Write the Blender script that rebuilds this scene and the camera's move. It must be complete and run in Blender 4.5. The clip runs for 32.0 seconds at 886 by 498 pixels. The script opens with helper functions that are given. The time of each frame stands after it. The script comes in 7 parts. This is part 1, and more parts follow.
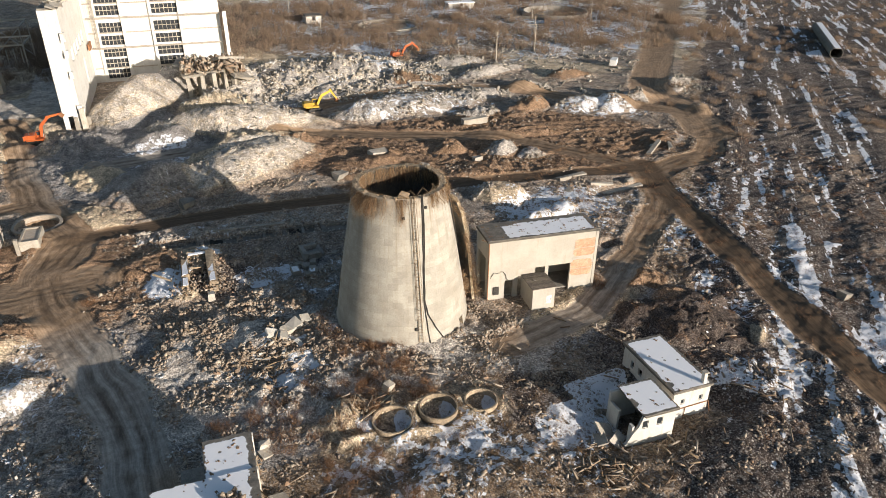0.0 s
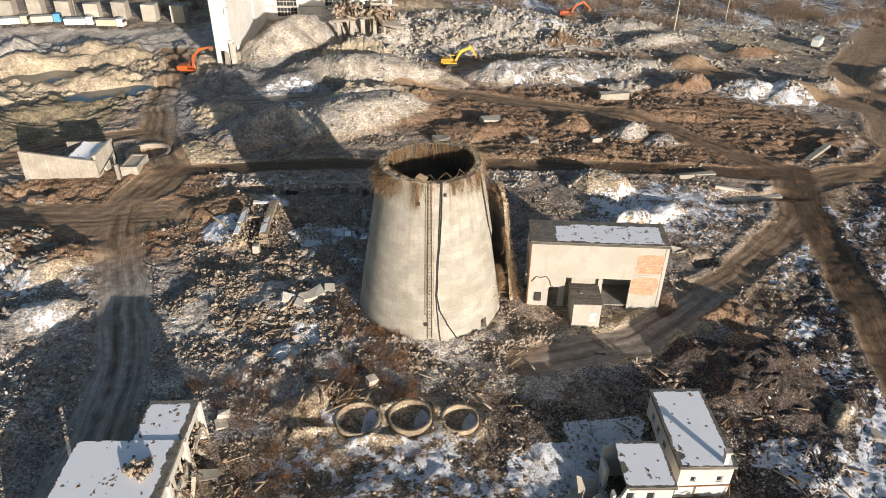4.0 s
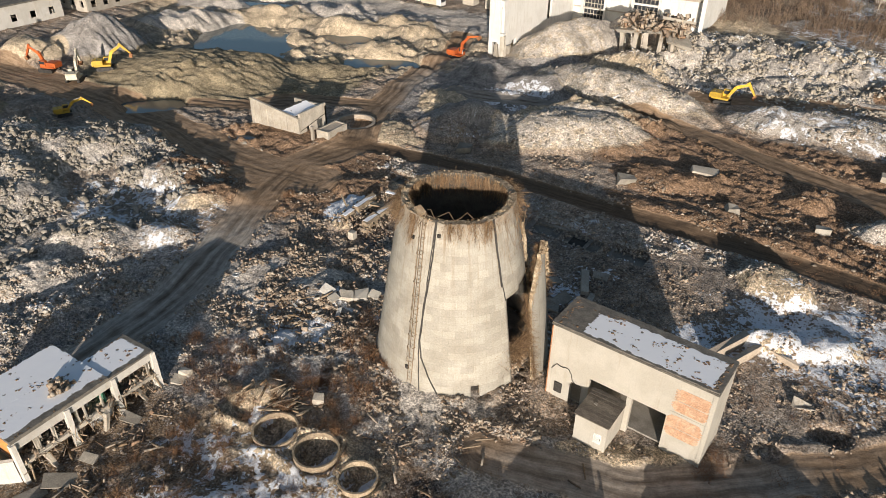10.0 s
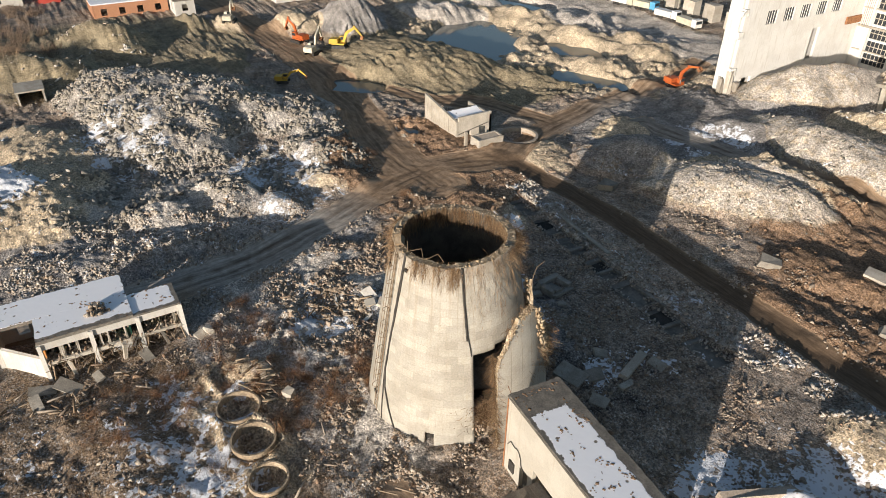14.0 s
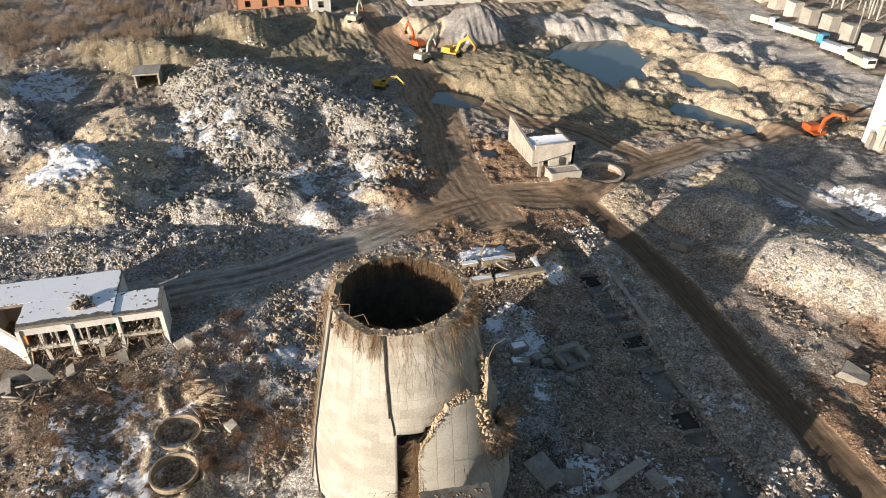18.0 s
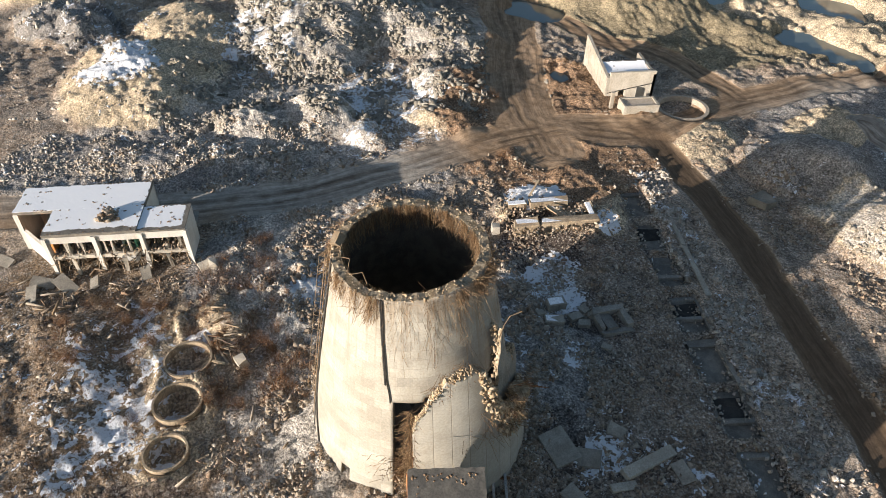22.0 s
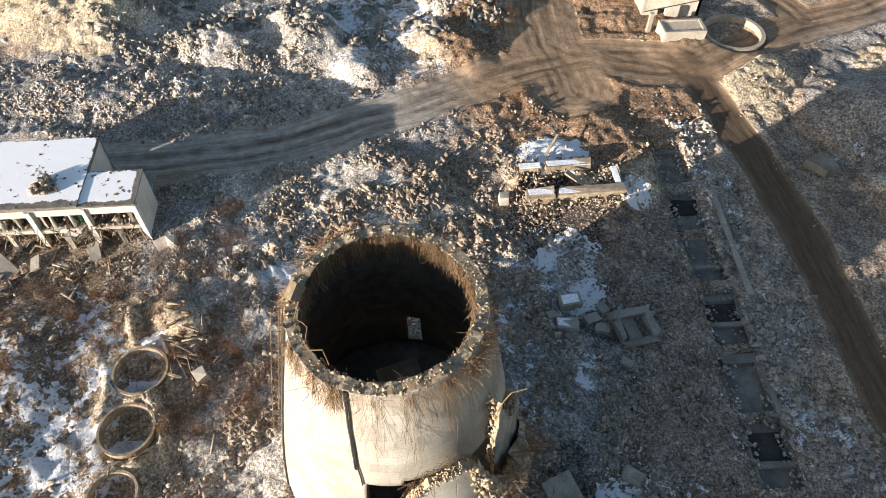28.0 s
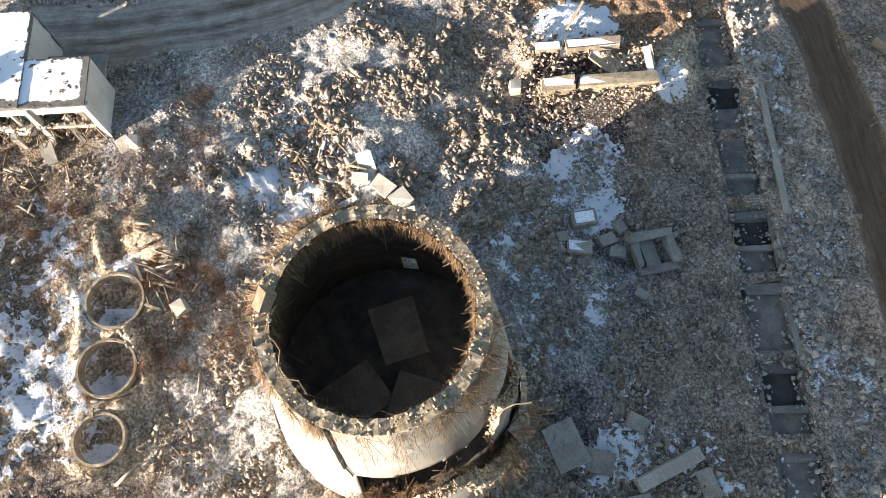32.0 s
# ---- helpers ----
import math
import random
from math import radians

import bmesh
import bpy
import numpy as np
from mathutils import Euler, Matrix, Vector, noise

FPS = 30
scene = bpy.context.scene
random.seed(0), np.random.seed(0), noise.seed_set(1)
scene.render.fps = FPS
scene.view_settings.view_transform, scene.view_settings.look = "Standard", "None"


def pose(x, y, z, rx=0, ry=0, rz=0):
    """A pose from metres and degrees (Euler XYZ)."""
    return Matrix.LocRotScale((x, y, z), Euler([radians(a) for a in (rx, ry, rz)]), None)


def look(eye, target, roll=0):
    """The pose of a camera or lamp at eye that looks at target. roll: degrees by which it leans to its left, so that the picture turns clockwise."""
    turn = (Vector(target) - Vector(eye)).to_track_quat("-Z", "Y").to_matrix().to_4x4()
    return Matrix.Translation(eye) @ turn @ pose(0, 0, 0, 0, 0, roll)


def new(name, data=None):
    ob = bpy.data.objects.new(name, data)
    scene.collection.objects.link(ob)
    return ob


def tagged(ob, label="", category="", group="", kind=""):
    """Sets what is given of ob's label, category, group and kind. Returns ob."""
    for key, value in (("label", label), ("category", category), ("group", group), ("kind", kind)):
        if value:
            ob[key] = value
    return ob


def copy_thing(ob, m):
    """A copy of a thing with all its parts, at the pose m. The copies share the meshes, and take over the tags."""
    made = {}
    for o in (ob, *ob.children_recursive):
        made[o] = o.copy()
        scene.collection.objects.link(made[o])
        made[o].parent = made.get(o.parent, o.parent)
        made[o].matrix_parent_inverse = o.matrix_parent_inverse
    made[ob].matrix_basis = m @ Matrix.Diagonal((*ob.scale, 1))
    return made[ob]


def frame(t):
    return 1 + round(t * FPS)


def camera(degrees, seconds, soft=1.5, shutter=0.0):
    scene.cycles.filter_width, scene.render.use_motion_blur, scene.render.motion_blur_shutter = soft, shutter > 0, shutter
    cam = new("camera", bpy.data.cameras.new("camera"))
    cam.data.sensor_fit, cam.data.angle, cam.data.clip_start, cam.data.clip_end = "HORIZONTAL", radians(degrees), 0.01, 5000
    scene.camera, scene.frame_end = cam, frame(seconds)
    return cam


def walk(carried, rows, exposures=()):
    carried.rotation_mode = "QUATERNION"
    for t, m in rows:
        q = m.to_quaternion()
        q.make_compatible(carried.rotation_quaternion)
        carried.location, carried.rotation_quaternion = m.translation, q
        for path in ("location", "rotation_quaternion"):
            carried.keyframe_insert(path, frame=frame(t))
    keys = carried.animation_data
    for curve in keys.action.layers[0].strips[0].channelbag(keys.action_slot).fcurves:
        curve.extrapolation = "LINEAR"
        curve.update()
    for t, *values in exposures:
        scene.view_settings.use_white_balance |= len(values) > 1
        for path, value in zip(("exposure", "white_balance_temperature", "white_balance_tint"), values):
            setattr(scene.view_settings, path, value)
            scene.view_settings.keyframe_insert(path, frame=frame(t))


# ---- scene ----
cam = camera(65.3, 32.0, 0.7)
METRES, EYE, TILT, LEAN, TURN = 144.5, 50.0, 0.0, 0.0, -20.2
ROWS = [
    (0.0, 0.0, 0.0, 0.0, 0.26, -28.09, -0.49),
    (0.5, 0.0162, 0.0081, -0.0001, 2.91, -28.12, -0.49),
    (1.0, 0.0324, 0.0167, -0.0003, 5.62, -28.14, -0.48),
    (1.5, 0.0486, 0.0262, -0.0004, 8.13, -28.18, -0.47),
    (2.0, 0.0647, 0.0365, -0.0003, 10.18, -28.21, -0.48),
    (2.5, 0.0804, 0.0471, -0.0008, 11.58, -28.49, -0.5),
    (3.0, 0.0953, 0.0586, -0.0013, 13.55, -30.14, -0.51),
    (3.5, 0.11, 0.0713, -0.0012, 16.29, -31.75, -0.52),
    (5.5, 0.1651, 0.1282, -0.002, 24.01, -32.19, -0.66),
    (6.0, 0.1786, 0.144, -0.0019, 25.23, -32.21, -0.71),
    (6.5, 0.1922, 0.1597, -0.0016, 26.52, -32.29, -0.72),
    (7.0, 0.2055, 0.1754, -0.0013, 27.85, -32.34, -0.76),
    (7.5, 0.218, 0.191, -0.0012, 30.73, -32.38, -0.76),
    (8.0, 0.2311, 0.2071, -0.0012, 35.41, -32.44, -0.68),
    (8.5, 0.2442, 0.2236, -0.0017, 40.04, -32.48, -0.63),
    (9.0, 0.2573, 0.2408, -0.0026, 44.25, -32.52, -0.55),
    (9.5, 0.2696, 0.2587, -0.0031, 48.5, -32.55, -0.52),
    (10.0, 0.2821, 0.2779, -0.0031, 52.8, -32.54, -0.48),
    (10.5, 0.2944, 0.2982, -0.0027, 57.07, -32.51, -0.42),
    (11.0, 0.3059, 0.3197, -0.0013, 60.92, -32.54, -0.43),
    (11.5, 0.3167, 0.3424, 0.0001, 64.53, -32.6, -0.44),
    (12.0, 0.325, 0.3661, 0.0018, 67.07, -32.67, -0.52),
    (12.5, 0.33, 0.3897, 0.0034, 70.18, -32.74, -0.59),
    (13.0, 0.3319, 0.4137, 0.0048, 73.56, -32.8, -0.57),
    (13.5, 0.3311, 0.4377, 0.006, 77.07, -32.84, -0.54),
    (15.5, 0.3065, 0.5265, 0.0076, 83.65, -32.98, -0.72),
    (16.0, 0.2977, 0.5431, 0.0067, 83.71, -32.95, -0.81),
    (16.5, 0.289, 0.5566, 0.006, 83.9, -32.92, -0.89),
    (17.0, 0.2805, 0.567, 0.0046, 86.44, -32.8, -0.88),
    (17.5, 0.2726, 0.5764, 0.0033, 90.81, -32.73, -0.76),
    (18.0, 0.2651, 0.5847, 0.0016, 95.39, -32.68, -0.63),
    (18.5, 0.2577, 0.5919, -0.0, 98.56, -32.68, -0.52),
    (19.0, 0.2507, 0.5964, -0.0015, 100.85, -32.68, -0.5),
    (19.5, 0.2435, 0.6008, -0.0023, 102.71, -32.71, -0.47),
    (20.0, 0.2366, 0.6038, -0.0028, 102.94, -32.73, -0.52),
    (20.5, 0.23, 0.6062, -0.0029, 103.09, -33.06, -0.56),
    (21.0, 0.2236, 0.608, -0.0033, 103.29, -34.6, -0.57),
    (21.5, 0.217, 0.6091, -0.0034, 103.5, -37.5, -0.57),
    (22.0, 0.21, 0.6098, -0.0033, 103.69, -40.47, -0.58),
    (22.5, 0.203, 0.6101, -0.0032, 103.87, -43.24, -0.57),
    (23.0, 0.1959, 0.61, -0.003, 104.02, -45.83, -0.58),
    (23.5, 0.1889, 0.6093, -0.0031, 104.16, -47.74, -0.62),
    (24.0, 0.1813, 0.6085, -0.0031, 104.28, -48.22, -0.65),
    (24.5, 0.1731, 0.6074, -0.0033, 104.42, -48.26, -0.68),
    (25.0, 0.1639, 0.606, -0.0034, 104.57, -48.38, -0.69),
    (25.5, 0.1539, 0.6039, -0.0034, 104.67, -48.49, -0.71),
    (26.0, 0.1435, 0.6019, -0.0034, 104.79, -48.52, -0.7),
    (26.5, 0.1327, 0.5997, -0.0031, 104.89, -48.56, -0.69),
    (28.5, 0.0886, 0.5896, -0.002, 105.28, -53.04, -0.59),
    (29.0, 0.0772, 0.5868, -0.002, 105.36, -54.14, -0.59),
    (29.5, 0.0656, 0.5844, -0.0018, 105.47, -55.2, -0.53),
    (30.0, 0.055, 0.5818, -0.002, 105.56, -56.35, -0.54),
    (30.5, 0.0446, 0.5794, -0.0024, 105.65, -59.43, -0.49),
    (31.0, 0.0338, 0.577, -0.0023, 105.74, -63.16, -0.44),
    (31.5, 0.0229, 0.5741, -0.0024, 105.83, -66.81, -0.46),
    (32.0, 0.0126, 0.5717, -0.0025, 105.92, -69.89, -0.43),
]
walk(cam, [(t, pose(0, 0, EYE, TILT, LEAN, TURN) @ pose(METRES * x, METRES * y, METRES * z, 90 + pitch, roll, yaw)) for t, x, y, z, yaw, pitch, roll in ROWS],
     [(0.0, 0.54), (6.0, 0.44), (9.0, 0.34), (13.0, 0.40), (16.0, 0.62), (19.0, 0.74), (26.0, 1.04), (30.0, 1.49), (32.0, 1.79)])

# ---- light ----
SUN_AZ = Vector((0.50, -0.866, 0))          # from where the sun shines, on the plan
SUN_EL = 10.5
world = bpy.data.worlds.new("world")
scene.world = world
world.use_nodes = True
wn, wl = world.node_tree.nodes, world.node_tree.links
sky = wn.new("ShaderNodeTexSky")
sky.sky_type, sky.sun_disc = "NISHITA", False
sky.sun_elevation, sky.sun_rotation = radians(SUN_EL), math.atan2(SUN_AZ.x, SUN_AZ.y)
sky.air_density, sky.dust_density, sky.ozone_density = 1.0, 1.2, 1.5
wl.new(sky.outputs[0], wn["Background"].inputs[0])
wn["Background"].inputs[1].default_value = 0.088
sun = new("sun", bpy.data.lights.new("sun", "SUN"))
sun.data.energy, sun.data.angle, sun.data.color = 5.0, radians(0.5), (1.0, 0.90, 0.80)
sun.matrix_world = look(tuple(SUN_AZ * 100 + Vector((0, 0, 100 * math.tan(radians(SUN_EL))))), (0, 0, 0))


# ---- materials ----
def shader(name, rough=0.9, metal=0.0):
    m = bpy.data.materials.new(name)
    m.use_nodes = True
    n, l = m.node_tree.nodes, m.node_tree.links
    b = n["Principled BSDF"]
    b.inputs["Roughness"].default_value, b.inputs["Metallic"].default_value = rough, metal
    b.inputs["Specular IOR Level"].default_value = 0.25
    return m, n, l, b


def tex_noise(n, l, vec, scale, detail=4.0, rough=0.6, dist=0.0):
    t = n.new("ShaderNodeTexNoise")
    t.inputs["Scale"].default_value, t.inputs["Detail"].default_value = scale, detail
    t.inputs["Roughness"].default_value, t.inputs["Distortion"].default_value = rough, dist
    l.new(vec, t.inputs["Vector"])
    return t.outputs["Fac"]


def tex_cells(n, l, vec, scale, feature="F1"):
    t = n.new("ShaderNodeTexVoronoi")
    t.feature = feature
    t.inputs["Scale"].default_value = scale
    l.new(vec, t.inputs["Vector"])
    return t


def ramp(n, l, fac, lo, hi, a=0.0, b=1.0):
    t = n.new("ShaderNodeMapRange")
    t.interpolation_type = "SMOOTHSTEP"
    l.new(fac, t.inputs["Value"])
    for key, v in (("From Min", lo), ("From Max", hi), ("To Min", a), ("To Max", b)):
        t.inputs[key].default_value = v
    return t.outputs["Result"]


def mix(n, l, fac, a, b, blend="MIX"):
    t = n.new("ShaderNodeMix")
    t.data_type, t.blend_type = "RGBA", blend
    for sock, v in ((t.inputs[0], fac), (t.inputs[6], a), (t.inputs[7], b)):
        if isinstance(v, (int, float)):
            sock.default_value = v
        elif isinstance(v, tuple):
            sock.default_value = (*v, 1)
        else:
            l.new(v, sock)
    return t.outputs[2]


def calc(n, l, op, a, b=0.0, clamp=False):
    t = n.new("ShaderNodeMath")
    t.operation, t.use_clamp = op, clamp
    for sock, v in zip(t.inputs, (a, b)):
        if isinstance(v, (int, float)):
            sock.default_value = v
        else:
            l.new(v, sock)
    return t.outputs[0]


def bumped(n, l, b, height, strength, distance):
    t = n.new("ShaderNodeBump")
    t.inputs["Strength"].default_value, t.inputs["Distance"].default_value = strength, distance
    l.new(height, t.inputs["Height"])
    l.new(t.outputs[0], b.inputs["Normal"])


def grey(v):
    return (v, v, v)


def basic(name, c1, c2, scale=0.8, rough=0.9, metal=0.0, fine=9.0, bump=0.35, stain=None, streak=0.35, spread=0.25, gritty=1.0):
    """A worn surface: two colours in large patches, fine grain, streaks of a stain that run down, a shift from piece to piece."""
    m, n, l, b = shader(name, rough, metal)
    pos = n.new("ShaderNodeNewGeometry").outputs["Position"]
    info = n.new("ShaderNodeObjectInfo").outputs["Random"]
    col = mix(n, l, ramp(n, l, tex_noise(n, l, pos, scale), 0.38, 0.62), c1, c2)
    grain = tex_noise(n, l, pos, fine, 5)
    col = mix(n, l, 1.0, col, mix(n, l, ramp(n, l, grain, 0.25, 0.75), grey(1 - 0.28 * gritty), grey(1 + 0.22 * gritty)), "MULTIPLY")
    if stain:
        mp = n.new("ShaderNodeMapping")
        mp.inputs["Scale"].default_value = (1.6, 1.6, 0.16)
        l.new(pos, mp.inputs["Vector"])
        s = ramp(n, l, tex_noise(n, l, mp.outputs[0], 1.3, 6, 0.65), 0.52, 0.70, 0.0, streak)
        col = mix(n, l, s, col, stain)
    col = mix(n, l, 1.0, col, mix(n, l, info, grey(1 - spread), grey(1 + spread)), "MULTIPLY")
    l.new(col, b.inputs["Base Color"])
    bumped(n, l, b, grain, bump, 0.03)
    return m


ALONG, ACROSS = (0.63, 0.777), (0.777, -0.63)     # the railway's direction and its square


M = {}
M["concrete"] = basic("concrete", (0.36, 0.33, 0.28), (0.27, 0.245, 0.205), 0.7, stain=(0.13, 0.10, 0.075))
M["pale_concrete"] = basic("pale_concrete", (0.46, 0.42, 0.355), (0.38, 0.34, 0.28), 0.5, stain=(0.24, 0.19, 0.14))
M["white_plaster"] = basic("white_plaster", (0.60, 0.578, 0.53), (0.53, 0.503, 0.45), 0.35, stain=(0.36, 0.29, 0.21), streak=0.4, spread=0.08, gritty=0.4, bump=0.12)
M["bright_plaster"] = basic("bright_plaster", (0.70, 0.687, 0.648), (0.64, 0.622, 0.578), 0.3, stain=(0.42, 0.36, 0.28), streak=0.4, spread=0.05, gritty=0.4, bump=0.1)
M["cream_plaster"] = basic("cream_plaster", (0.47, 0.44, 0.38), (0.42, 0.389, 0.332), 0.4, stain=(0.34, 0.28, 0.21), streak=0.35, spread=0.06, gritty=0.35, bump=0.1)
M["brick"] = basic("brick", (0.42, 0.20, 0.11), (0.50, 0.27, 0.16), 3.0, spread=0.3)
M["faded_brick"] = basic("faded_brick", (0.50, 0.30, 0.19), (0.56, 0.37, 0.25), 1.2, stain=(0.50, 0.42, 0.33), spread=0.12)
M["mortar"] = basic("mortar", (0.40, 0.33, 0.26), (0.46, 0.39, 0.31), 2.0)
M["old_steel"] = basic("old_steel", (0.16, 0.12, 0.08), (0.22, 0.155, 0.095), 2.0, rough=0.8)
M["crust"] = basic("broken_crust", (0.47, 0.385, 0.275), (0.30, 0.225, 0.14), 1.6, fine=6.0, bump=0.8, gritty=1.6)
M["earthy_concrete"] = basic("earthy_concrete", (0.42, 0.335, 0.235), (0.30, 0.235, 0.165), 1.1, stain=(0.16, 0.12, 0.08), streak=0.5, gritty=1.6)
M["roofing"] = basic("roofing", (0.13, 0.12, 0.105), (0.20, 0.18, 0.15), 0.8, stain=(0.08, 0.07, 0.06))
M["roof_concrete"] = basic("roof_concrete", (0.27, 0.25, 0.22), (0.20, 0.185, 0.16), 0.8)
M["timber"] = basic("timber", (0.30, 0.22, 0.14), (0.38, 0.30, 0.21), 1.5, spread=0.4)
M["pale_timber"] = basic("pale_timber", (0.44, 0.37, 0.27), (0.33, 0.26, 0.18), 1.5, spread=0.35)
M["grey_timber"] = basic("grey_timber", (0.14, 0.12, 0.10), (0.19, 0.165, 0.135), 1.5, spread=0.2)
M["grass"] = basic("dry_grass", (0.34, 0.25, 0.13), (0.25, 0.17, 0.085), 0.2, spread=0.3)
M["rust"] = basic("rust", (0.22, 0.10, 0.05), (0.30, 0.15, 0.07), 2.0, rough=0.8)
M["orange_paint"] = basic("orange_paint", (0.50, 0.12, 0.03), (0.44, 0.10, 0.03), 1.0, rough=0.5, bump=0.05, stain=(0.25, 0.12, 0.06))
M["yellow_paint"] = basic("yellow_paint", (0.60, 0.39, 0.05), (0.54, 0.34, 0.05), 1.0, rough=0.5, bump=0.05, stain=(0.35, 0.22, 0.08))
M["cream_paint"] = basic("cream_paint", (0.60, 0.55, 0.42), (0.52, 0.47, 0.36), 1.0, rough=0.5, bump=0.05, stain=(0.35, 0.26, 0.15))
M["black_steel"] = basic("black_steel", (0.035, 0.033, 0.03), (0.06, 0.055, 0.05), 2.0, rough=0.6)
M["galvanised"] = basic("galvanised", (0.45, 0.45, 0.44), (0.36, 0.36, 0.35), 2.0, rough=0.5, metal=0.5)
M["white_paint"] = basic("white_paint", (0.72, 0.71, 0.68), (0.64, 0.62, 0.58), 1.5, rough=0.6, stain=(0.40, 0.34, 0.26))
M["blue_paint"] = basic("blue_paint", (0.10, 0.32, 0.52), (0.08, 0.27, 0.45), 1.5, rough=0.6)
M["red_paint"] = basic("red_paint", (0.42, 0.07, 0.05), (0.36, 0.06, 0.045), 1.5, rough=0.6)
M["green_paint"] = basic("green_paint", (0.06, 0.20, 0.13), (0.09, 0.25, 0.17), 1.5, rough=0.6)
M["orange_wall"] = basic("orange_wall", (0.55, 0.26, 0.08), (0.48, 0.22, 0.08), 1.0)
# near-black: paints the shade into interiors and the pit hole; also the puddles' colour
M["black_void"] = basic("near_black", (0.03, 0.028, 0.025), (0.05, 0.045, 0.04), 1.0)
M["water"], wn_, wl_, wb_ = shader("water", 0.08)
wb_.inputs["Base Color"].default_value = (0.10, 0.12, 0.115, 1)
wb_.inputs["Specular IOR Level"].default_value = 0.5
bumped(wn_, wl_, wb_, tex_noise(wn_, wl_, wn_.new("ShaderNodeNewGeometry").outputs["Position"], 1.5), 0.08, 0.05)
M["glass"], gn_, gl_, gb_ = shader("dark_glass", 0.3)
gb_.inputs["Base Color"].default_value = (0.03, 0.035, 0.04, 1)
gb_.inputs["Specular IOR Level"].default_value = 0.3
M["snow_pack"] = basic("snow", (0.86, 0.87, 0.90), (0.80, 0.82, 0.86), 1.0, rough=0.8, fine=5.0, bump=0.25, spread=0.03)


def rubble_material(name, tones, spread=0.5, snowy=0.0):
    """Broken lumps: the tone changes from lump to lump, with a dust of grain."""
    m, n, l, b = shader(name, 0.93)
    geo = n.new("ShaderNodeNewGeometry")
    cr = n.new("ShaderNodeValToRGB")
    while len(cr.color_ramp.elements) < len(tones):
        cr.color_ramp.elements.new(0.5)
    for i, (e, c) in enumerate(zip(cr.color_ramp.elements, tones)):
        e.position, e.color = i / (len(tones) - 1), (0.96 * c[0], 0.94 * c[1], 0.93 * c[2], 1)
    l.new(geo.outputs["Random Per Island"], cr.inputs[0])
    sep = n.new("ShaderNodeSeparateXYZ")
    l.new(geo.outputs["Normal"], sep.inputs[0])
    grain = tex_noise(n, l, geo.outputs["Position"], 7.0, 5)
    col = mix(n, l, 1.0, cr.outputs[0], mix(n, l, ramp(n, l, grain, 0.25, 0.75), grey(1 - spread * 0.6), grey(1 + spread * 0.5)), "MULTIPLY")
    if snowy:
        drift = calc(n, l, "ADD", calc(n, l, "MULTIPLY", tex_noise(n, l, geo.outputs["Position"], 0.4, 5, 0.65), 0.7), calc(n, l, "MULTIPLY", grain, 0.3))
        cap = calc(n, l, "MULTIPLY", ramp(n, l, drift, 0.56 - snowy * 0.1, 0.60 - snowy * 0.1), ramp(n, l, sep.outputs[2], 0.35, 0.6))
        col = mix(n, l, cap, col, (0.80, 0.82, 0.87))
    l.new(col, b.inputs["Base Color"])
    bumped(n, l, b, grain, 0.4, 0.04)
    return m


M["rubble"] = rubble_material("rubble_mixed", [(0.16, 0.122, 0.09), (0.40, 0.335, 0.255), (0.26, 0.208, 0.155), (0.54, 0.475, 0.385), (0.32, 0.215, 0.14), (0.42, 0.37, 0.30), (0.21, 0.158, 0.115), (0.32, 0.27, 0.21)], 0.6)
M["pale_rubble"] = rubble_material("rubble_pale", [(0.17, 0.155, 0.127), (0.31, 0.288, 0.243), (0.24, 0.22, 0.183), (0.42, 0.392, 0.34), (0.27, 0.246, 0.204)], 0.6)
M["field_rubble"] = rubble_material("rubble_bleached", [(0.29, 0.255, 0.20), (0.42, 0.382, 0.315), (0.35, 0.315, 0.255), (0.50, 0.46, 0.385)], 0.5, 0.1)
M["rim_lumps"] = rubble_material("rim_lumps", [(0.30, 0.22, 0.135), (0.48, 0.385, 0.27), (0.38, 0.29, 0.185), (0.52, 0.435, 0.32)])
M["grey_rubble"] = rubble_material("rubble_grey", [(0.20, 0.178, 0.15), (0.47, 0.43, 0.37), (0.33, 0.298, 0.252), (0.62, 0.58, 0.51), (0.34, 0.27, 0.20)], 0.6, 0.02)
M["planks"] = rubble_material("broken_timber", [(0.10, 0.07, 0.05), (0.26, 0.19, 0.12), (0.36, 0.29, 0.21), (0.17, 0.125, 0.09), (0.42, 0.37, 0.30)])
M["reeds"] = rubble_material("reed_stalks", [(0.15, 0.095, 0.055), (0.29, 0.19, 0.105), (0.42, 0.31, 0.19), (0.23, 0.14, 0.075), (0.12, 0.075, 0.05)])
M["clods"] = rubble_material("earth_clods", [(0.16, 0.10, 0.06), (0.25, 0.165, 0.10), (0.20, 0.135, 0.085), (0.32, 0.22, 0.14)])
M["twigs"] = rubble_material("bare_twigs", [(0.16, 0.11, 0.08), (0.25, 0.18, 0.125), (0.32, 0.24, 0.165), (0.20, 0.14, 0.10)])
M["russet"] = rubble_material("russet_twigs", [(0.16, 0.085, 0.05), (0.27, 0.15, 0.08), (0.20, 0.115, 0.065), (0.34, 0.21, 0.115)])


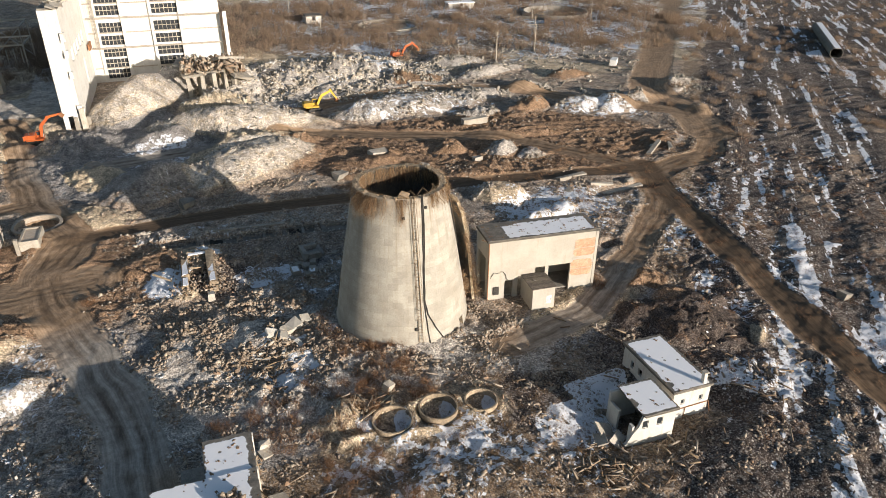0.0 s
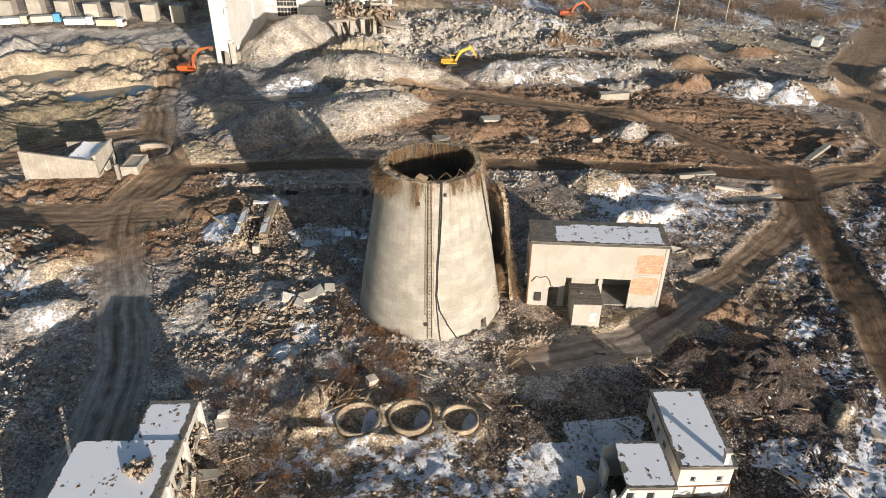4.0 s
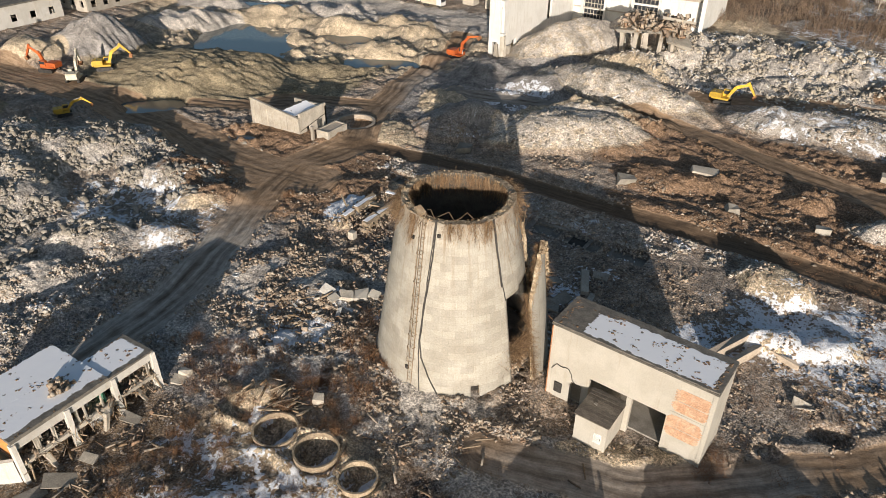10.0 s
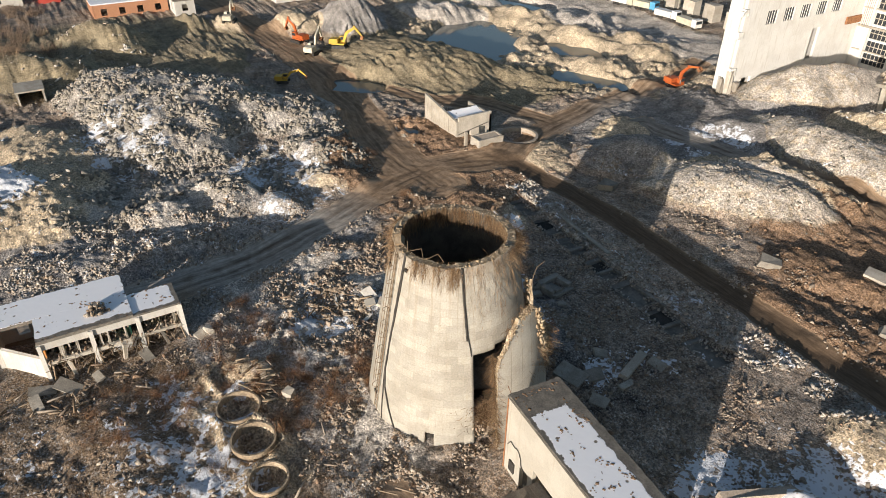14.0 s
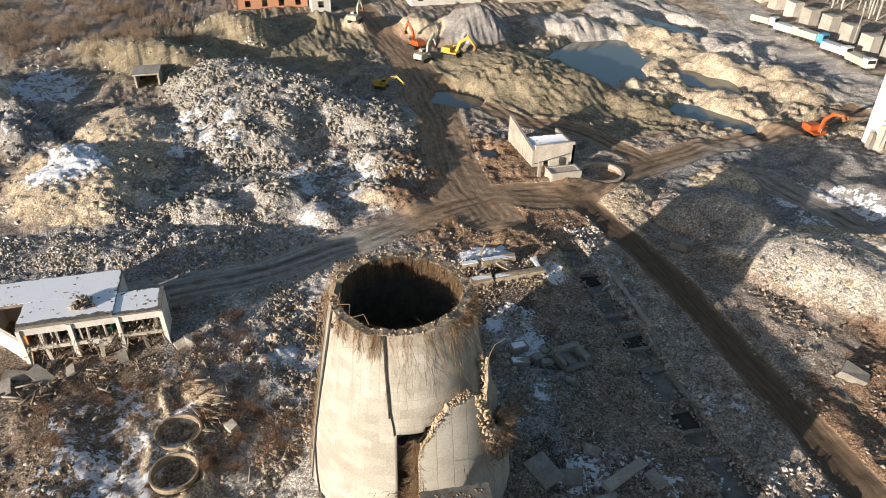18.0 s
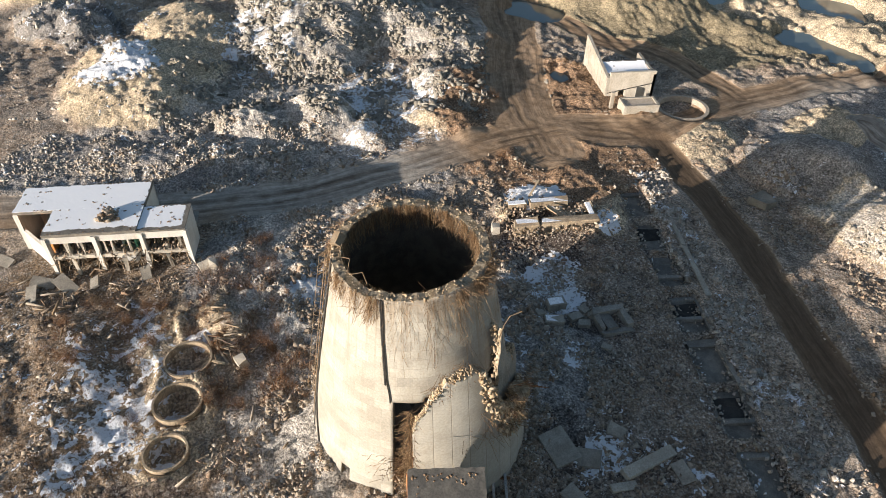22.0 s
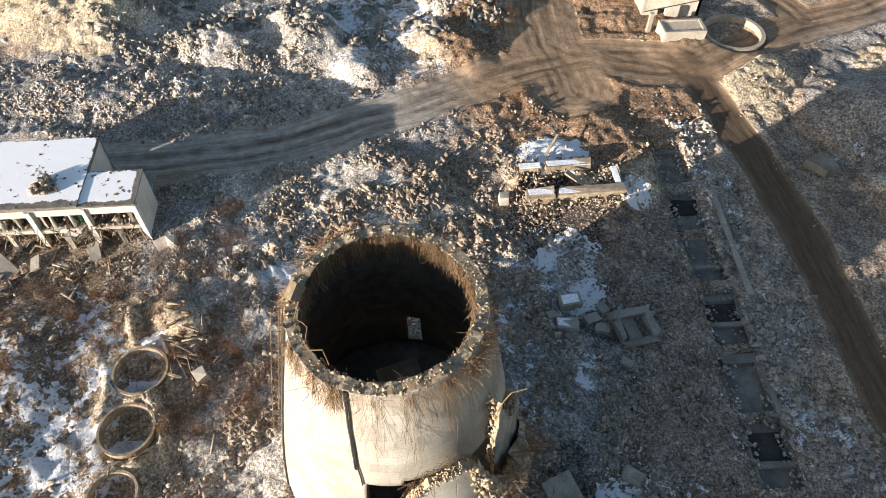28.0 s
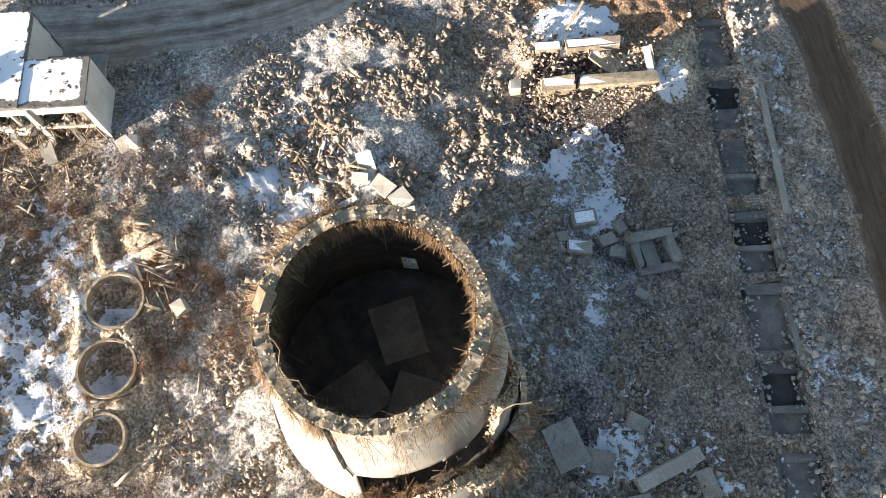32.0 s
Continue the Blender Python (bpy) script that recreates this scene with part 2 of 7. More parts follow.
def ground_material(name):
    m, n, l, b = shader(name, 0.95)
    b.inputs["Specular IOR Level"].default_value = 0.12
    pos = n.new("ShaderNodeNewGeometry").outputs["Position"]

    def layer(key):
        a = n.new("ShaderNodeAttribute")
        a.attribute_name = key
        s = n.new("ShaderNodeSeparateColor")
        l.new(a.outputs["Color"], s.inputs[0])
        return s.outputs[0], s.outputs[1], s.outputs[2]
    road, snow, pale = layer("zone_a")
    ochre, gravel, mud = layer("zone_b")
    coal, grass, olive = layer("zone_c")
    big = tex_noise(n, l, pos, 0.12, 5, 0.6)
    mid = tex_noise(n, l, pos, 0.9, 6, 0.65)
    fine = tex_noise(n, l, pos, 5.0, 6, 0.7)
    stones = tex_cells(n, l, pos, 3.2)
    clods = tex_noise(n, l, pos, 2.1, 7, 0.72)
    col = mix(n, l, ramp(n, l, mid, 0.35, 0.65), (0.25, 0.185, 0.128), (0.50, 0.395, 0.285))
    col = mix(n, l, ramp(n, l, big, 0.42, 0.6, 0, 0.6), col, (0.30, 0.265, 0.215))
    # each zone's own earth, with ragged borders
    def zone(base, w, a, c, soft=0.13):
        f = ramp(n, l, calc(n, l, "ADD", w, calc(n, l, "MULTIPLY", calc(n, l, "SUBTRACT", mid, 0.5), 0.9)), 0.5 - soft, 0.5 + soft)
        return mix(n, l, f, base, mix(n, l, ramp(n, l, fine, 0.3, 0.7), a, c))
    col = zone(col, grass, (0.14, 0.10, 0.066), (0.37, 0.278, 0.182))
    col = zone(col, olive, (0.225, 0.188, 0.112), (0.375, 0.307, 0.195))
    col = zone(col, gravel, (0.18, 0.168, 0.15), (0.44, 0.414, 0.37))
    col = zone(col, ochre, (0.42, 0.335, 0.215), (0.62, 0.515, 0.36))
    col = zone(col, pale, (0.44, 0.395, 0.325), (0.62, 0.57, 0.485))
    col = zone(col, mud, (0.17, 0.108, 0.062), (0.37, 0.245, 0.15))
    col = zone(col, coal, (0.045, 0.036, 0.03), (0.15, 0.12, 0.098))
    # single stones of two sizes, each with a tone of its own, and grains between
    soil = mix(n, l, ramp(n, l, clods, 0.35, 0.65), grey(0.72), grey(1.2))
    col = mix(n, l, 1.0, col, soil, "MULTIPLY")
    bare = calc(n, l, "SUBTRACT", 1.0, calc(n, l, "MAXIMUM", road, calc(n, l, "MULTIPLY", calc(n, l, "MAXIMUM", mud, calc(n, l, "MAXIMUM", olive, ochre)), 0.85)), True)
    chunks = tex_cells(n, l, pos, 1.5)
    heavy = calc(n, l, "MAXIMUM", pale, calc(n, l, "MULTIPLY", gravel, 0.8))

    def strewn(cells, share, size, low, high, much):
        tone = n.new("ShaderNodeSeparateColor")
        l.new(cells.outputs["Color"], tone.inputs[0])
        f = calc(n, l, "MULTIPLY", ramp(n, l, tone.outputs[0], share, share + 0.03), ramp(n, l, cells.outputs["Distance"], size, size - 0.07))
        f = calc(n, l, "MULTIPLY", f, bare)
        return f, mix(n, l, calc(n, l, "MULTIPLY", f, much), col, mix(n, l, tone.outputs[1], low, high))
    grit = tex_cells(n, l, pos, 6.5)
    chips, col = strewn(grit, 0.35, 0.42, (0.10, 0.085, 0.068), (0.60, 0.55, 0.47), 0.75)
    lump, col = strewn(stones, 0.5, 0.40, (0.18, 0.152, 0.12), (0.60, 0.56, 0.485), 0.85)
    big_lump, col = strewn(chunks, 0.6, 0.36, (0.26, 0.235, 0.195), (0.46, 0.43, 0.37), 0.5)
    # roads: trodden wet earth with darker wheel marks
    rut = n.new("ShaderNodeAttribute")
    rut.attribute_name = "rut"
    lane = n.new("ShaderNodeAttribute")
    lane.attribute_name = "lane"
    run = n.new("ShaderNodeVectorMath")
    run.operation = "MULTIPLY"
    l.new(lane.outputs["Vector"], run.inputs[0])
    run.inputs[1].default_value = (1.0, 0.07, 1.0)
    grooves = tex_noise(n, l, run.outputs[0], 2.6, 6, 0.7, 0.4)
    track = mix(n, l, ramp(n, l, mid, 0.3, 0.7), (0.26, 0.175, 0.108), (0.39, 0.278, 0.185))
    track = mix(n, l, calc(n, l, "MULTIPLY", gravel, 0.85, True), track, mix(n, l, ramp(n, l, mid, 0.3, 0.7), (0.30, 0.278, 0.245), (0.44, 0.415, 0.37)))
    track = mix(n, l, calc(n, l, "MULTIPLY", rut.outputs["Fac"], 0.88), track, (0.095, 0.066, 0.044))
    track = mix(n, l, 1.0, track, mix(n, l, ramp(n, l, grooves, 0.34, 0.66), grey(0.74), grey(1.18)), "MULTIPLY")
    track = mix(n, l, 1.0, track, mix(n, l, ramp(n, l, fine, 0.25, 0.75), grey(0.84), grey(1.14)), "MULTIPLY")
    rf = ramp(n, l, calc(n, l, "ADD", road, calc(n, l, "MULTIPLY", calc(n, l, "SUBTRACT", mid, 0.5), 0.6)), 0.40, 0.60)
    blotch = tex_noise(n, l, pos, 0.33, 9, 0.72)
    col = mix(n, l, 1.0, col, mix(n, l, ramp(n, l, blotch, 0.33, 0.67), grey(0.66), grey(1.34)), "MULTIPLY")
    speck = tex_noise(n, l, pos, 4.2, 5, 0.8)
    col = mix(n, l, 1.0, col, mix(n, l, ramp(n, l, speck, 0.42, 0.58), grey(0.66), grey(1.36)), "MULTIPLY")
    col = mix(n, l, 1.0, col, (0.97, 0.96, 1.0), "MULTIPLY")
    col = mix(n, l, rf, col, track)
    # thin snow left in patches with torn edges, broken by stones and stalks
    sn = calc(n, l, "ADD", calc(n, l, "MULTIPLY", tex_noise(n, l, pos, 0.42, 3, 0.5, 0.9), 0.5), calc(n, l, "MULTIPLY", tex_noise(n, l, pos, 1.5, 5, 0.6, 0.8), 0.5))
    yard = n.new("ShaderNodeAttribute")
    yard.attribute_name = "yard"
    lay = n.new("ShaderNodeMapping")
    lay.vector_type = "TEXTURE"
    lay.inputs["Rotation"].default_value, lay.inputs["Scale"].default_value = (0, 0, math.atan2(ALONG[1], ALONG[0])), (26.0, 2.6, 1.0)
    l.new(pos, lay.inputs["Vector"])
    bands = ramp(n, l, tex_noise(n, l, lay.outputs[0], 1.0, 4, 0.55), 0.405, 0.66, -0.5, 0.98)
    snow = mix(n, l, yard.outputs["Fac"], snow, calc(n, l, "MAXIMUM", calc(n, l, "MULTIPLY", snow, 0.7), bands))
    sf = ramp(n, l, calc(n, l, "ADD", sn, calc(n, l, "MULTIPLY", snow, 0.42)), 0.735, 0.747)
    sf = calc(n, l, "MULTIPLY", sf, ramp(n, l, clods, 0.31, 0.35))
    sf = calc(n, l, "MULTIPLY", sf, calc(n, l, "SUBTRACT", 1.0, calc(n, l, "MULTIPLY", calc(n, l, "MAXIMUM", lump, big_lump), 0.6), True))
    col = mix(n, l, sf, col, (0.80, 0.815, 0.85))
    l.new(col, b.inputs["Base Color"])
    h = calc(n, l, "ADD", calc(n, l, "ADD", calc(n, l, "MULTIPLY", fine, 0.5), calc(n, l, "MULTIPLY", clods, 1.7)), calc(n, l, "MULTIPLY", chips, 0.3))
    h = calc(n, l, "ADD", h, calc(n, l, "ADD", calc(n, l, "MULTIPLY", lump, 0.7), calc(n, l, "MULTIPLY", calc(n, l, "MULTIPLY", big_lump, heavy), 0.8)))
    h = calc(n, l, "ADD", h, calc(n, l, "MULTIPLY", sf, 0.25))
    bumped(n, l, b, calc(n, l, "MULTIPLY", h, calc(n, l, "SUBTRACT", 1.15, calc(n, l, "MULTIPLY", rf, 0.9))), 0.95, 0.14)
    return m


M["ground"] = ground_material("broken_ground")


def roof_snow_material(name, bare1, bare2):
    m, n, l, b = shader(name, 0.85)
    pos = n.new("ShaderNodeNewGeometry").outputs["Position"]
    a = n.new("ShaderNodeAttribute")
    a.attribute_name = "cover"
    mid, fine = tex_noise(n, l, pos, 1.1, 6, 0.65), tex_noise(n, l, pos, 7.0, 5)
    col = mix(n, l, ramp(n, l, mid, 0.35, 0.65), bare1, bare2)
    col = mix(n, l, 1.0, col, mix(n, l, ramp(n, l, fine, 0.25, 0.75), grey(0.75), grey(1.2)), "MULTIPLY")
    dots = tex_cells(n, l, pos, 0.85)
    hole = calc(n, l, "MULTIPLY", ramp(n, l, dots.outputs["Distance"], 0.17, 0.09), ramp(n, l, mid, 0.46, 0.53))
    sf = ramp(n, l, calc(n, l, "ADD", a.outputs["Fac"], calc(n, l, "MULTIPLY", calc(n, l, "SUBTRACT", mid, 0.5), 0.9)), 0.46, 0.54)
    sf = calc(n, l, "MULTIPLY", sf, calc(n, l, "SUBTRACT", 1.0, hole), True)
    col = mix(n, l, sf, col, mix(n, l, mid, (0.84, 0.855, 0.89), (0.90, 0.905, 0.92)))
    l.new(col, b.inputs["Base Color"])
    bumped(n, l, b, calc(n, l, "ADD", sf, calc(n, l, "MULTIPLY", fine, 0.12)), 0.35, 0.05)
    return m


M["roof_snow"] = roof_snow_material("snow_on_roof", (0.13, 0.12, 0.105), (0.21, 0.19, 0.16))


def tower_material(name, wide=1.15, tall=0.78, joint=0.012):
    """Board-marked cast concrete, whitewashed by age, rusty and stained below the rim. UV: metres round and up."""
    m, n, l, b = shader(name, 0.9)
    uv = n.new("ShaderNodeUVMap").outputs[0]
    sep = n.new("ShaderNodeSeparateXYZ")
    l.new(uv, sep.inputs[0])
    big, fine = tex_noise(n, l, uv, 0.35, 5, 0.6), tex_noise(n, l, uv, 6.0, 6, 0.65)
    bt = n.new("ShaderNodeTexBrick")
    l.new(uv, bt.inputs["Vector"])
    for key, v in (("Scale", 1.0), ("Brick Width", wide), ("Row Height", tall), ("Mortar Size", joint), ("Mortar Smooth", 0.6), ("Bias", 0.0)):
        bt.inputs[key].default_value = v
    bt.inputs["Color1"].default_value, bt.inputs["Color2"].default_value, bt.inputs["Mortar"].default_value = (1.15, 1.14, 1.12, 1), (0.86, 0.85, 0.83, 1), (0.70, 0.66, 0.61, 1)
    col = mix(n, l, ramp(n, l, big, 0.35, 0.65), (0.415, 0.394, 0.345), (0.335, 0.312, 0.265))
    col = mix(n, l, 0.75, col, mix(n, l, 1.0, col, bt.outputs["Color"], "MULTIPLY"))
    col = mix(n, l, 1.0, col, mix(n, l, ramp(n, l, fine, 0.25, 0.75), grey(0.84), grey(1.12)), "MULTIPLY")
    mp = n.new("ShaderNodeMapping")
    mp.inputs["Scale"].default_value = (2.4, 0.10, 1)
    l.new(uv, mp.inputs["Vector"])
    drip = tex_noise(n, l, mp.outputs[0], 1.0, 6, 0.7)
    up = ramp(n, l, sep.outputs[1], 7.0, 18.0)
    col = mix(n, l, calc(n, l, "MULTIPLY", ramp(n, l, drip, 0.48, 0.72), calc(n, l, "ADD", calc(n, l, "MULTIPLY", up, 0.5), 0.2)), col, (0.25, 0.19, 0.13))
    edge = ramp(n, l, calc(n, l, "ADD", sep.outputs[1], calc(n, l, "MULTIPLY", drip, 5.0)), 18.2, 20.4)
    col = mix(n, l, calc(n, l, "MULTIPLY", edge, 0.28), col, mix(n, l, fine, (0.21, 0.135, 0.08), (0.38, 0.28, 0.18)))
    l.new(col, b.inputs["Base Color"])
    bumped(n, l, b, calc(n, l, "ADD", calc(n, l, "MULTIPLY", fine, 0.6), calc(n, l, "MULTIPLY", bt.outputs["Fac"], -0.8)), 0.35, 0.05)
    return m


M["tower"] = tower_material("board_marked_concrete")
M["boards"] = tower_material("upright_board_concrete", 1.05, 60.0, 0.03)


# ---- mesh tools ----
def part(name, bm, material, parent=None, label="", smooth=False):
    me = bpy.data.meshes.new(name)
    bm.to_mesh(me)
    bm.free()
    me.materials.append(M[material])
    if smooth:
        me.shade_smooth()
    ob = new(name, me)
    ob.parent = parent
    return tagged(ob, label)


def thing(name, label, category, m=None, group="", kind=""):
    ob = new(name)
    ob.empty_display_size = 0.3
    if m is not None:
        ob.matrix_world = m
    return tagged(ob, label, category, group, kind)


def box(bm, x0, y0, z0, x1, y1, z1, m=None, wear=0.0):
    v = [bm.verts.new((x, y, z)) for z in (z0, z1) for x, y in ((x0, y0), (x1, y0), (x1, y1), (x0, y1))]
    for f in ((3, 2, 1, 0), (4, 5, 6, 7), (0, 1, 5, 4), (1, 2, 6, 5), (2, 3, 7, 6), (3, 0, 4, 7)):
        bm.faces.new([v[i] for i in f])
    for p in v:
        if wear:
            p.co += Vector([random.uniform(-wear, wear) for _ in range(3)])
        if m is not None:
            p.co = m @ p.co
    return v


def boxed(*a, **k):
    bm = bmesh.new()
    box(bm, *a, **k)
    return bm


def prism(pts, z0, z1, wear=0.0):
    bm = bmesh.new()
    lo = [bm.verts.new((x, y, z0)) for x, y in pts]
    hi = [bm.verts.new((x + random.uniform(-wear, wear), y + random.uniform(-wear, wear), z1 + random.uniform(-wear, wear))) for x, y in pts]
    bm.faces.new(lo[::-1]), bm.faces.new(hi)
    for i in range(len(pts)):
        j = (i + 1) % len(pts)
        bm.faces.new((lo[i], lo[j], hi[j], hi[i]))
    return bm


def rod(bm, a, b, r0, r1=None, sides=8):
    a, b = Vector(a), Vector(b)
    d = (b - a).normalized()
    q = d.to_track_quat("Z", "Y")
    r1 = r0 if r1 is None else r1
    rings = []
    for p, r in ((a, r0), (b, r1)):
        rings.append([bm.verts.new(p + q @ Vector((r * math.cos(t), r * math.sin(t), 0))) for t in [2 * math.pi * i / sides for i in range(sides)]])
    for i in range(sides):
        j = (i + 1) % sides
        bm.faces.new((rings[0][i], rings[0][j], rings[1][j], rings[1][i]))
    bm.faces.new(rings[0][::-1]), bm.faces.new(rings[1])


def rods(pairs, r, sides=6):
    bm = bmesh.new()
    for a, b in pairs:
        rod(bm, a, b, r, r, sides)
    return bm


def tube(pts, r, sides=6):
    """One bent tube through the points."""
    bm = bmesh.new()
    rings = []
    for i, p in enumerate(pts):
        d = (Vector(pts[min(i + 1, len(pts) - 1)]) - Vector(pts[max(i - 1, 0)])).normalized()
        u = d.cross(Vector((0.31, 0.95, 0.11))).normalized()
        v = d.cross(u)
        rings.append([bm.verts.new(Vector(p) + r * (math.cos(a) * u + math.sin(a) * v)) for a in [2 * math.pi * k / sides for k in range(sides)]])
    for a, b in zip(rings, rings[1:]):
        for k in range(sides):
            bm.faces.new((a[k], a[(k + 1) % sides], b[(k + 1) % sides], b[k]))
    bm.faces.new(rings[0][::-1]), bm.faces.new(rings[-1])
    return bm


def wall(length, height, thick, openings=(), z0=0.0, wear=0.0, m=None):
    """A wall along +x from the origin, its thickness towards +y, with openings (x0, z0, x1, z1) cut through."""
    bm = bmesh.new()
    xs = sorted({0.0, length, *[o[0] for o in openings], *[o[2] for o in openings]})
    zs = sorted({z0, height, *[max(z0, o[1]) for o in openings], *[min(height, o[3]) for o in openings]})
    grid = {}

    def at(i, j, k):
        if (i, j, k) not in grid:
            p = Vector((xs[i], (0.0, thick)[k], zs[j]))
            p += Vector((random.uniform(-wear, wear), 0, random.uniform(-wear, wear)))
            grid[i, j, k] = bm.verts.new(m @ p if m is not None else p)
        return grid[i, j, k]
    solid = {}
    for i in range(len(xs) - 1):
        for j in range(len(zs) - 1):
            cx, cz = (xs[i] + xs[i + 1]) / 2, (zs[j] + zs[j + 1]) / 2
            solid[i, j] = not any(o[0] < cx < o[2] and o[1] < cz < o[3] for o in openings)
    for (i, j), full in solid.items():
        if not full:
            continue
        bm.faces.new((at(i, j, 0), at(i + 1, j, 0), at(i + 1, j + 1, 0), at(i, j + 1, 0)))
        bm.faces.new((at(i, j + 1, 1), at(i + 1, j + 1, 1), at(i + 1, j, 1), at(i, j, 1)))
        for di, dj, a, b in ((-1, 0, (i, j), (i, j + 1)), (1, 0, (i + 1, j + 1), (i + 1, j)), (0, -1, (i + 1, j), (i, j)), (0, 1, (i, j + 1), (i + 1, j + 1))):
            if not solid.get((i + di, j + dj), False):
                bm.faces.new((at(*a, 0), at(*b, 0), at(*b, 1), at(*a, 1)))
    return bm


FORMS = {
    "box": ([(x, y, z) for z in (-1, 1) for x, y in ((-1, -1), (1, -1), (1, 1), (-1, 1))], [(3, 2, 1, 0), (4, 5, 6, 7), (0, 1, 5, 4), (1, 2, 6, 5), (2, 3, 7, 6), (3, 0, 4, 7)]),
    "stone": ([(1, 0.2, -0.3), (-0.3, 1, 0.2), (-1, -0.2, -0.2), (0.2, -1, 0.3), (0.2, 0.1, 1), (-0.1, 0, -1)], [(0, 1, 4), (1, 2, 4), (2, 3, 4), (3, 0, 4), (1, 0, 5), (2, 1, 5), (3, 2, 5), (0, 3, 5)]),
    "shard": ([(-1, -0.8, -0.9), (0.9, -1, -1), (1, 0.7, -0.8), (-0.7, 1, -1), (-0.6, -0.9, 0.7), (0.8, -0.5, 1), (0.6, 0.9, 0.6), (-1, 0.5, 0.9)], [(3, 2, 1, 0), (4, 5, 6, 7), (0, 1, 5, 4), (1, 2, 6, 5), (2, 3, 7, 6), (3, 0, 4, 7)]),
    "stalk": ([(1, 0, -1), (-0.5, 0.87, -1), (-0.5, -0.87, -1), (1, 0, 1), (-0.5, 0.87, 1), (-0.5, -0.87, 1)], [(0, 1, 4, 3), (1, 2, 5, 4), (2, 0, 3, 5)]),
}


def bulk(name, pos, axes, dims, material, jitter=0.0, seed=1, parent=None, label="", category="", kind="stuff", taper=1.0, form="box"):
    """Many loose lumps of one form in one mesh. pos (N,3), axes (N,3,3) with rows for the lump's own directions, dims (N,3)."""
    rng = np.random.default_rng(seed)
    c, faces = np.array(FORMS[form][0], float), np.array(FORMS[form][1])
    cnt, nv, (nf, k) = len(pos), len(c), faces.shape
    v = np.repeat(c[None], cnt, 0)
    if jitter:
        v = v * (1 + rng.uniform(-jitter, jitter, v.shape))
    if taper != 1.0:
        v[:, nv // 2:, :2] *= taper
    v = np.einsum("nki,nij->nkj", v * dims[:, None] * 0.5, axes) + pos[:, None]
    f = (faces[None] + nv * np.arange(cnt)[:, None, None]).reshape(-1)
    me = bpy.data.meshes.new(name)
    me.vertices.add(cnt * nv)
    me.vertices.foreach_set("co", v.reshape(-1).astype(np.float32))
    me.loops.add(len(f))
    me.loops.foreach_set("vertex_index", f.astype(np.int32))
    me.polygons.add(cnt * nf)
    me.polygons.foreach_set("loop_start", np.arange(0, len(f), k, dtype=np.int32))
    me.update(calc_edges=True)
    me.materials.append(M[material])
    ob = new(name, me)
    ob.parent = parent
    return tagged(ob, label, category, "", kind)


def turned(rng, cnt, tilt=3.2):
    """Random directions for lumps: rows are their own axes. A small tilt keeps them lying flat."""
    a, b, c = rng.uniform(0, 2 * np.pi, cnt), rng.normal(0, tilt, cnt), rng.normal(0, tilt, cnt)
    ca, sa, cb, sb, cc, sc = np.cos(a), np.sin(a), np.cos(b), np.sin(b), np.cos(c), np.sin(c)
    o, i = np.zeros(cnt), np.ones(cnt)
    rz = np.stack([ca, sa, o, -sa, ca, o, o, o, i], 1).reshape(-1, 3, 3)
    rx = np.stack([i, o, o, o, cb, sb, o, -sb, cb], 1).reshape(-1, 3, 3)
    ry = np.stack([cc, o, -sc, o, i, o, sc, o, cc], 1).reshape(-1, 3, 3)
    return np.einsum("nij,njk,nkl->nil", rx, ry, rz)


def along(d):
    """Axes whose third row is the direction d (N,3)."""
    d = d / np.linalg.norm(d, axis=1, keepdims=True)
    h = np.where(np.abs(d[:, 2:]) < 0.9, [[0, 0, 1.0]], [[1.0, 0, 0]])
    a = np.cross(h, d)
    a /= np.linalg.norm(a, axis=1, keepdims=True)
    return np.stack([a, np.cross(d, a), d], 1)


# ---- the lie of the land ----
TABLE = np.random.default_rng(7).permutation(512)
GRADS = np.stack([np.cos(np.arange(16) * np.pi / 8 + 0.2), np.sin(np.arange(16) * np.pi / 8 + 0.2)], 1)


def gnoise(x, y, seed=0):
    xi, yi = np.floor(x).astype(int), np.floor(y).astype(int)
    fx, fy = x - xi, y - yi
    u, v = fx * fx * fx * (fx * (fx * 6 - 15) + 10), fy * fy * fy * (fy * (fy * 6 - 15) + 10)

    def corner(dx, dy):
        k = TABLE[(TABLE[(xi + dx + seed * 37) % 512] + yi + dy) % 512] % 16
        return GRADS[k, 0] * (fx - dx) + GRADS[k, 1] * (fy - dy)
    a = corner(0, 0) * (1 - u) + corner(1, 0) * u
    b = corner(0, 1) * (1 - u) + corner(1, 1) * u
    return (a * (1 - v) + b * v) * 1.5


def fbm(x, y, wave, octaves=4, seed=0, gain=0.5):
    s, amp = 0, 1.0
    for i in range(octaves):
        s = s + amp * gnoise(x / wave, y / wave, seed + i)
        wave, amp = wave * 0.5, amp * gain
    return s


def sstep(a, b, x):
    t = np.clip((x - a) / (b - a), 0, 1)
    return t * t * (3 - 2 * t)


def blob(x, y, cx, cy, rx, ry, ang=0.0, soft=0.35):
    """1 inside a ragged ellipse, 0 outside."""
    c, s = math.cos(radians(ang)), math.sin(radians(ang))
    u, v = (x - cx) * c + (y - cy) * s, -(x - cx) * s + (y - cy) * c
    r = np.hypot(u / rx, v / ry)
    return 1 - sstep(1 - soft, 1 + soft, r)


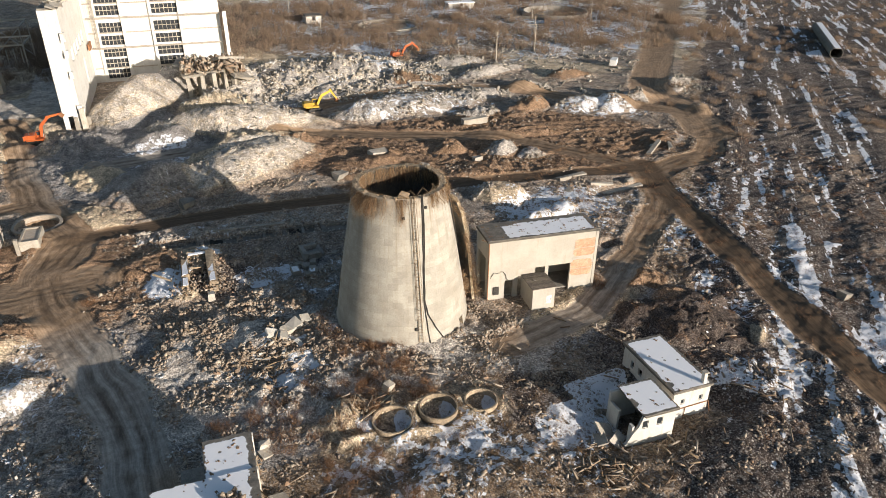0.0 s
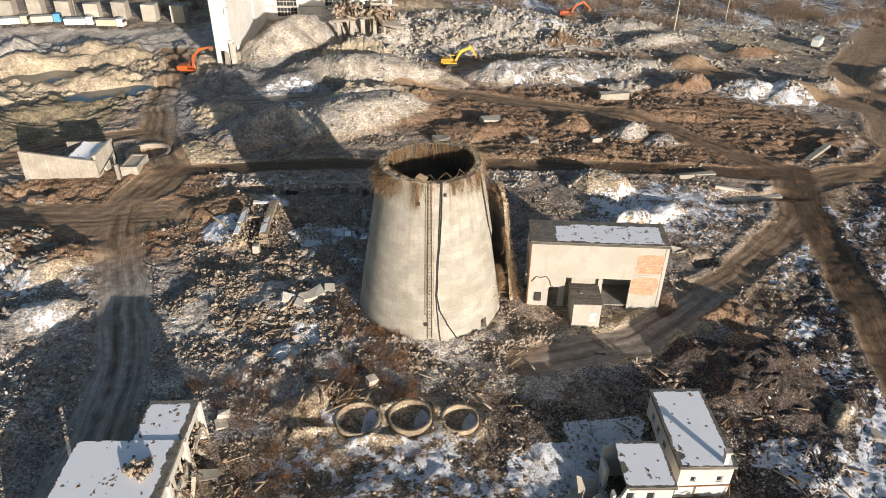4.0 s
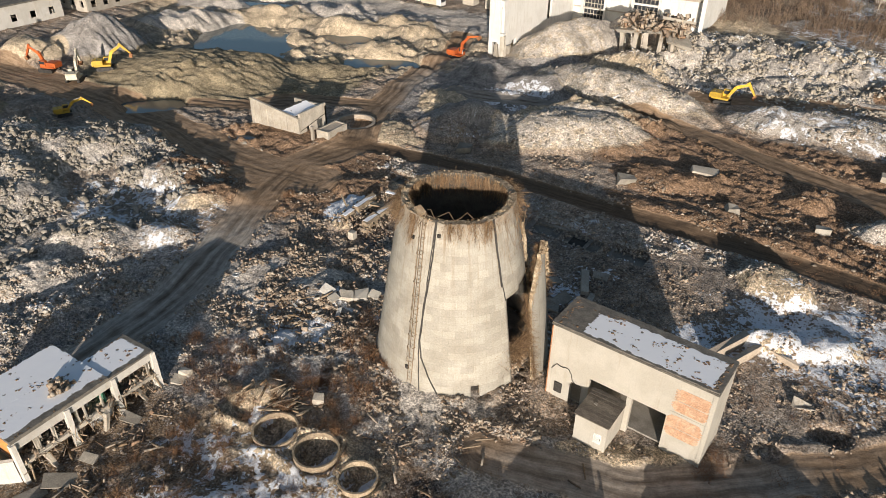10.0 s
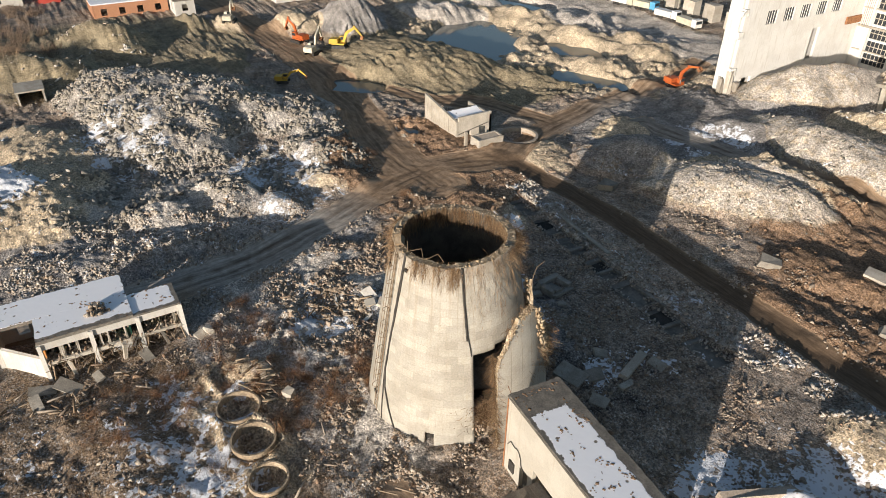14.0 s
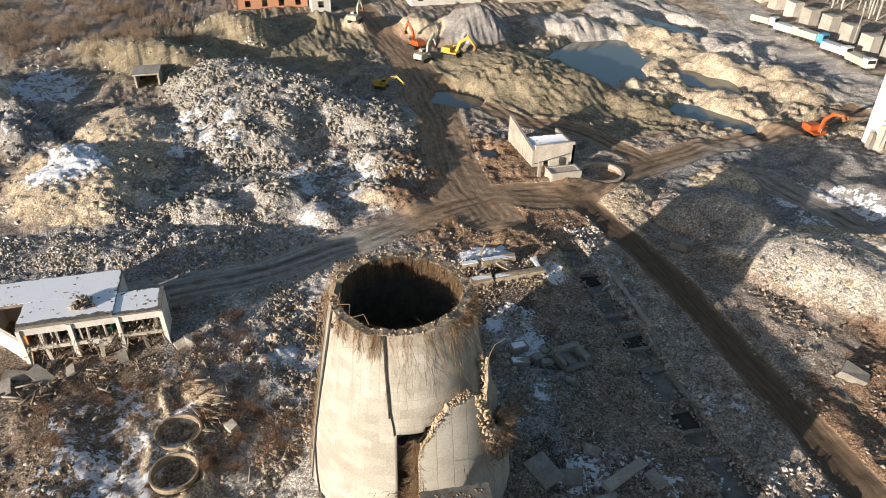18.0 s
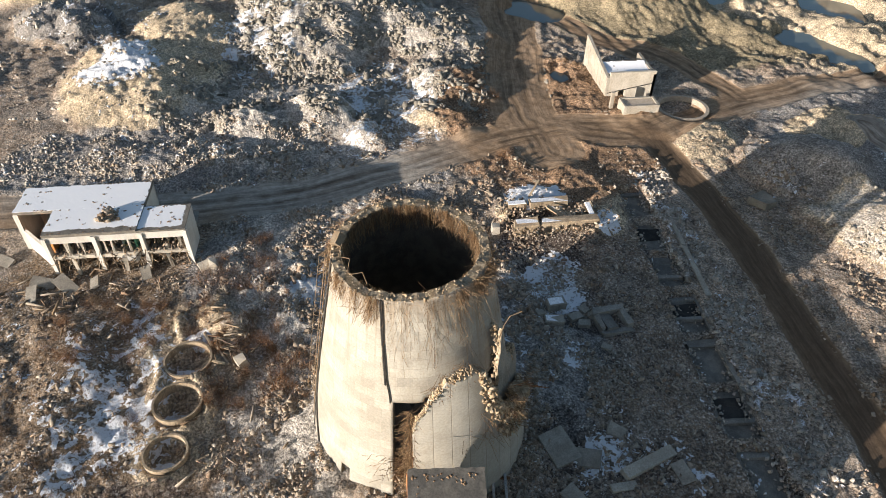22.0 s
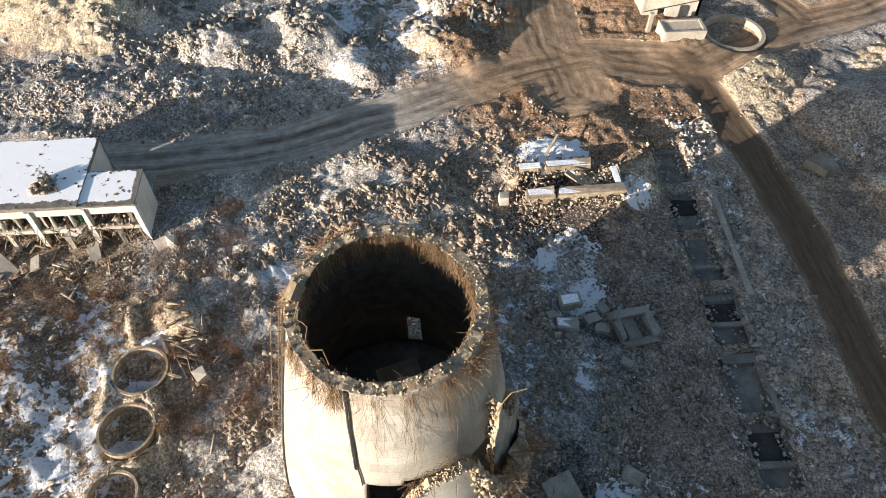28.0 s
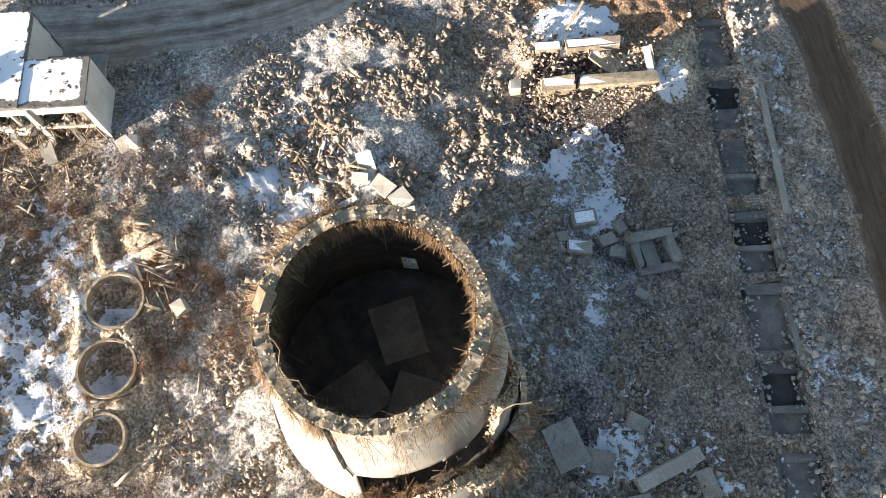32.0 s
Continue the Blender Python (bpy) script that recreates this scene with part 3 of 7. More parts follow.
# x, y, half length, half width, turn, height, kind of earth, sharpness of the top
MOUNDS = (
    (8, 133, 17, 8.5, 24, 4.6, "sand", 1.4), (10, 142.5, 16, 6, 22, 4.4, "ochre", 1.3), (-10, 129, 9, 8.5, 0, 5.6, "gravel", 1.1),
    (8, 159, 23, 8.5, -8, 6.2, "sand", 1.3), (-6, 155, 9, 6, 0, 3.6, "gravel", 1.1), (50, 163, 22, 6.5, 3, 3.4, "pale", 1.2), (38, 160, 8, 5, 20, 3.6, "pale", 1.1),
    (-12, 186, 20, 11, 68, 8.6, "sand", 1.1), (-17, 176, 10, 8, 40, 4.5, "sand", 1.2), (-2, 199, 11, 9, 0, 6.5, "sand", 1.1), (6, 177, 11, 9, 0, 5.2, "ochre", 1.0), (-24, 160, 9, 9, 0, 1.8, "gravel", 1.4),
    (-68, 66, 23, 19, 15, 5.4, "pale", 1.9), (-58, 82, 20, 10, 40, 3.8, "pale", 1.6), (-84, 58, 15, 13, 0, 4.8, "pale", 1.5), (-52, 62, 14, 9, 80, 3.2, "pale", 1.5),
    (-43, 38, 17, 13, 20, 4.2, "ochre", 1.5), (-28, 56, 4, 9, -30, 2.6, "pale", 1.1), (-31, 65, 6, 5, 20, 3.0, "pale", 1.2), (-25, 72, 6, 3, 60, 2.2, "pale", 1.2), (-27, 83, 7, 5, 40, 2.0, "ochre", 1.4), (-38, 85, 10, 6, 30, 2.6, "pale", 1.4),
    (-21, 47, 5, 16, -5, 1.2, "gravel", 1.3),
    (-76, 124, 24, 17, 20, 3.6, "olive", 1.5), (-55, 141, 15, 6, 30, 1.2, "olive", 1.8), (-108, 121, 13, 12, 0, 10.5, "gravel", 1.0), (-117, 108, 11, 7, 20, 5.0, "ochre", 1.3),
    (-96, 168, 18, 9, 20, 2.6, "ochre", 1.5), (-68, 170, 15, 8, 10, 2.8, "ochre", 1.3), (-84, 180, 15, 7, 0, 2.4, "ochre", 1.5), (-110, 150, 16, 9, 40, 3.0, "pale", 1.4), (-58, 178, 13, 7, 0, 3.4, "ochre", 1.4), (-122, 168, 14, 9, 0, 3.0, "pale", 1.5), (-51, 160, 9, 6, 30, 2.5, "ochre", 1.4),
    (59, 127, 5, 4.6, 0, 3.0, "pale", 1.0), (66, 123, 4, 3, 0, 1.4, "pale", 1.1), (50, 131, 4, 3, 0, 1.8, "mud", 1.2),
    (50.5, 94, 4.6, 2.8, 0, 2.1, "ochre", 1.6), (50, 105, 5, 3.2, -10, 2.3, "ochre", 1.4), (57, 95, 5, 2.5, 10, 1.3, "ochre", 1.5),
    (100, 148, 9, 6, 20, 3.8, "pale", 1.1), (92, 150, 7, 5, 0, 3.0, "pale", 1.1), (111, 152, 8, 5, 0, 3.0, "pale", 1.1), (80, 153, 8, 5, 10, 3.4, "mud", 1.3), (70, 168, 12, 5, 0, 2.0, "pale", 1.3), (84, 190, 14, 5, 20, 2.2, "pale", 1.3), (104, 178, 8, 5, 0, 2.4, "mud", 1.2), (78, 206, 12, 6, 0, 2.0, "pale", 1.4), (128, 160, 10, 5, 40, 2.2, "pale", 1.3), (60, 188, 8, 5, 0, 1.8, "mud", 1.3), (86, 171, 8, 5, 0, 2.6, "pale", 1.2), (65, 152, 6, 3, 0, 1.6, "pale", 1.2), (118, 138, 5, 4, 0, 1.8, "pale", 1.2), (97, 122, 7, 4.5, 30, 1.2, "gravel", 1.4),
    (55.5, 60, 8.5, 6.0, -20, 2.9, "mud", 1.3), (50.5, 62, 4.5, 3.0, 20, 1.6, "mud", 1.3), (59, 65, 4, 3, 0, 1.4, "mud", 1.2), (57, 70, 4, 2.5, 0, 1.1, "mud", 1.4), (62, 55, 3, 2.5, 0, 1.2, "ochre", 1.3), (63, 62, 2.2, 2.0, 0, 1.3, "ochre", 1.1),
    (26, 200, 24, 17, 0, 2.6, "pale", 2.2), (46, 204, 16, 13, 0, 3.0, "pale", 2.0), (10, 190, 9, 7, 20, 3.0, "pale", 1.7),
    (-6.5, 93, 4.5, 6.5, 0, 1.0, "ochre", 1.6), (-3, 98.5, 4, 2, 0, 1.0, "ochre", 1.5), (3, 74, 5, 5, 30, 1.3, "rubbly", 1.5), (-3, 75, 8, 8, 0, 0.8, "rubbly", 1.8),
    (-88, 8, 13, 10, 20, 4.5, "ochre", 1.5), (-66, 20, 14, 8, 40, 3.6, "gravel", 1.5), (-78, 18, 16, 3, 45, 3.4, "gravel", 1.2), (-104, 46, 18, 10, 60, 4.5, "olive", 1.4), (-124, 62, 16, 10, 30, 5.5, "olive", 1.5), (-132, 84, 10, 6, 20, 3.4, "olive", 1.2), (-128, 92, 5, 5, 0, 3.2, "ochre", 1.1), (-122, 95, 6, 4, 0, 2.6, "ochre", 1.1), (-112, 36, 18, 9, 50, 4.0, "olive", 1.5),
    (-62, 42, 15, 9, 30, 2.6, "ochre", 1.7), (-96, 84, 10, 6, 0, 1.4, "olive", 1.5),
    (-25, 113, 4, 7, 0, 0.5, "ochre", 2.0), (-36, 107, 9, 6, 20, 0.6, "ochre", 2.0), (-18, 118, 6, 5, 0, 1.3, "ochre", 1.3), (-20, 138, 5, 8, 20, 1.2, "ochre", 1.4), (-10, 99, 6, 4, 30, 0.8, "ochre", 1.4),
    (42, 118, 22, 4, 2, 0.7, "mud", 1.8), (30, 128, 12, 5, 20, 1.1, "mud", 1.6), (70, 138, 14, 6, 0, 1.1, "mud", 1.5),
    (8.8, 55.4, 3.4, 1.8, 25, 1.1, "ochre", 1.6), (10.4, 53.2, 2.0, 0.55, 8, 0.9, "ochre", 1.6), (10.2, 56.4, 2.2, 0.6, 22, 1.0, "ochre", 1.6), (7.6, 54.8, 0.6, 2.2, 0, 0.8, "ochre", 1.5), (27.2, 53.6, 0.6, 1.8, 0, 0.6, "ochre", 1.5), (17.1, 51.2, 4.5, 0.7, 0, 0.5, "ochre", 1.5), (17.1, 56.2, 5, 0.7, 0, 0.5, "ochre", 1.5), (16, 43, 14, 5, 0, 0.7, "grass", 1.5),
)
# x, y, radii, turn, depth
PITS = ((14.4, 54.0, 1.9, 1.9, 0, 0.8), (19.5, 54.0, 1.9, 1.9, 0, 0.8), (24.4, 53.8, 1.6, 1.6, 0, 0.8), (58.9, 82.7, 1.7, 1.2, 20, 2.2), (7, 91, 8, 4.5, 10, 0.7), (-88, 148, 18, 11, -35, 3.4), (-66, 163, 9, 5, 15, 3.2), (-115, 180, 14, 6, 20, 3.2), (-47, 151, 9, 3.4, 25, 3.0), (-69, 105, 7.5, 5, 10, 2.6),
        (-27.3, 118, 3.6, 3.4, 0, 1.3), (-40, 102.5, 3.2, 1.8, 20, 1.2), (42.5, 46, 9, 5, 0, 1.0), (60, 58, 4, 3.5, 0, 0.8), (76, 272, 14, 12, 0, 1.5), (152, 276, 16, 13, 0, 1.5), (53, 100.2, 4, 1.6, 0, 0.6), (54.5, 77.5, 1.6, 1.1, 0, 0.7), (73, 101.5, 7, 2.0, 0, 0.8), (-90, 27, 8, 5, 20, 1.5), (-74, 20.5, 14, 2.0, 45, 2.0))
# corners, half width, paleness, gauge of the wheel marks
ROADS = (
    (((-22, 110.2), (-14, 111.8), (2, 113.4), (30, 113.2), (50, 112.2), (68, 110), (82, 109)), 1.9, -0.95),
    (((-22, 110), (-24, 103), (-23.5, 95), (-19.5, 84), (-14.5, 71), (-11, 58), (-10.2, 46), (-11.5, 27), (-14, 0), (-20, -40)), 3.1, 0.1),
    (((-18, 96), (-30, 94.5), (-53, 97.5), (-77, 99.5), (-103, 99.5), (-150, 96), (-220, 86)), 4.6, 0.35),
    (((-24, 100), (-21, 106), (-22, 112), (-28.5, 127), (-34, 147), (-37.5, 170), (-44, 186)), 3.0, 0.1),
    (((66, 25), (68.5, 42), (71.5, 57), (75.5, 76), (79, 95), (84, 110)), 2.4, -1.0),
    (((32, 63), (40, 65), (47, 67.5), (55.5, 74.5), (66, 84), (76, 94), (81, 107)), 2.4, 0.5),
    (((84, 106), (92, 109), (100, 111), (110, 122)), 2.6, -0.3), (((110, 122), (115, 136), (120, 160), (143, 190), (224, 292), (330, 425)), 5.5, 0.6),
    (((82, 109), (72, 124), (60, 137), (40, 144), (22, 150), (-6, 146), (-20, 142)), 2.4, -0.2),
    (((115, 136), (95, 158), (75, 176), (50, 178), (24, 170)), 3.2, 0.35),
    (((-170, 224), (-110, 206), (-84, 197), (-60, 193), (-42, 190), (-34, 196), (-36, 240)), 6.5, 0.95),
    (((-52, 112), (-46, 122), (-30, 128)), 2.4, 0.15), (((-80, 103), (-62, 108), (-46, 118)), 2.2, 0.2),
)


def near_line(x, y, pts):
    """Distance to a line of corners, and the side to which it lies."""
    best, side, run, gone = np.full(np.shape(x), 1e9), np.zeros(np.shape(x)), np.zeros(np.shape(x)), 0.0
    for (ax, ay), (bx, by) in zip(pts, pts[1:]):
        dx, dy = bx - ax, by - ay
        k = np.clip(((x - ax) * dx + (y - ay) * dy) / (dx * dx + dy * dy), 0, 1)
        ex, ey = x - ax - k * dx, y - ay - k * dy
        d = np.hypot(ex, ey)
        s = np.sign(dx * ey - dy * ex) * d
        side = np.where(d < best, s, side)
        run = np.where(d < best, gone + k * math.hypot(dx, dy), run)
        gone += math.hypot(dx, dy)
        best = np.minimum(best, d)
    return best, side, run


def smooth_line(pts, cuts=5):
    """Corners rounded into a flowing line."""
    p = [pts[0], *pts, pts[-1]]
    out = []
    for i in range(1, len(p) - 2):
        for j in range(cuts):
            t = j / cuts
            out.append(tuple(0.5 * (2 * p[i][k] + (p[i + 1][k] - p[i - 1][k]) * t + (2 * p[i - 1][k] - 5 * p[i][k] + 4 * p[i + 1][k] - p[i + 2][k]) * t * t
                                    + (3 * p[i][k] - p[i - 1][k] - 3 * p[i + 1][k] + p[i + 2][k]) * t ** 3) for k in (0, 1)))
    return out + [pts[-1]]


ROADS = tuple((smooth_line(p), w, pale) for p, w, pale in ROADS)
TOWER = (21.7, 74.5)
WELLS = ((14.4, 54.0, 2.2), (19.5, 54.0, 2.15), (24.4, 53.8, 1.85))
FLAT = ((41.2, 74.8, 9.5, 4.2), (-3.5, 43, 6.0, 11.0), (45.5, 50.2, 3.0, 6.0), (39.5, 46, 3.5, 3.5), (-34, 111, 7.0, 5.0), (19.5, 53.7, 9.0, 3.6))


def land(x, y, full=True):
    """Height of the ground, and how much of each kind of earth lies there."""
    x, y = np.asarray(x, float), np.asarray(y, float)
    wx, wy = x + 2.2 * fbm(x, y, 9, 2, 11), y + 2.2 * fbm(x, y, 9, 2, 17)
    z = -0.65 + 0.35 * fbm(x, y, 30, 3, 3)
    k = {key: np.zeros(x.shape) for key in ("pale", "ochre", "gravel", "mud", "olive", "grass", "rubbly", "coal", "sand")}
    lift = np.zeros(x.shape)
    for cx, cy, rx, ry, ang, h, kind, top in MOUNDS:
        near = np.hypot(wx - cx, wy - cy) < 1.3 * max(rx, ry)
        if not near.any():
            continue
        c, s = math.cos(radians(ang)), math.sin(radians(ang))
        dx, dy = wx[near] - cx, wy[near] - cy
        r = np.hypot((dx * c + dy * s) / rx, (-dx * s + dy * c) / ry)
        t = np.clip(1.0 - r, 0, 1) * top
        bump = h * np.where(t > 0.75, 0.75 + (1 - np.exp(-(t - 0.75) * 2.2)) * 0.25, t)
        lift[near] = np.maximum(lift[near], bump) + 0.25 * np.minimum(lift[near], bump)
        k[kind][near] = np.maximum(k[kind][near], sstep(0.0, 0.3, t))
    z = z + lift
    for cx, cy, rx, ry, ang, d in PITS:
        z = z - d * blob(x if rx < 4 else wx, y if rx < 4 else wy, cx, cy, rx, ry, ang, 0.25 if rx < 4 else 0.4)
    k["ochre"] = np.maximum(k["ochre"], 0.8 * k["sand"])
    k["pale"] = np.maximum(k["pale"], 0.55 * k["sand"])
    # open zones
    k["mud"] = np.maximum(k["mud"], blob(wx, wy, 58, 132, 44, 21, -8, 0.2) * (1 - k["pale"]))
    k["mud"] = np.maximum(k["mud"], blob(wx, wy, -27, 97, 21, 16, 0, 0.3))
    k["mud"] = np.maximum(k["mud"], 0.42 * np.maximum(blob(wx, wy, 68, 55, 5, 24, 10, 0.3), blob(wx, wy, 52, 59, 11, 8, 0, 0.3)))
    k["gravel"] = np.maximum(k["gravel"], np.maximum(np.maximum(blob(wx, wy, 2, 60, 9, 9, 0, 0.3), blob(wx, wy, 9, 83, 9, 6, 0, 0.3)), blob(wx, wy, 14, 86, 13, 7, 0, 0.3)))
    k["gravel"] = np.maximum(k["gravel"], np.maximum(np.maximum(blob(wx, wy, -20, 45, 12, 20, 0, 0.3), blob(wx, wy, -14, 68, 9, 15, 10, 0.3)), blob(wx, wy, -12, 150, 20, 26, 0, 0.3)))
    k["gravel"] = np.maximum(k["gravel"], 0.75 * blob(wx, wy, 46, 67, 15, 6, 25, 0.3))
    k["ochre"] = np.maximum(k["ochre"], np.maximum(np.maximum(0.52 * blob(wx, wy, 16, 56, 15, 8, 0, 0.4), 0.62 * np.maximum(blob(wx, wy, 6, 61, 10, 8, 0, 0.4), blob(wx, wy, 21, 61.5, 13, 3.5, 0, 0.4))), blob(wx, wy, 47, 68, 10, 5, 20, 0.35)))
    k["ochre"] = np.maximum(k["ochre"], 0.8 * blob(wx, wy, -85, 165, 60, 34, 0, 0.3) * (1 - k["olive"]))
    k["pale"] = np.maximum(k["pale"], np.maximum(blob(wx, wy, 30, 196, 42, 24, 0, 0.25), 0.9 * blob(wx, wy, -95, 185, 70, 14, 8, 0.3)))
    k["pale"] = np.maximum(k["pale"], np.maximum(0.6 * blob(wx, wy, -30, 62, 16, 20, 0, 0.4), 0.85 * np.maximum(blob(wx, wy, 4, 68, 16, 13, 0, 0.35), blob(wx, wy, 27, 63, 13, 6, 0, 0.35))))
    k["olive"] = np.maximum(k["olive"], np.maximum(blob(wx, wy, -72, 128, 34, 25, 20, 0.2), 0.7 * blob(wx, wy, -118, 60, 34, 40, 0, 0.3)))
    k["rubbly"] = np.maximum(k["rubbly"], np.maximum(blob(wx, wy, *TOWER, 15, 15, 0, 0.2), blob(wx, wy, 3, 74, 13, 11, 0, 0.3)))
    k["coal"] = np.maximum(k["coal"], 0.62 * np.maximum(blob(wx, wy, 51, 57, 14, 9, 20, 0.4), blob(wx, wy, 32, 52, 6, 7, 0, 0.3)))
    k["coal"] = np.maximum(k["coal"], np.maximum(0.46 * blob(wx, wy, 20, 98, 25, 9, 0, 0.3), 0.5 * blob(wx, wy, 29, 89, 9, 8, 0, 0.3)))
    k["coal"] = np.maximum(k["coal"], 0.8 * blob(wx, wy, 1.5, 90.5, 6.5, 5, 0, 0.3))
    k["grass"] = np.maximum(k["grass"], np.maximum(blob(wx, wy, 16, 42, 22, 12, 0, 0.3), np.clip((0.777 * x - 0.63 * y + 4) / 8, 0, 1)))
    k["grass"] = np.maximum(k["grass"], sstep(205, 235, wy) * (wx > -30))
    # the tower stands in a heap of its own rubble
    rt = np.hypot(x - TOWER[0], y - TOWER[1])
    z = z + 0.25 * (1 - sstep(8.0, 14.0, rt + 1.2 * fbm(x, y, 5, 2, 23))) * (rt > 7.5) + 0.2 * (rt <= 7.5)
    # foundations dug along the old hall, row of shallow bays
    off = np.abs(y - 103.9 + 0.0384 * (x + 8))
    bay = (np.abs(x - 13) < 22) & (off < 1.6)
    z = z - 0.95 * bay * (np.abs(((x + 9) % 6.2) - 3.1) < 2.6)
    for cx, cy, r in WELLS:
        d = np.hypot(x - cx, y - cy)
        bank = np.exp(-((d - r - 0.35) / 0.75) ** 2) * (d > r - 0.3)
        z = z + 0.3 * bank * np.clip(0.7 + 1.2 * fbm(x, y, 3, 2, 27), 0, 1.3)
        k["ochre"] = np.maximum(k["ochre"], 1.15 * bank)
    rough = 0.4 + 0.25 * k["rubbly"] + 0.4 * k["pale"] * (1 - 0.85 * (x > -12) * (y < 100)) + 0.4 * k["mud"] + 0.3 * k["gravel"] + 0.2 * k["grass"] + 0.9 * k["ochre"] * (y > 130) + 0.35 * k["ochre"] + 0.7 * sstep(32, 50, -x) * (1 - k["pale"])
    rough = rough * (1 - 0.6 * k["sand"])
    rough = rough * np.where(bay, 0.25, 1.0)
    berm, road, rut, pale_road = np.zeros(x.shape), np.zeros(x.shape), np.zeros(x.shape), np.zeros(x.shape)
    lane, trail, nearest = np.zeros(x.shape), np.zeros(x.shape), np.full(x.shape, 1e9)
    for pts, w, pale in ROADS:
        lo, hi = np.min(pts, 0) - w - 8, np.max(pts, 0) + w + 8
        near = (x > lo[0]) & (x < hi[0]) & (y > lo[1]) & (y < hi[1])
        if not near.any():
            continue
        d, s, run = near_line(x[near] + 0.25 * (wx - x)[near], y[near] + 0.25 * (wy - y)[near], pts)
        closer = d < nearest[near]
        lane[near], trail[near] = np.where(closer, s, lane[near]), np.where(closer, run, trail[near])
        nearest[near] = np.minimum(nearest[near], d)
        inside = 1 - sstep(w - 0.8, w + 1.3, d)
        road[near] = np.maximum(road[near], inside)
        marks = np.exp(-((np.abs(s) - 0.95) / 0.33) ** 2) + 0.7 * np.exp(-((np.abs(s - 0.8) - 1.3) / 0.28) ** 2)
        worn = np.clip(0.75 + 0.9 * fbm(x[near], y[near], 6, 3, 61), 0.15, 1)
        rut[near] = np.maximum(rut[near], np.maximum(np.clip(marks, 0, 1) * worn * (1 - 0.75 * max(pale, 0)), -1.0 * min(pale, 0)) * inside)
        pale_road[near] = np.maximum(pale_road[near], max(pale, 0) * inside)
        berm[near] = np.maximum(berm[near], 0.25 * np.exp(-((d - w - 0.8) / 0.6) ** 2))
    z = z + berm * (1 - road)
    rough = np.where(road > 0, rough * (1 - 0.8 * road), rough)
    for cx, cy, hx, hy in FLAT:
        f = (1 - sstep(hx - 1, hx + 1.5, np.abs(x - cx))) * (1 - sstep(hy - 1, hy + 1.5, np.abs(y - cy)))
        rough = rough * (1 - 0.7 * f)
    site = blob(x, y, -88, 165, 62, 36, 0, 0.3)
    field = blob(x, y, 30, 200, 36, 20, 0, 0.3)
    z = z + site * (1.7 * np.abs(fbm(x, y, 15, 4, 47, 0.6)) - 1.0) + field * 1.7 * np.abs(fbm(x, y, 9, 4, 49, 0.6))
    k["ochre"] = np.maximum(k["ochre"], 0.8 * sstep(165, 190, y) * sstep(-0.15, 0.2, fbm(x, y, 24, 3, 48)))
    k["pale"] = np.maximum(k["pale"], 0.8 * sstep(185, 215, y) * (x > 20) * sstep(0.1, 0.35, fbm(x, y, 17, 3, 58)))
    z = z + 0.7 * sstep(205, 225, y) * (x > 0) * np.abs(fbm(x, y, 11, 3, 59))
    patchy = np.clip(0.75 + 0.9 * fbm(x, y, 16, 2, 53), 0.15, 1.7)
    detail = 0.5 * fbm(x, y, 6.5, 3, 5) + 0.95 * patchy * (np.abs(fbm(x, y, 3.4, 3, 9, 0.55)) - 0.2) + 0.55 * patchy * (0.35 - np.abs(fbm(x, y, 1.7, 2, 13))) + 0.34 * fbm(x, y, 0.85, 1, 19)
    z = z + np.clip(rough, 0.05, 1.7) * detail * 0.58 - 0.06 * rut + 0.018 * road * np.sin(lane * 5.2 + 2.5 * fbm(x, y, 5, 2, 63))
    furrow = np.clip(k["mud"] - road, 0, 1) * (x > 0)
    z = z + 0.13 * furrow * np.sin((y + 0.35 * x) * 1.9 + 5 * fbm(x, y, 9, 3, 31)) + 0.07 * k["olive"] * np.sin((y - 0.2 * x) * 2.6 + 4 * fbm(x, y, 14, 3, 37))
    n, s = ACROSS[0] * x + ACROSS[1] * y, ALONG[0] * x + ALONG[1] * y
    rails = sstep(2, 8, n) * sstep(60, 90, s + 30)
    z = z + rails * (0.18 * np.sin(n * 0.62 + 1.5 * fbm(x, y, 25, 2, 43)) + 0.25 * np.abs(fbm(x, y, 4, 3, 44)))
    if not full:
        return z
    snow = 0.10 + 0.3 * fbm(x, y, 22, 2, 41) + 0.4 * sstep(175, 215, y) * (x > 30) + 0.03 * sstep(30, 60, -x) * (y < 95) - 0.12 * k["pale"] * (x < -20)
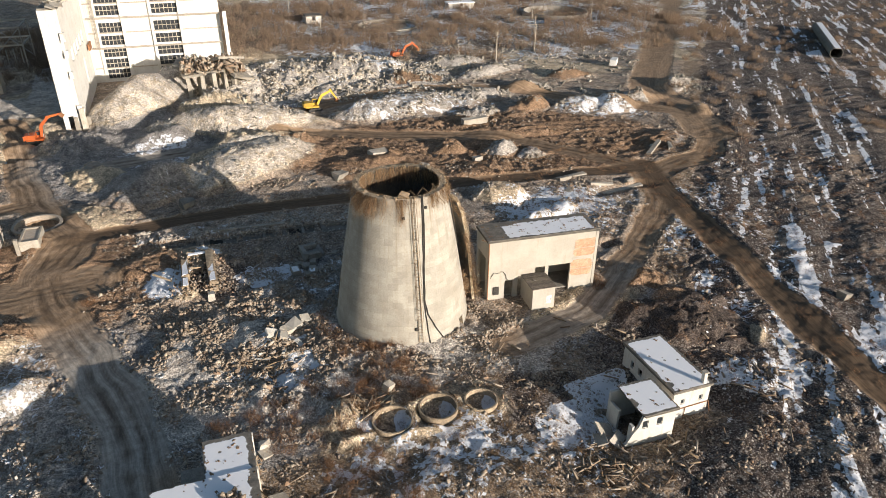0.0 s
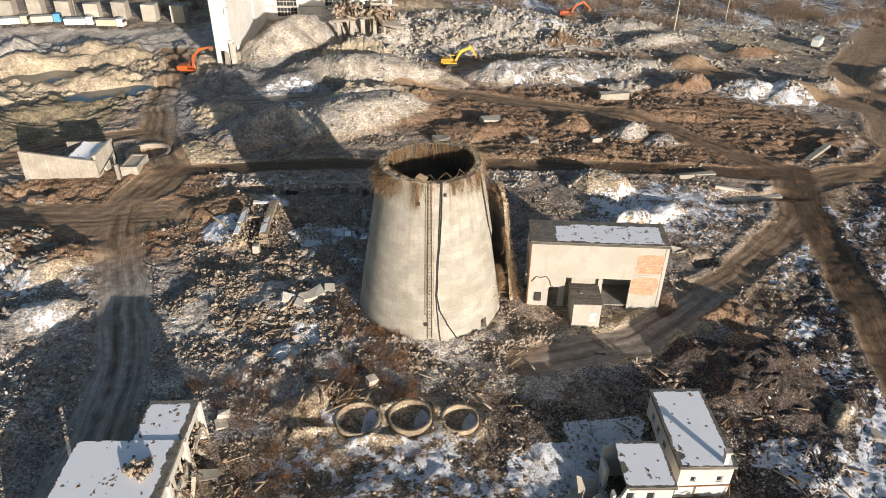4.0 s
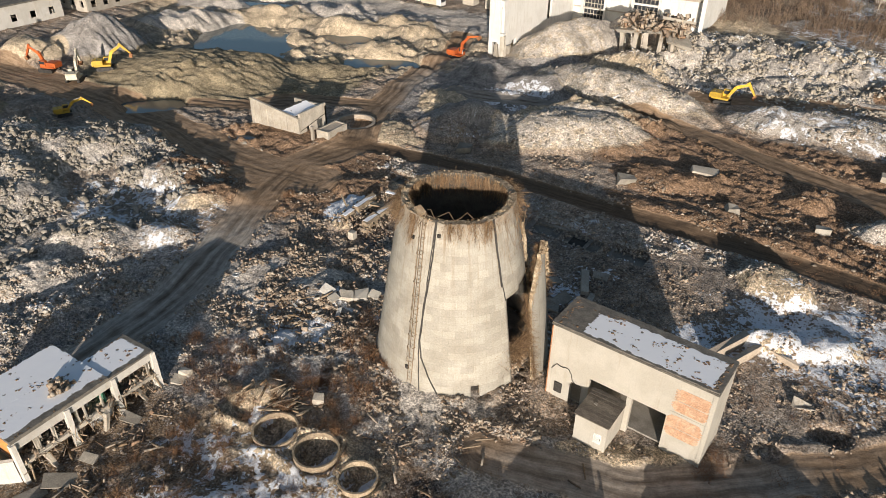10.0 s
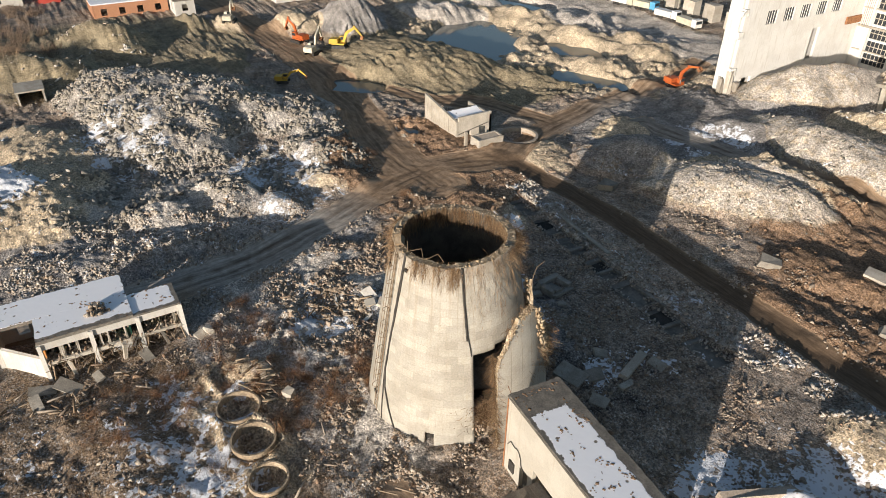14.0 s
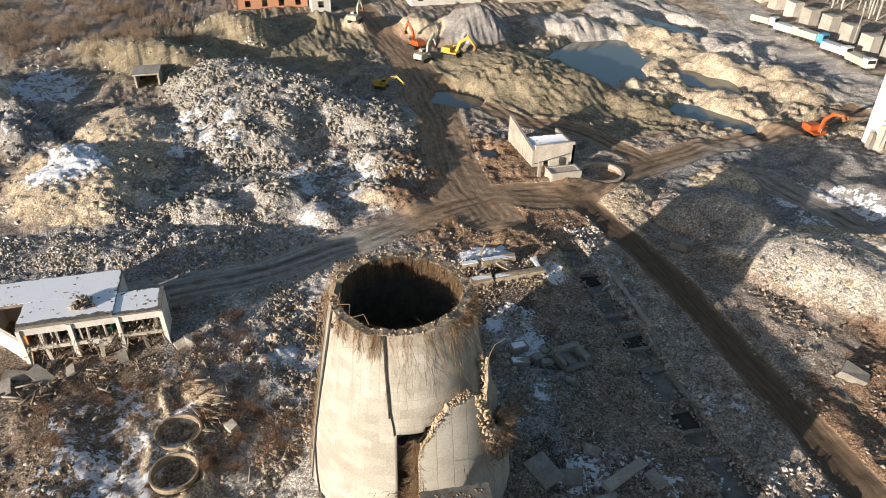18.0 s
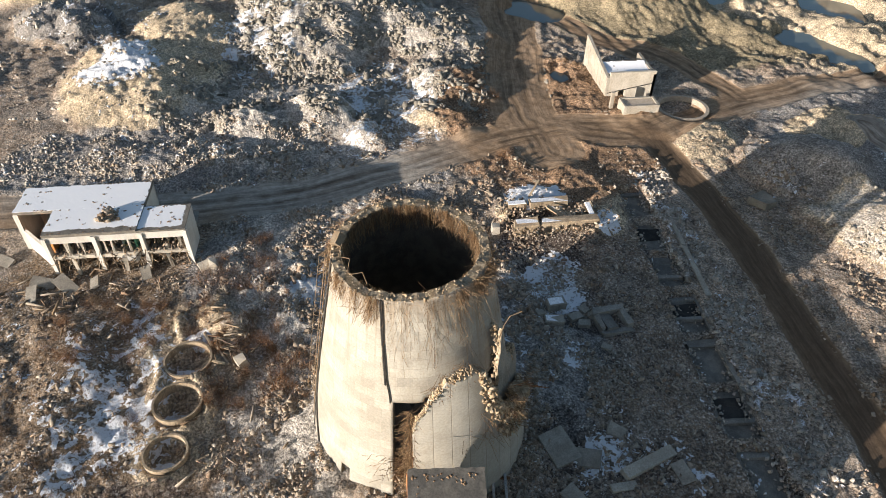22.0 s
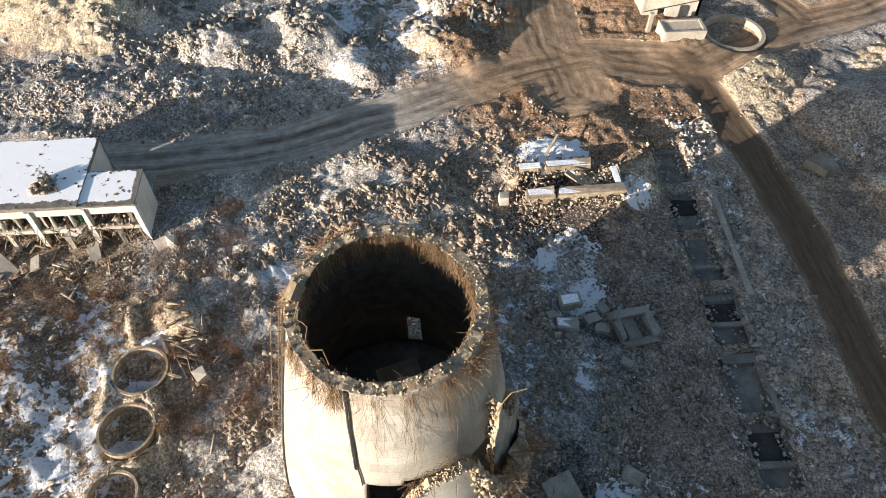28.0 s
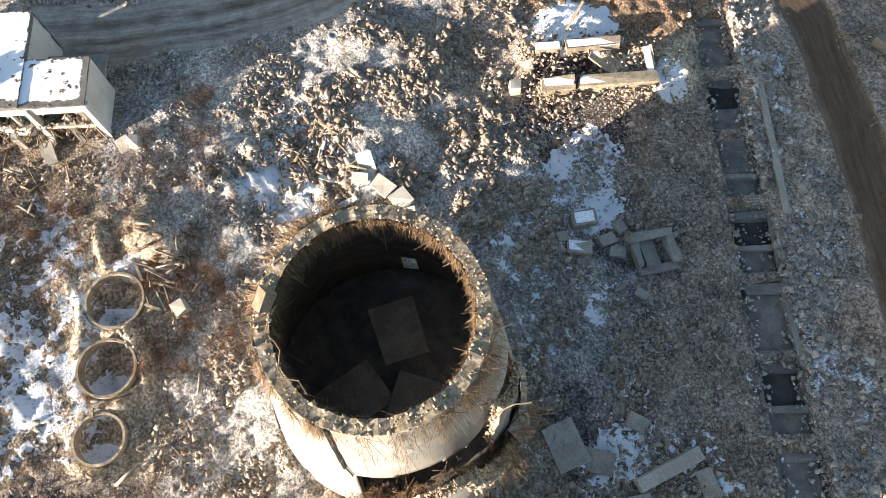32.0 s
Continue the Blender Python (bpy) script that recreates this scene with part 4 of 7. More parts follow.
    for cx, cy, rx, ry, v in ((15.6, 54.0, 0.9, 1.6, 1.15), (20.7, 54.0, 0.9, 1.6, 1.15), (25.4, 53.8, 0.8, 1.3, 1.15), (11.8, 54.8, 1.2, 1.2, 0.8), (7, 90.5, 5.5, 4.5, 0.72), (-7.5, 91.5, 3.5, 4.5, 0.8), (18, 47, 15, 8, 0.47), (20.6, 48.8, 3.6, 3.0, 0.66), (16.3, 46.6, 2.2, 1.6, 0.7), (4.1, 65.3, 2.2, 2.6, 0.72), (8.7, 68, 2.0, 3.0, 0.62), (17.5, 90, 2.6, 1.8, 0.66), (27.9, 90.2, 2.4, 2.6, 0.7), (-1.6, 98.7, 2.6, 1.8, 0.7), (2.4, 69.2, 2.4, 2.2, 0.78), (33, 48, 5, 4.5, 0.74), (31, 46, 8, 7, 0.55), (58, 97, 15, 10, 0.62), (51, 99, 6, 4, 0.85), (45, 90, 4, 7, 0.7), (66, 60, 5, 16, 0.66), (58, 47, 8, 6, 0.7), (80, 75, 16, 32, 0.56), (73, 45, 8, 14, 0.64), (8, 70, 8, 7, 0.5), (-22, 74, 7, 8, 0.45), (-35, 74, 12, 10, 0.55), (-55, 55, 16, 8, 0.55), (16, 86, 10, 5, 0.36), (12, 49, 5, 3, 0.5),
                              (-45, 36, 9, 7, 0.7), (-8, 146, 9, 8, 0.55), (25, 104, 8, 5, 0.35), (28, 92, 6, 6, 0.5), (50, 160, 25, 8, 0.45), (98, 146, 18, 9, 0.55), (4, 68, 5, 4, 0.55), (150, 255, 40, 40, 0.5), (60, 240, 40, 25, 0.35), (-70, 25, 20, 14, 0.35), (-95, 22, 14, 9, 0.6), (-14, 40, 4, 5, 0.4), (8, 84, 9, 3, 0.4)):
        snow = np.maximum(snow, 1.1 * v * blob(x if rx < 3.7 else wx, y if rx < 3.7 else wy, cx, cy, rx, ry, 0, 0.45))
    pad = (1 - sstep(3.6, 4.8, np.abs(wx * 0.4 + x * 0.6 - 38.6))) * (1 - sstep(2.2, 3.2, np.abs(wy * 0.4 + y * 0.6 - 51.6)))
    snow = np.maximum(snow, 0.82 * pad)
    k["coal"] = np.maximum(k["coal"], rails * np.clip(0.78 + 0.5 * fbm(x, y, 8, 3, 57), 0, 1))
    k["grass"] = k["grass"] * (1 - 0.5 * rails)
    snow = snow * (1 - 0.95 * road) - 0.5 * furrow - 0.5 * k["olive"] - 0.25 * k["coal"] * (snow < 0.7)
    k["pale"] = np.maximum(k["pale"], pale_road)
    zones = dict(k, way=road, road=road * (1 - 0.65 * pale_road), snow=np.clip(snow, 0, 1.3), rut=rut, rails=rails, yard=rails * (0.5 + 0.5 * sstep(8, 26, n)), lane=lane, trail=trail)
    return z, zones


def height(x, y):
    return float(land(np.array([x], float), np.array([y], float), False)[0])


def spaced(lo, a, b, hi, fine, grow):
    """Steps that are fine between a and b and grow outwards."""
    v = list(np.arange(a, b + fine / 2, fine))
    for sign, end, first in ((-1, lo, a), (1, hi, b)):
        step, at, side = fine, first, []
        while sign * at < sign * end:
            step = min(step * (grow if step < 1.0 else 1.06), 60)
            at += sign * step
            side.append(at)
        v = side[::-1] + v if sign < 0 else v + side
    return np.array(v)


gx, gy = spaced(-1500, -35, 70, 1500, 0.32, 1.012), spaced(-1200, 38, 140, 1800, 0.32, 1.014)

GX, GY = np.meshgrid(gx, gy)
GZ, ZONES = land(GX.ravel(), GY.ravel())
far = sstep(350, 600, np.hypot(GX.ravel(), GY.ravel() - 100))
GZ = GZ * (1 - far) - 0.6 * far
me = bpy.data.meshes.new("ground")
nx, ny = len(gx), len(gy)
me.vertices.add(nx * ny)
me.vertices.foreach_set("co", np.stack([GX.ravel(), GY.ravel(), GZ], 1).astype(np.float32).ravel())
ii = (np.arange(ny - 1)[:, None] * nx + np.arange(nx - 1)[None]).ravel()
loops = np.stack([ii, ii + 1, ii + nx + 1, ii + nx], 1).astype(np.int32).ravel()
me.loops.add(len(loops))
me.loops.foreach_set("vertex_index", loops)
me.polygons.add(len(ii))
me.polygons.foreach_set("loop_start", np.arange(0, len(loops), 4, dtype=np.int32))
me.update(calc_edges=True)
me.shade_smooth()
one = np.ones(nx * ny)
for key, cols in (("zone_a", ("road", "snow", "pale")), ("zone_b", ("ochre", "gravel", "mud")), ("zone_c", ("coal", "grass", "olive"))):
    a = me.attributes.new(key, "FLOAT_COLOR", "POINT")
    a.data.foreach_set("color", np.stack([*[ZONES[c] for c in cols], one], 1).astype(np.float32).ravel())
a = me.attributes.new("rut", "FLOAT", "POINT")
a.data.foreach_set("value", ZONES["rut"].astype(np.float32))
a = me.attributes.new("yard", "FLOAT", "POINT")
a.data.foreach_set("value", (ZONES["yard"] * (1 - ZONES["way"])).astype(np.float32))
a = me.attributes.new("lane", "FLOAT_VECTOR", "POINT")
a.data.foreach_set("vector", np.stack([ZONES["lane"], ZONES["trail"], one * 0], 1).astype(np.float32).ravel())
me.materials.append(M["ground"])
ground = tagged(new("ground", me), "churned brown earth with rubble, wheel ruts and thin snow", "ground", "", "structure")

for cx, cy, rx, ry, ang, lev in ((-88, 160, 50, 26, 5, -1.85), (-47, 151, 10, 4.5, 25, -1.5), (-69, 105, 8, 5.5, 10, -2.1), (76, 272, 15, 13, 0, -1.5), (152, 276, 17, 14, 0, -1.5), (-40, 102.5, 3.6, 2.1, 20, -1.25)):
    c, s = math.cos(radians(ang)), math.sin(radians(ang))
    part("water", prism([(cx + rx * math.cos(t) * c - ry * math.sin(t) * s, cy + rx * math.cos(t) * s + ry * math.sin(t) * c) for t in [2 * math.pi * i / 28 for i in range(28)]], lev - 0.3, lev), "water")
    tagged(bpy.context.scene.collection.objects[-1], "still grey water of a flooded pit", "water", "flooded pits", "structure")


# ---- cooling tower ----
TZ0, TH = -0.9, 18.0


def tower_r(z):
    t = np.clip((z - TZ0) / (TH - TZ0), 0, 1.1)
    return 8.75 - 3.15 * t + 0.25 * t * (1 - t)


def keyed(t, pairs):
    return np.interp(t, [p[0] for p in pairs], [p[1] for p in pairs])


def shell(th0, th1, cols, lo, hi, rows, thick, shift=None, cut=None, crown=0.0):
    """A curved slab of the tower between two lines of height: outer and inner face, closed at its edges. UV in metres."""
    bm = bmesh.new()
    uv = bm.loops.layers.uv.new("uv")
    closed = abs(th1 - th0) >= 359.9
    th = np.linspace(th0, th1, cols + 1)
    grid = {}
    for i, a in enumerate(th):
        i = 0 if closed and i == cols else i
        for j in range(rows + 1):
            if (i, j, 0) in grid:
                continue
            zl, zh = float(lo(a)), float(hi(a))
            z = zl + (zh - zl) * j / rows
            for s in (0, 1):
                r = float(tower_r(z)) - s * (thick + crown * max(0.0, (z - 15.5) / 2.5))
                if shift:
                    r += shift(a, z)
                if j == rows:
                    r += random.uniform(-0.015, 0.015)
                zz = z + (random.uniform(-0.008, 0.008) if j == rows else 0)
                grid[i, j, s] = bm.verts.new((TOWER[0] + r * math.cos(radians(a)), TOWER[1] + r * math.sin(radians(a)), zz))

    def put(vs, cs, inside=0):
        f = bm.faces.new(vs)
        f.material_index = inside
        for lp, c in zip(f.loops, cs):
            lp[uv].uv = (radians(c[0]) * 7.2, grid_z(c))
        f.smooth = True

    def grid_z(c):
        return float(lo(c[0])) + (float(hi(c[0])) - float(lo(c[0]))) * c[1] / rows
    for i in range(cols):
        k = 0 if closed and i + 1 == cols else i + 1
        for j in range(rows):
            zm, am = grid_z((th[i], j + 0.5)), (th[i] + th[i + 1]) / 2
            if cut and cut(am, zm):
                continue
            c = [(th[i], j), (th[i + 1], j), (th[i + 1], j + 1), (th[i], j + 1)]
            put([grid[i, j, 0], grid[k, j, 0], grid[k, j + 1, 0], grid[i, j + 1, 0]], c)
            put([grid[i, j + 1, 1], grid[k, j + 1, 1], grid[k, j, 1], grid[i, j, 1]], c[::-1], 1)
    edges = [e for e in bm.edges if len(e.link_faces) == 1]
    inner = {v for key, v in grid.items() if key[2] == 1}
    twin = {grid[i, j, 0]: grid[i, j, 1] for (i, j, s) in grid if s == 0}
    for e in edges:
        a, b = e.verts
        if a in inner or b in inner:
            continue
        lp = e.link_faces[0].loops
        order = [q.vert for q in lp]
        ia, ib = order.index(a), order.index(b)
        if (ia + 1) % 4 == ib:
            a, b = b, a
        try:
            f = bm.faces.new((a, b, twin[b], twin[a]))
        except ValueError:
            continue
        f.material_index = 2
    loose = [v for v in bm.verts if not v.link_faces]
    bmesh.ops.delete(bm, geom=loose, context="VERTS")
    return bm


def torn(a, z):
    """The breach: the shell has lost its foot here; and the small doorways."""
    d = (a + 180) % 360 - 180
    if -17 < d < 88:
        lim = 9.6 + 0.35 * math.sin(d * 0.12) - 0.9 * sstep(55, 88, d)
        if z < lim:
            return True
    return (-48.2 < d < -42.2 and z < 0.9) or (164 < d < 172 and 1.0 < z < 5.0)


tower = thing("cooling_tower", "tall breached concrete cooling tower with a reed-grown broken rim", "cooling tower", pose(*TOWER, TZ0))
tower_inv = tower.matrix_world.inverted()
random.seed(3)


def tower_part(name, bm, material, label="", parent=None):
    bm.transform(tower_inv)
    return part(name, bm, material, parent or tower, label)


def rim_z(a):
    q = Vector((2.4 * math.cos(radians(a)), 2.4 * math.sin(radians(a)), 0.3))
    return TH + 0.12 * math.sin(radians(a * 2 + 40)) + 0.16 * noise.noise(q) + 0.14 * noise.noise(q * 3.1) + 0.03 * noise.noise(q * 7.7)


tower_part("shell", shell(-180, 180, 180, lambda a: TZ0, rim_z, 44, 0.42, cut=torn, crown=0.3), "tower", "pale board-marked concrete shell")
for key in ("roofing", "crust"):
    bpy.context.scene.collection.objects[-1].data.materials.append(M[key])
petal_top = ((-5, 8.6), (-3, 9.9), (0, 10.6), (3, 11.6), (7, 12.4), (12, 13.0), (18, 13.4), (24, 13.4), (29, 12.6), (33, 11.2), (36, 9.6), (40, 8.2), (46, 7.2), (54, 6.6), (60, 6.4), (66, 6.9), (72, 6.2), (80, 4.6), (88, 2.6))


def petal_out(a, z):
    """How far the slipped panel stands out from the shell's line."""
    return 0.35 + 1.2 * max(0.0, math.cos(radians((a - 18) * 1.15))) + 0.05 * max(0, z)


tower_part("fallen_panel", shell(-5, 88, 124, lambda a: TZ0, lambda a: keyed(a, petal_top) + min(1.0, (a + 5) / 9) * (0.55 * noise.noise(Vector((a * 0.21, 3.3, 0.7))) + 0.35 * noise.noise(Vector((a * 0.8, 1.3, 0.2)))), 24, 0.38, shift=petal_out), "boards", "broken wall panel slipped outward from the breach")
for key in ("roof_concrete", "crust"):
    bpy.context.scene.collection.objects[-1].data.materials.append(M[key])
shard_top = ((47, 8.0), (49, 10.2), (51, 11.6), (53, 12.9), (55, 13.4), (57, 12.0), (60, 10.4), (64, 9.6), (70, 8.8), (78, 8.2), (86, 7.4))
tower_part("torn_shard", shell(47, 86, 40, lambda a: 3.0, lambda a: keyed(a, shard_top) + 0.5 * noise.noise(Vector((a * 0.5, 7.3, 0.7))), 16, 0.3, shift=lambda a, z: 0.55 + 0.06 * (z - 6) + 0.25 * noise.noise(Vector((a * 0.15, z * 0.7, 2)))), "concrete", "grey torn shard leaning from the breach")
for key in ("roof_concrete", "crust"):
    bpy.context.scene.collection.objects[-1].data.materials.append(M[key])
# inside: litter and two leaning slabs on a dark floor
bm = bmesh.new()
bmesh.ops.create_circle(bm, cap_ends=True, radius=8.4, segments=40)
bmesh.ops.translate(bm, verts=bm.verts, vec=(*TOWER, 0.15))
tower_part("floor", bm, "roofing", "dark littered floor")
for x, y, z, l, w, rx, ry, rz in ((18.6, 75.0, 1.4, 4.2, 3.2, 6, 22, 15), (24.0, 76.6, 1.0, 5.0, 3.8, -10, 8, 70), (23.0, 71.6, 0.9, 4.6, 3.4, 8, -10, 120)):
    tower_part("slab", boxed(-l / 2, -w / 2, -0.1, l / 2, w / 2, 0.1, m=pose(x, y, z, rx, ry, rz), wear=0.08), "concrete")
# steel ladder with its hoops, and two cables that hang down the wall
def on_wall(a, z, out=0.0):
    r = float(tower_r(z)) + out
    return (TOWER[0] + r * math.cos(radians(a)), TOWER[1] + r * math.sin(radians(a)), z)


ladder = new("ladder")
ladder.parent = tower
tagged(ladder, "rusty steel wall ladder")
for a in (-92.8, -89.6):
    tower_part("rail", tube([on_wall(a, z, 0.16) for z in np.arange(0.2, 18.3, 2)], 0.04, 5), "old_steel", "", ladder)
for i, z in enumerate(np.arange(0.6, 17.6, 0.42)):
    tower_part("rung", rods([(on_wall(-92.8, z, 0.16), on_wall(-89.6, z, 0.16))], 0.024, 4), "old_steel", "", ladder)
for z in np.arange(3.2, 17.8, 1.45):
    tower_part("hoop", tube([on_wall(-91.2 + 2.9 * math.cos(q), z, 0.16 + 0.62 * math.sin(q)) for q in np.linspace(0, math.pi, 7)], 0.026, 4), "old_steel", "", ladder)
for q in (0.3, 1.57, 2.84):
    tower_part("cage_strip", tube([on_wall(-91.2 + 2.9 * math.cos(q), z, 0.16 + 0.62 * math.sin(q)) for z in np.arange(3.2, 17.8, 2.9)], 0.024, 4), "old_steel", "", ladder)
# cables: height, and the bearing that each one keeps there
cable_run = (((18.2, -78.5), (13.5, -81.0), (8.9, -84.2), (5.5, -85.6), (3.5, -83.5), (1.6, -77.0), (-0.2, -70.6)), ((18.2, -79.6), (13.5, -82.4), (8.9, -84.9), (5.5, -86.2), (2.0, -85.0), (-0.3, -83.5)), ((18.0, -24.6), (16.0, -23.6), (13.0, -21.8), (11.0, -20.3)), ((18.0, -23.6), (15.0, -22.2), (12.0, -20.2), (9.4, -17.6)))
for k, run in enumerate(cable_run):
    zs = np.linspace(run[0][0], run[-1][0], 30)
    pts = [on_wall(float(np.interp(-z, [-q[0] for q in run], [q[1] for q in run])) + 0.5 * noise.noise(Vector((z * 0.8, k, 0.5))), float(z), 0.09) for z in zs]
    tower_part("cable", tube(pts, (0.075, 0.06, 0.085, 0.05)[k], 5), "black_steel", "dark hanging cable")
for a, z, w, h in ((-94.2, 1.9, 0.4, 0.4), (-102.7, 15.8, 0.3, 0.35), (-76, 16.7, 0.3, 0.3)):
    tower_part("wall_box", boxed(-w / 2, -0.12, -h / 2, w / 2, 0.12, h / 2, m=pose(*on_wall(a, z, 0.05), 0, 0, a + 90)), "black_steel", "small dark box")
# broken crown: lumps along the rim, reed insulation and bent bars
rng = np.random.default_rng(5)
cnt = 1100
a = rng.uniform(-180, 180, cnt)
zz = np.array([rim_z(q) for q in a]) + rng.uniform(-0.12, 0.02, cnt)
rr = tower_r(zz) - rng.uniform(-0.03, 0.74, cnt)
pos = np.stack([TOWER[0] + rr * np.cos(np.radians(a)), TOWER[1] + rr * np.sin(np.radians(a)), zz], 1) - np.array([*TOWER, TZ0])
bulk("rim_rubble", pos, turned(rng, cnt), rng.uniform(0.06, 0.17, (cnt, 3)) * (1 + 1.8 * rng.uniform(0, 1, (cnt, 1)) ** 6), "rim_lumps", 0.35, 6, tower, "broken concrete lumps along the rim", kind="stuff", form="stone")


def stalks(cnt, a0, a1, zfun, out, down, side, lmin, lmax, thick, seed, inward=False):
    rng = np.random.default_rng(seed)
    a = rng.uniform(a0, a1, cnt) if a1 - a0 > 60 else rng.normal((a0 + a1) / 2, (a1 - a0) / 3.4, cnt)
    a = a + 2.2 * np.sin(np.radians(a * 19)) + 1.4 * np.sin(np.radians(a * 47))
    z = zfun(a, rng)
    r = tower_r(z) + (-0.8 if inward else 0.05) + rng.uniform(-0.1, 0.12, cnt)
    ca, sa = np.cos(np.radians(a)), np.sin(np.radians(a))
    o, s = rng.normal(out, 0.1 if inward else 0.45, cnt), rng.normal(0, side, cnt)
    d = np.stack([o * ca - s * sa, o * sa + s * ca, -down + rng.normal(0, 0.35, cnt)], 1)
    d /= np.linalg.norm(d, axis=1, keepdims=True)
    ln = lmin + (lmax - lmin) * rng.uniform(0, 1, cnt) ** 1.7
    pos = np.stack([r * ca, r * sa, z - TZ0], 1) + d * ln[:, None] / 2
    return pos, along(d), np.stack([np.full(cnt, thick), np.full(cnt, thick), ln], 1)


rimz = lambda a, rng: TH + 0.12 * np.sin(np.radians(a * 2 + 40)) + rng.uniform(-0.9, 0.12, len(a))
hang = lambda lo: (lambda a, rng: TH - rng.uniform(-0.1, 1, len(a)) ** 2 * lo)
sets = [stalks(320, -180, 180, rimz, 0.12, 0.95, 0.25, 0.2, 0.9, 0.016, 11), stalks(4200, -180, 180, rimz, -0.02, 0.95, 0.14, 0.5, 1.9, 0.02, 12, True), stalks(620, 25, 80, rimz, 0.75, 0.35, 0.5, 0.4, 1.4, 0.017, 13),
        stalks(1000, -172, -128, hang(1.8), 0.5, 0.8, 0.45, 0.5, 1.9, 0.02, 14), stalks(420, -112, -98, hang(2.6), 0.22, 0.95, 0.3, 0.4, 1.4, 0.018, 18), stalks(420, -72, -52, hang(1.4), 0.25, 0.9, 0.4, 0.3, 1.1, 0.017, 19), stalks(500, -45, -25, hang(1.6), 0.25, 0.9, 0.4, 0.4, 1.3, 0.017, 20),
        stalks(620, -22, 95, hang(4.4), 0.0, 1.0, 0.16, 0.6, 2.6, 0.016, 15), stalks(160, 140, 230, rimz, 0.4, 0.6, 0.5, 0.4, 1.4, 0.017, 16), stalks(120, -180, 180, rimz, 0.4, -0.5, 0.6, 0.3, 1.0, 0.016, 17)]
bulk("reed_fringe", *[np.concatenate([s[i] for s in sets]) for i in range(3)], "reeds", 0.0, 1, tower, "brown reed stalks hanging from the rim", kind="stuff", form="stalk")
sets = [stalks(900, -7, -3, lambda a, r: r.uniform(0.3, 10.2, len(a)), 0.4, 0.4, 0.7, 0.3, 1.2, 0.022, 21), stalks(700, 0, 70, lambda a, r: np.interp(a, *zip(*petal_top)) - r.uniform(-0.1, 0.7, len(a)), 0.6, 0.2, 0.6, 0.3, 1.2, 0.024, 22),
        stalks(1700, -17, 8, lambda a, r: r.uniform(1.2, 3.7, len(a)), 0.4, -0.4, 0.6, 0.4, 1.4, 0.03, 23), stalks(260, 30, 64, lambda a, r: r.uniform(5.5, 9.5, len(a)), 1.0, 0.2, 0.8, 0.5, 1.8, 0.028, 24)]
for s, q in zip(sets, (1.18, 1.19, 0.96, 1.22)):
    s[0][:, :2] *= q
bulk("breach_reeds", *[np.concatenate([s[i] for s in sets]) for i in range(3)], "reeds", 0.0, 2, tower, "rusty reed and bar fringe of the breach", kind="stuff", form="stalk")
# masonry that stayed hanging on the broken edge of the panel, and the heap that fills the foot of the breach
rng = np.random.default_rng(8)
for name, cnt, a0, a1, span, big, lab in (("breach_rubble", 700, 27, 64, 3.4, 0.75, "lumps caught in the torn edge"), ("edge_crust", 420, -5, 36, 0.35, 0.26, "crumbled edge of the panel"), ("shard_crust", 260, 46, 84, 0.9, 0.5, "crumbled edge of the shard")):
    a = rng.uniform(a0, a1, cnt)
    top = np.interp(a, *zip(*(shard_top if name[0] == "s" else petal_top)))
    zz = top + 0.25 - span * rng.uniform(0, 1, cnt) ** 1.6
    rr = tower_r(zz) + (0.5 if name[0] == "s" else np.array([petal_out(p, q) for p, q in zip(a, zz)])) + rng.uniform(-0.35, 0.2 if span < 1 else 0.35, cnt)
    bulk(name, np.stack([rr * np.cos(np.radians(a)), rr * np.sin(np.radians(a)), zz - TZ0], 1), turned(rng, cnt), rng.uniform(0.12, big, (cnt, 3)) * np.array([1, 0.9, 0.7]), "rim_lumps", 0.35, 3, tower, lab, kind="stuff", form="stone")
cnt = 900
a, rr = rng.uniform(-17, 4, cnt), rng.uniform(5.4, 8.4, cnt)
bulk("breach_heap", np.stack([rr * np.cos(np.radians(a)), rr * np.sin(np.radians(a)), rng.uniform(0, 1, cnt) ** 0.7 * (2.5 - 0.3 * np.abs(rr - 7)) - TZ0], 1), turned(rng, cnt), rng.uniform(0.15, 0.6, (cnt, 3)), "rubble", 0.35, 4, tower, "rubble heaped in the breach", kind="stuff", form="stone")
tower_part("lit_lump", boxed(-0.7, -0.5, -0.45, 0.7, 0.5, 0.45, m=pose(*on_wall(58, 6.9, 1.6), 10, 14, 40), wear=0.2), "crust", "pale lump of wall hanging on bars")
bars = [(on_wall(55 + 2 * i, 7.6 - 0.3 * i, 1.2), on_wall(57 + 3 * i, 8.6 - 0.7 * i, 2.6 + 0.15 * i)) for i in range(6)]
for bar in bars:
    tower_part("bar", rods([bar], 0.035, 5), "rust")
tower_part("bent_bar", tube([on_wall(53, 12.6, 0.8), on_wall(55, 13.8, 1.2), on_wall(57, 14.6, 1.6), on_wall(60, 15.0, 2.4)], 0.04, 5), "old_steel", "bent steel bar")
crate = tower_part("crate", boxed(-0.5, -0.35, -0.3, 0.5, 0.35, 0.3, m=pose(*on_wall(-101, 18.25, -0.35), 24, 20, -30), wear=0.08), "timber", "tan wooden box tipped over the rim")
tower_part("fallen_cage", tube([on_wall(-98 + 7 * i, 18.25 + 0.35 * math.sin(i * 2.1), -0.75 - 0.25 * math.cos(i * 1.7)) for i in range(9)], 0.035, 5), "old_steel", "bent ladder cage lying on the rim")


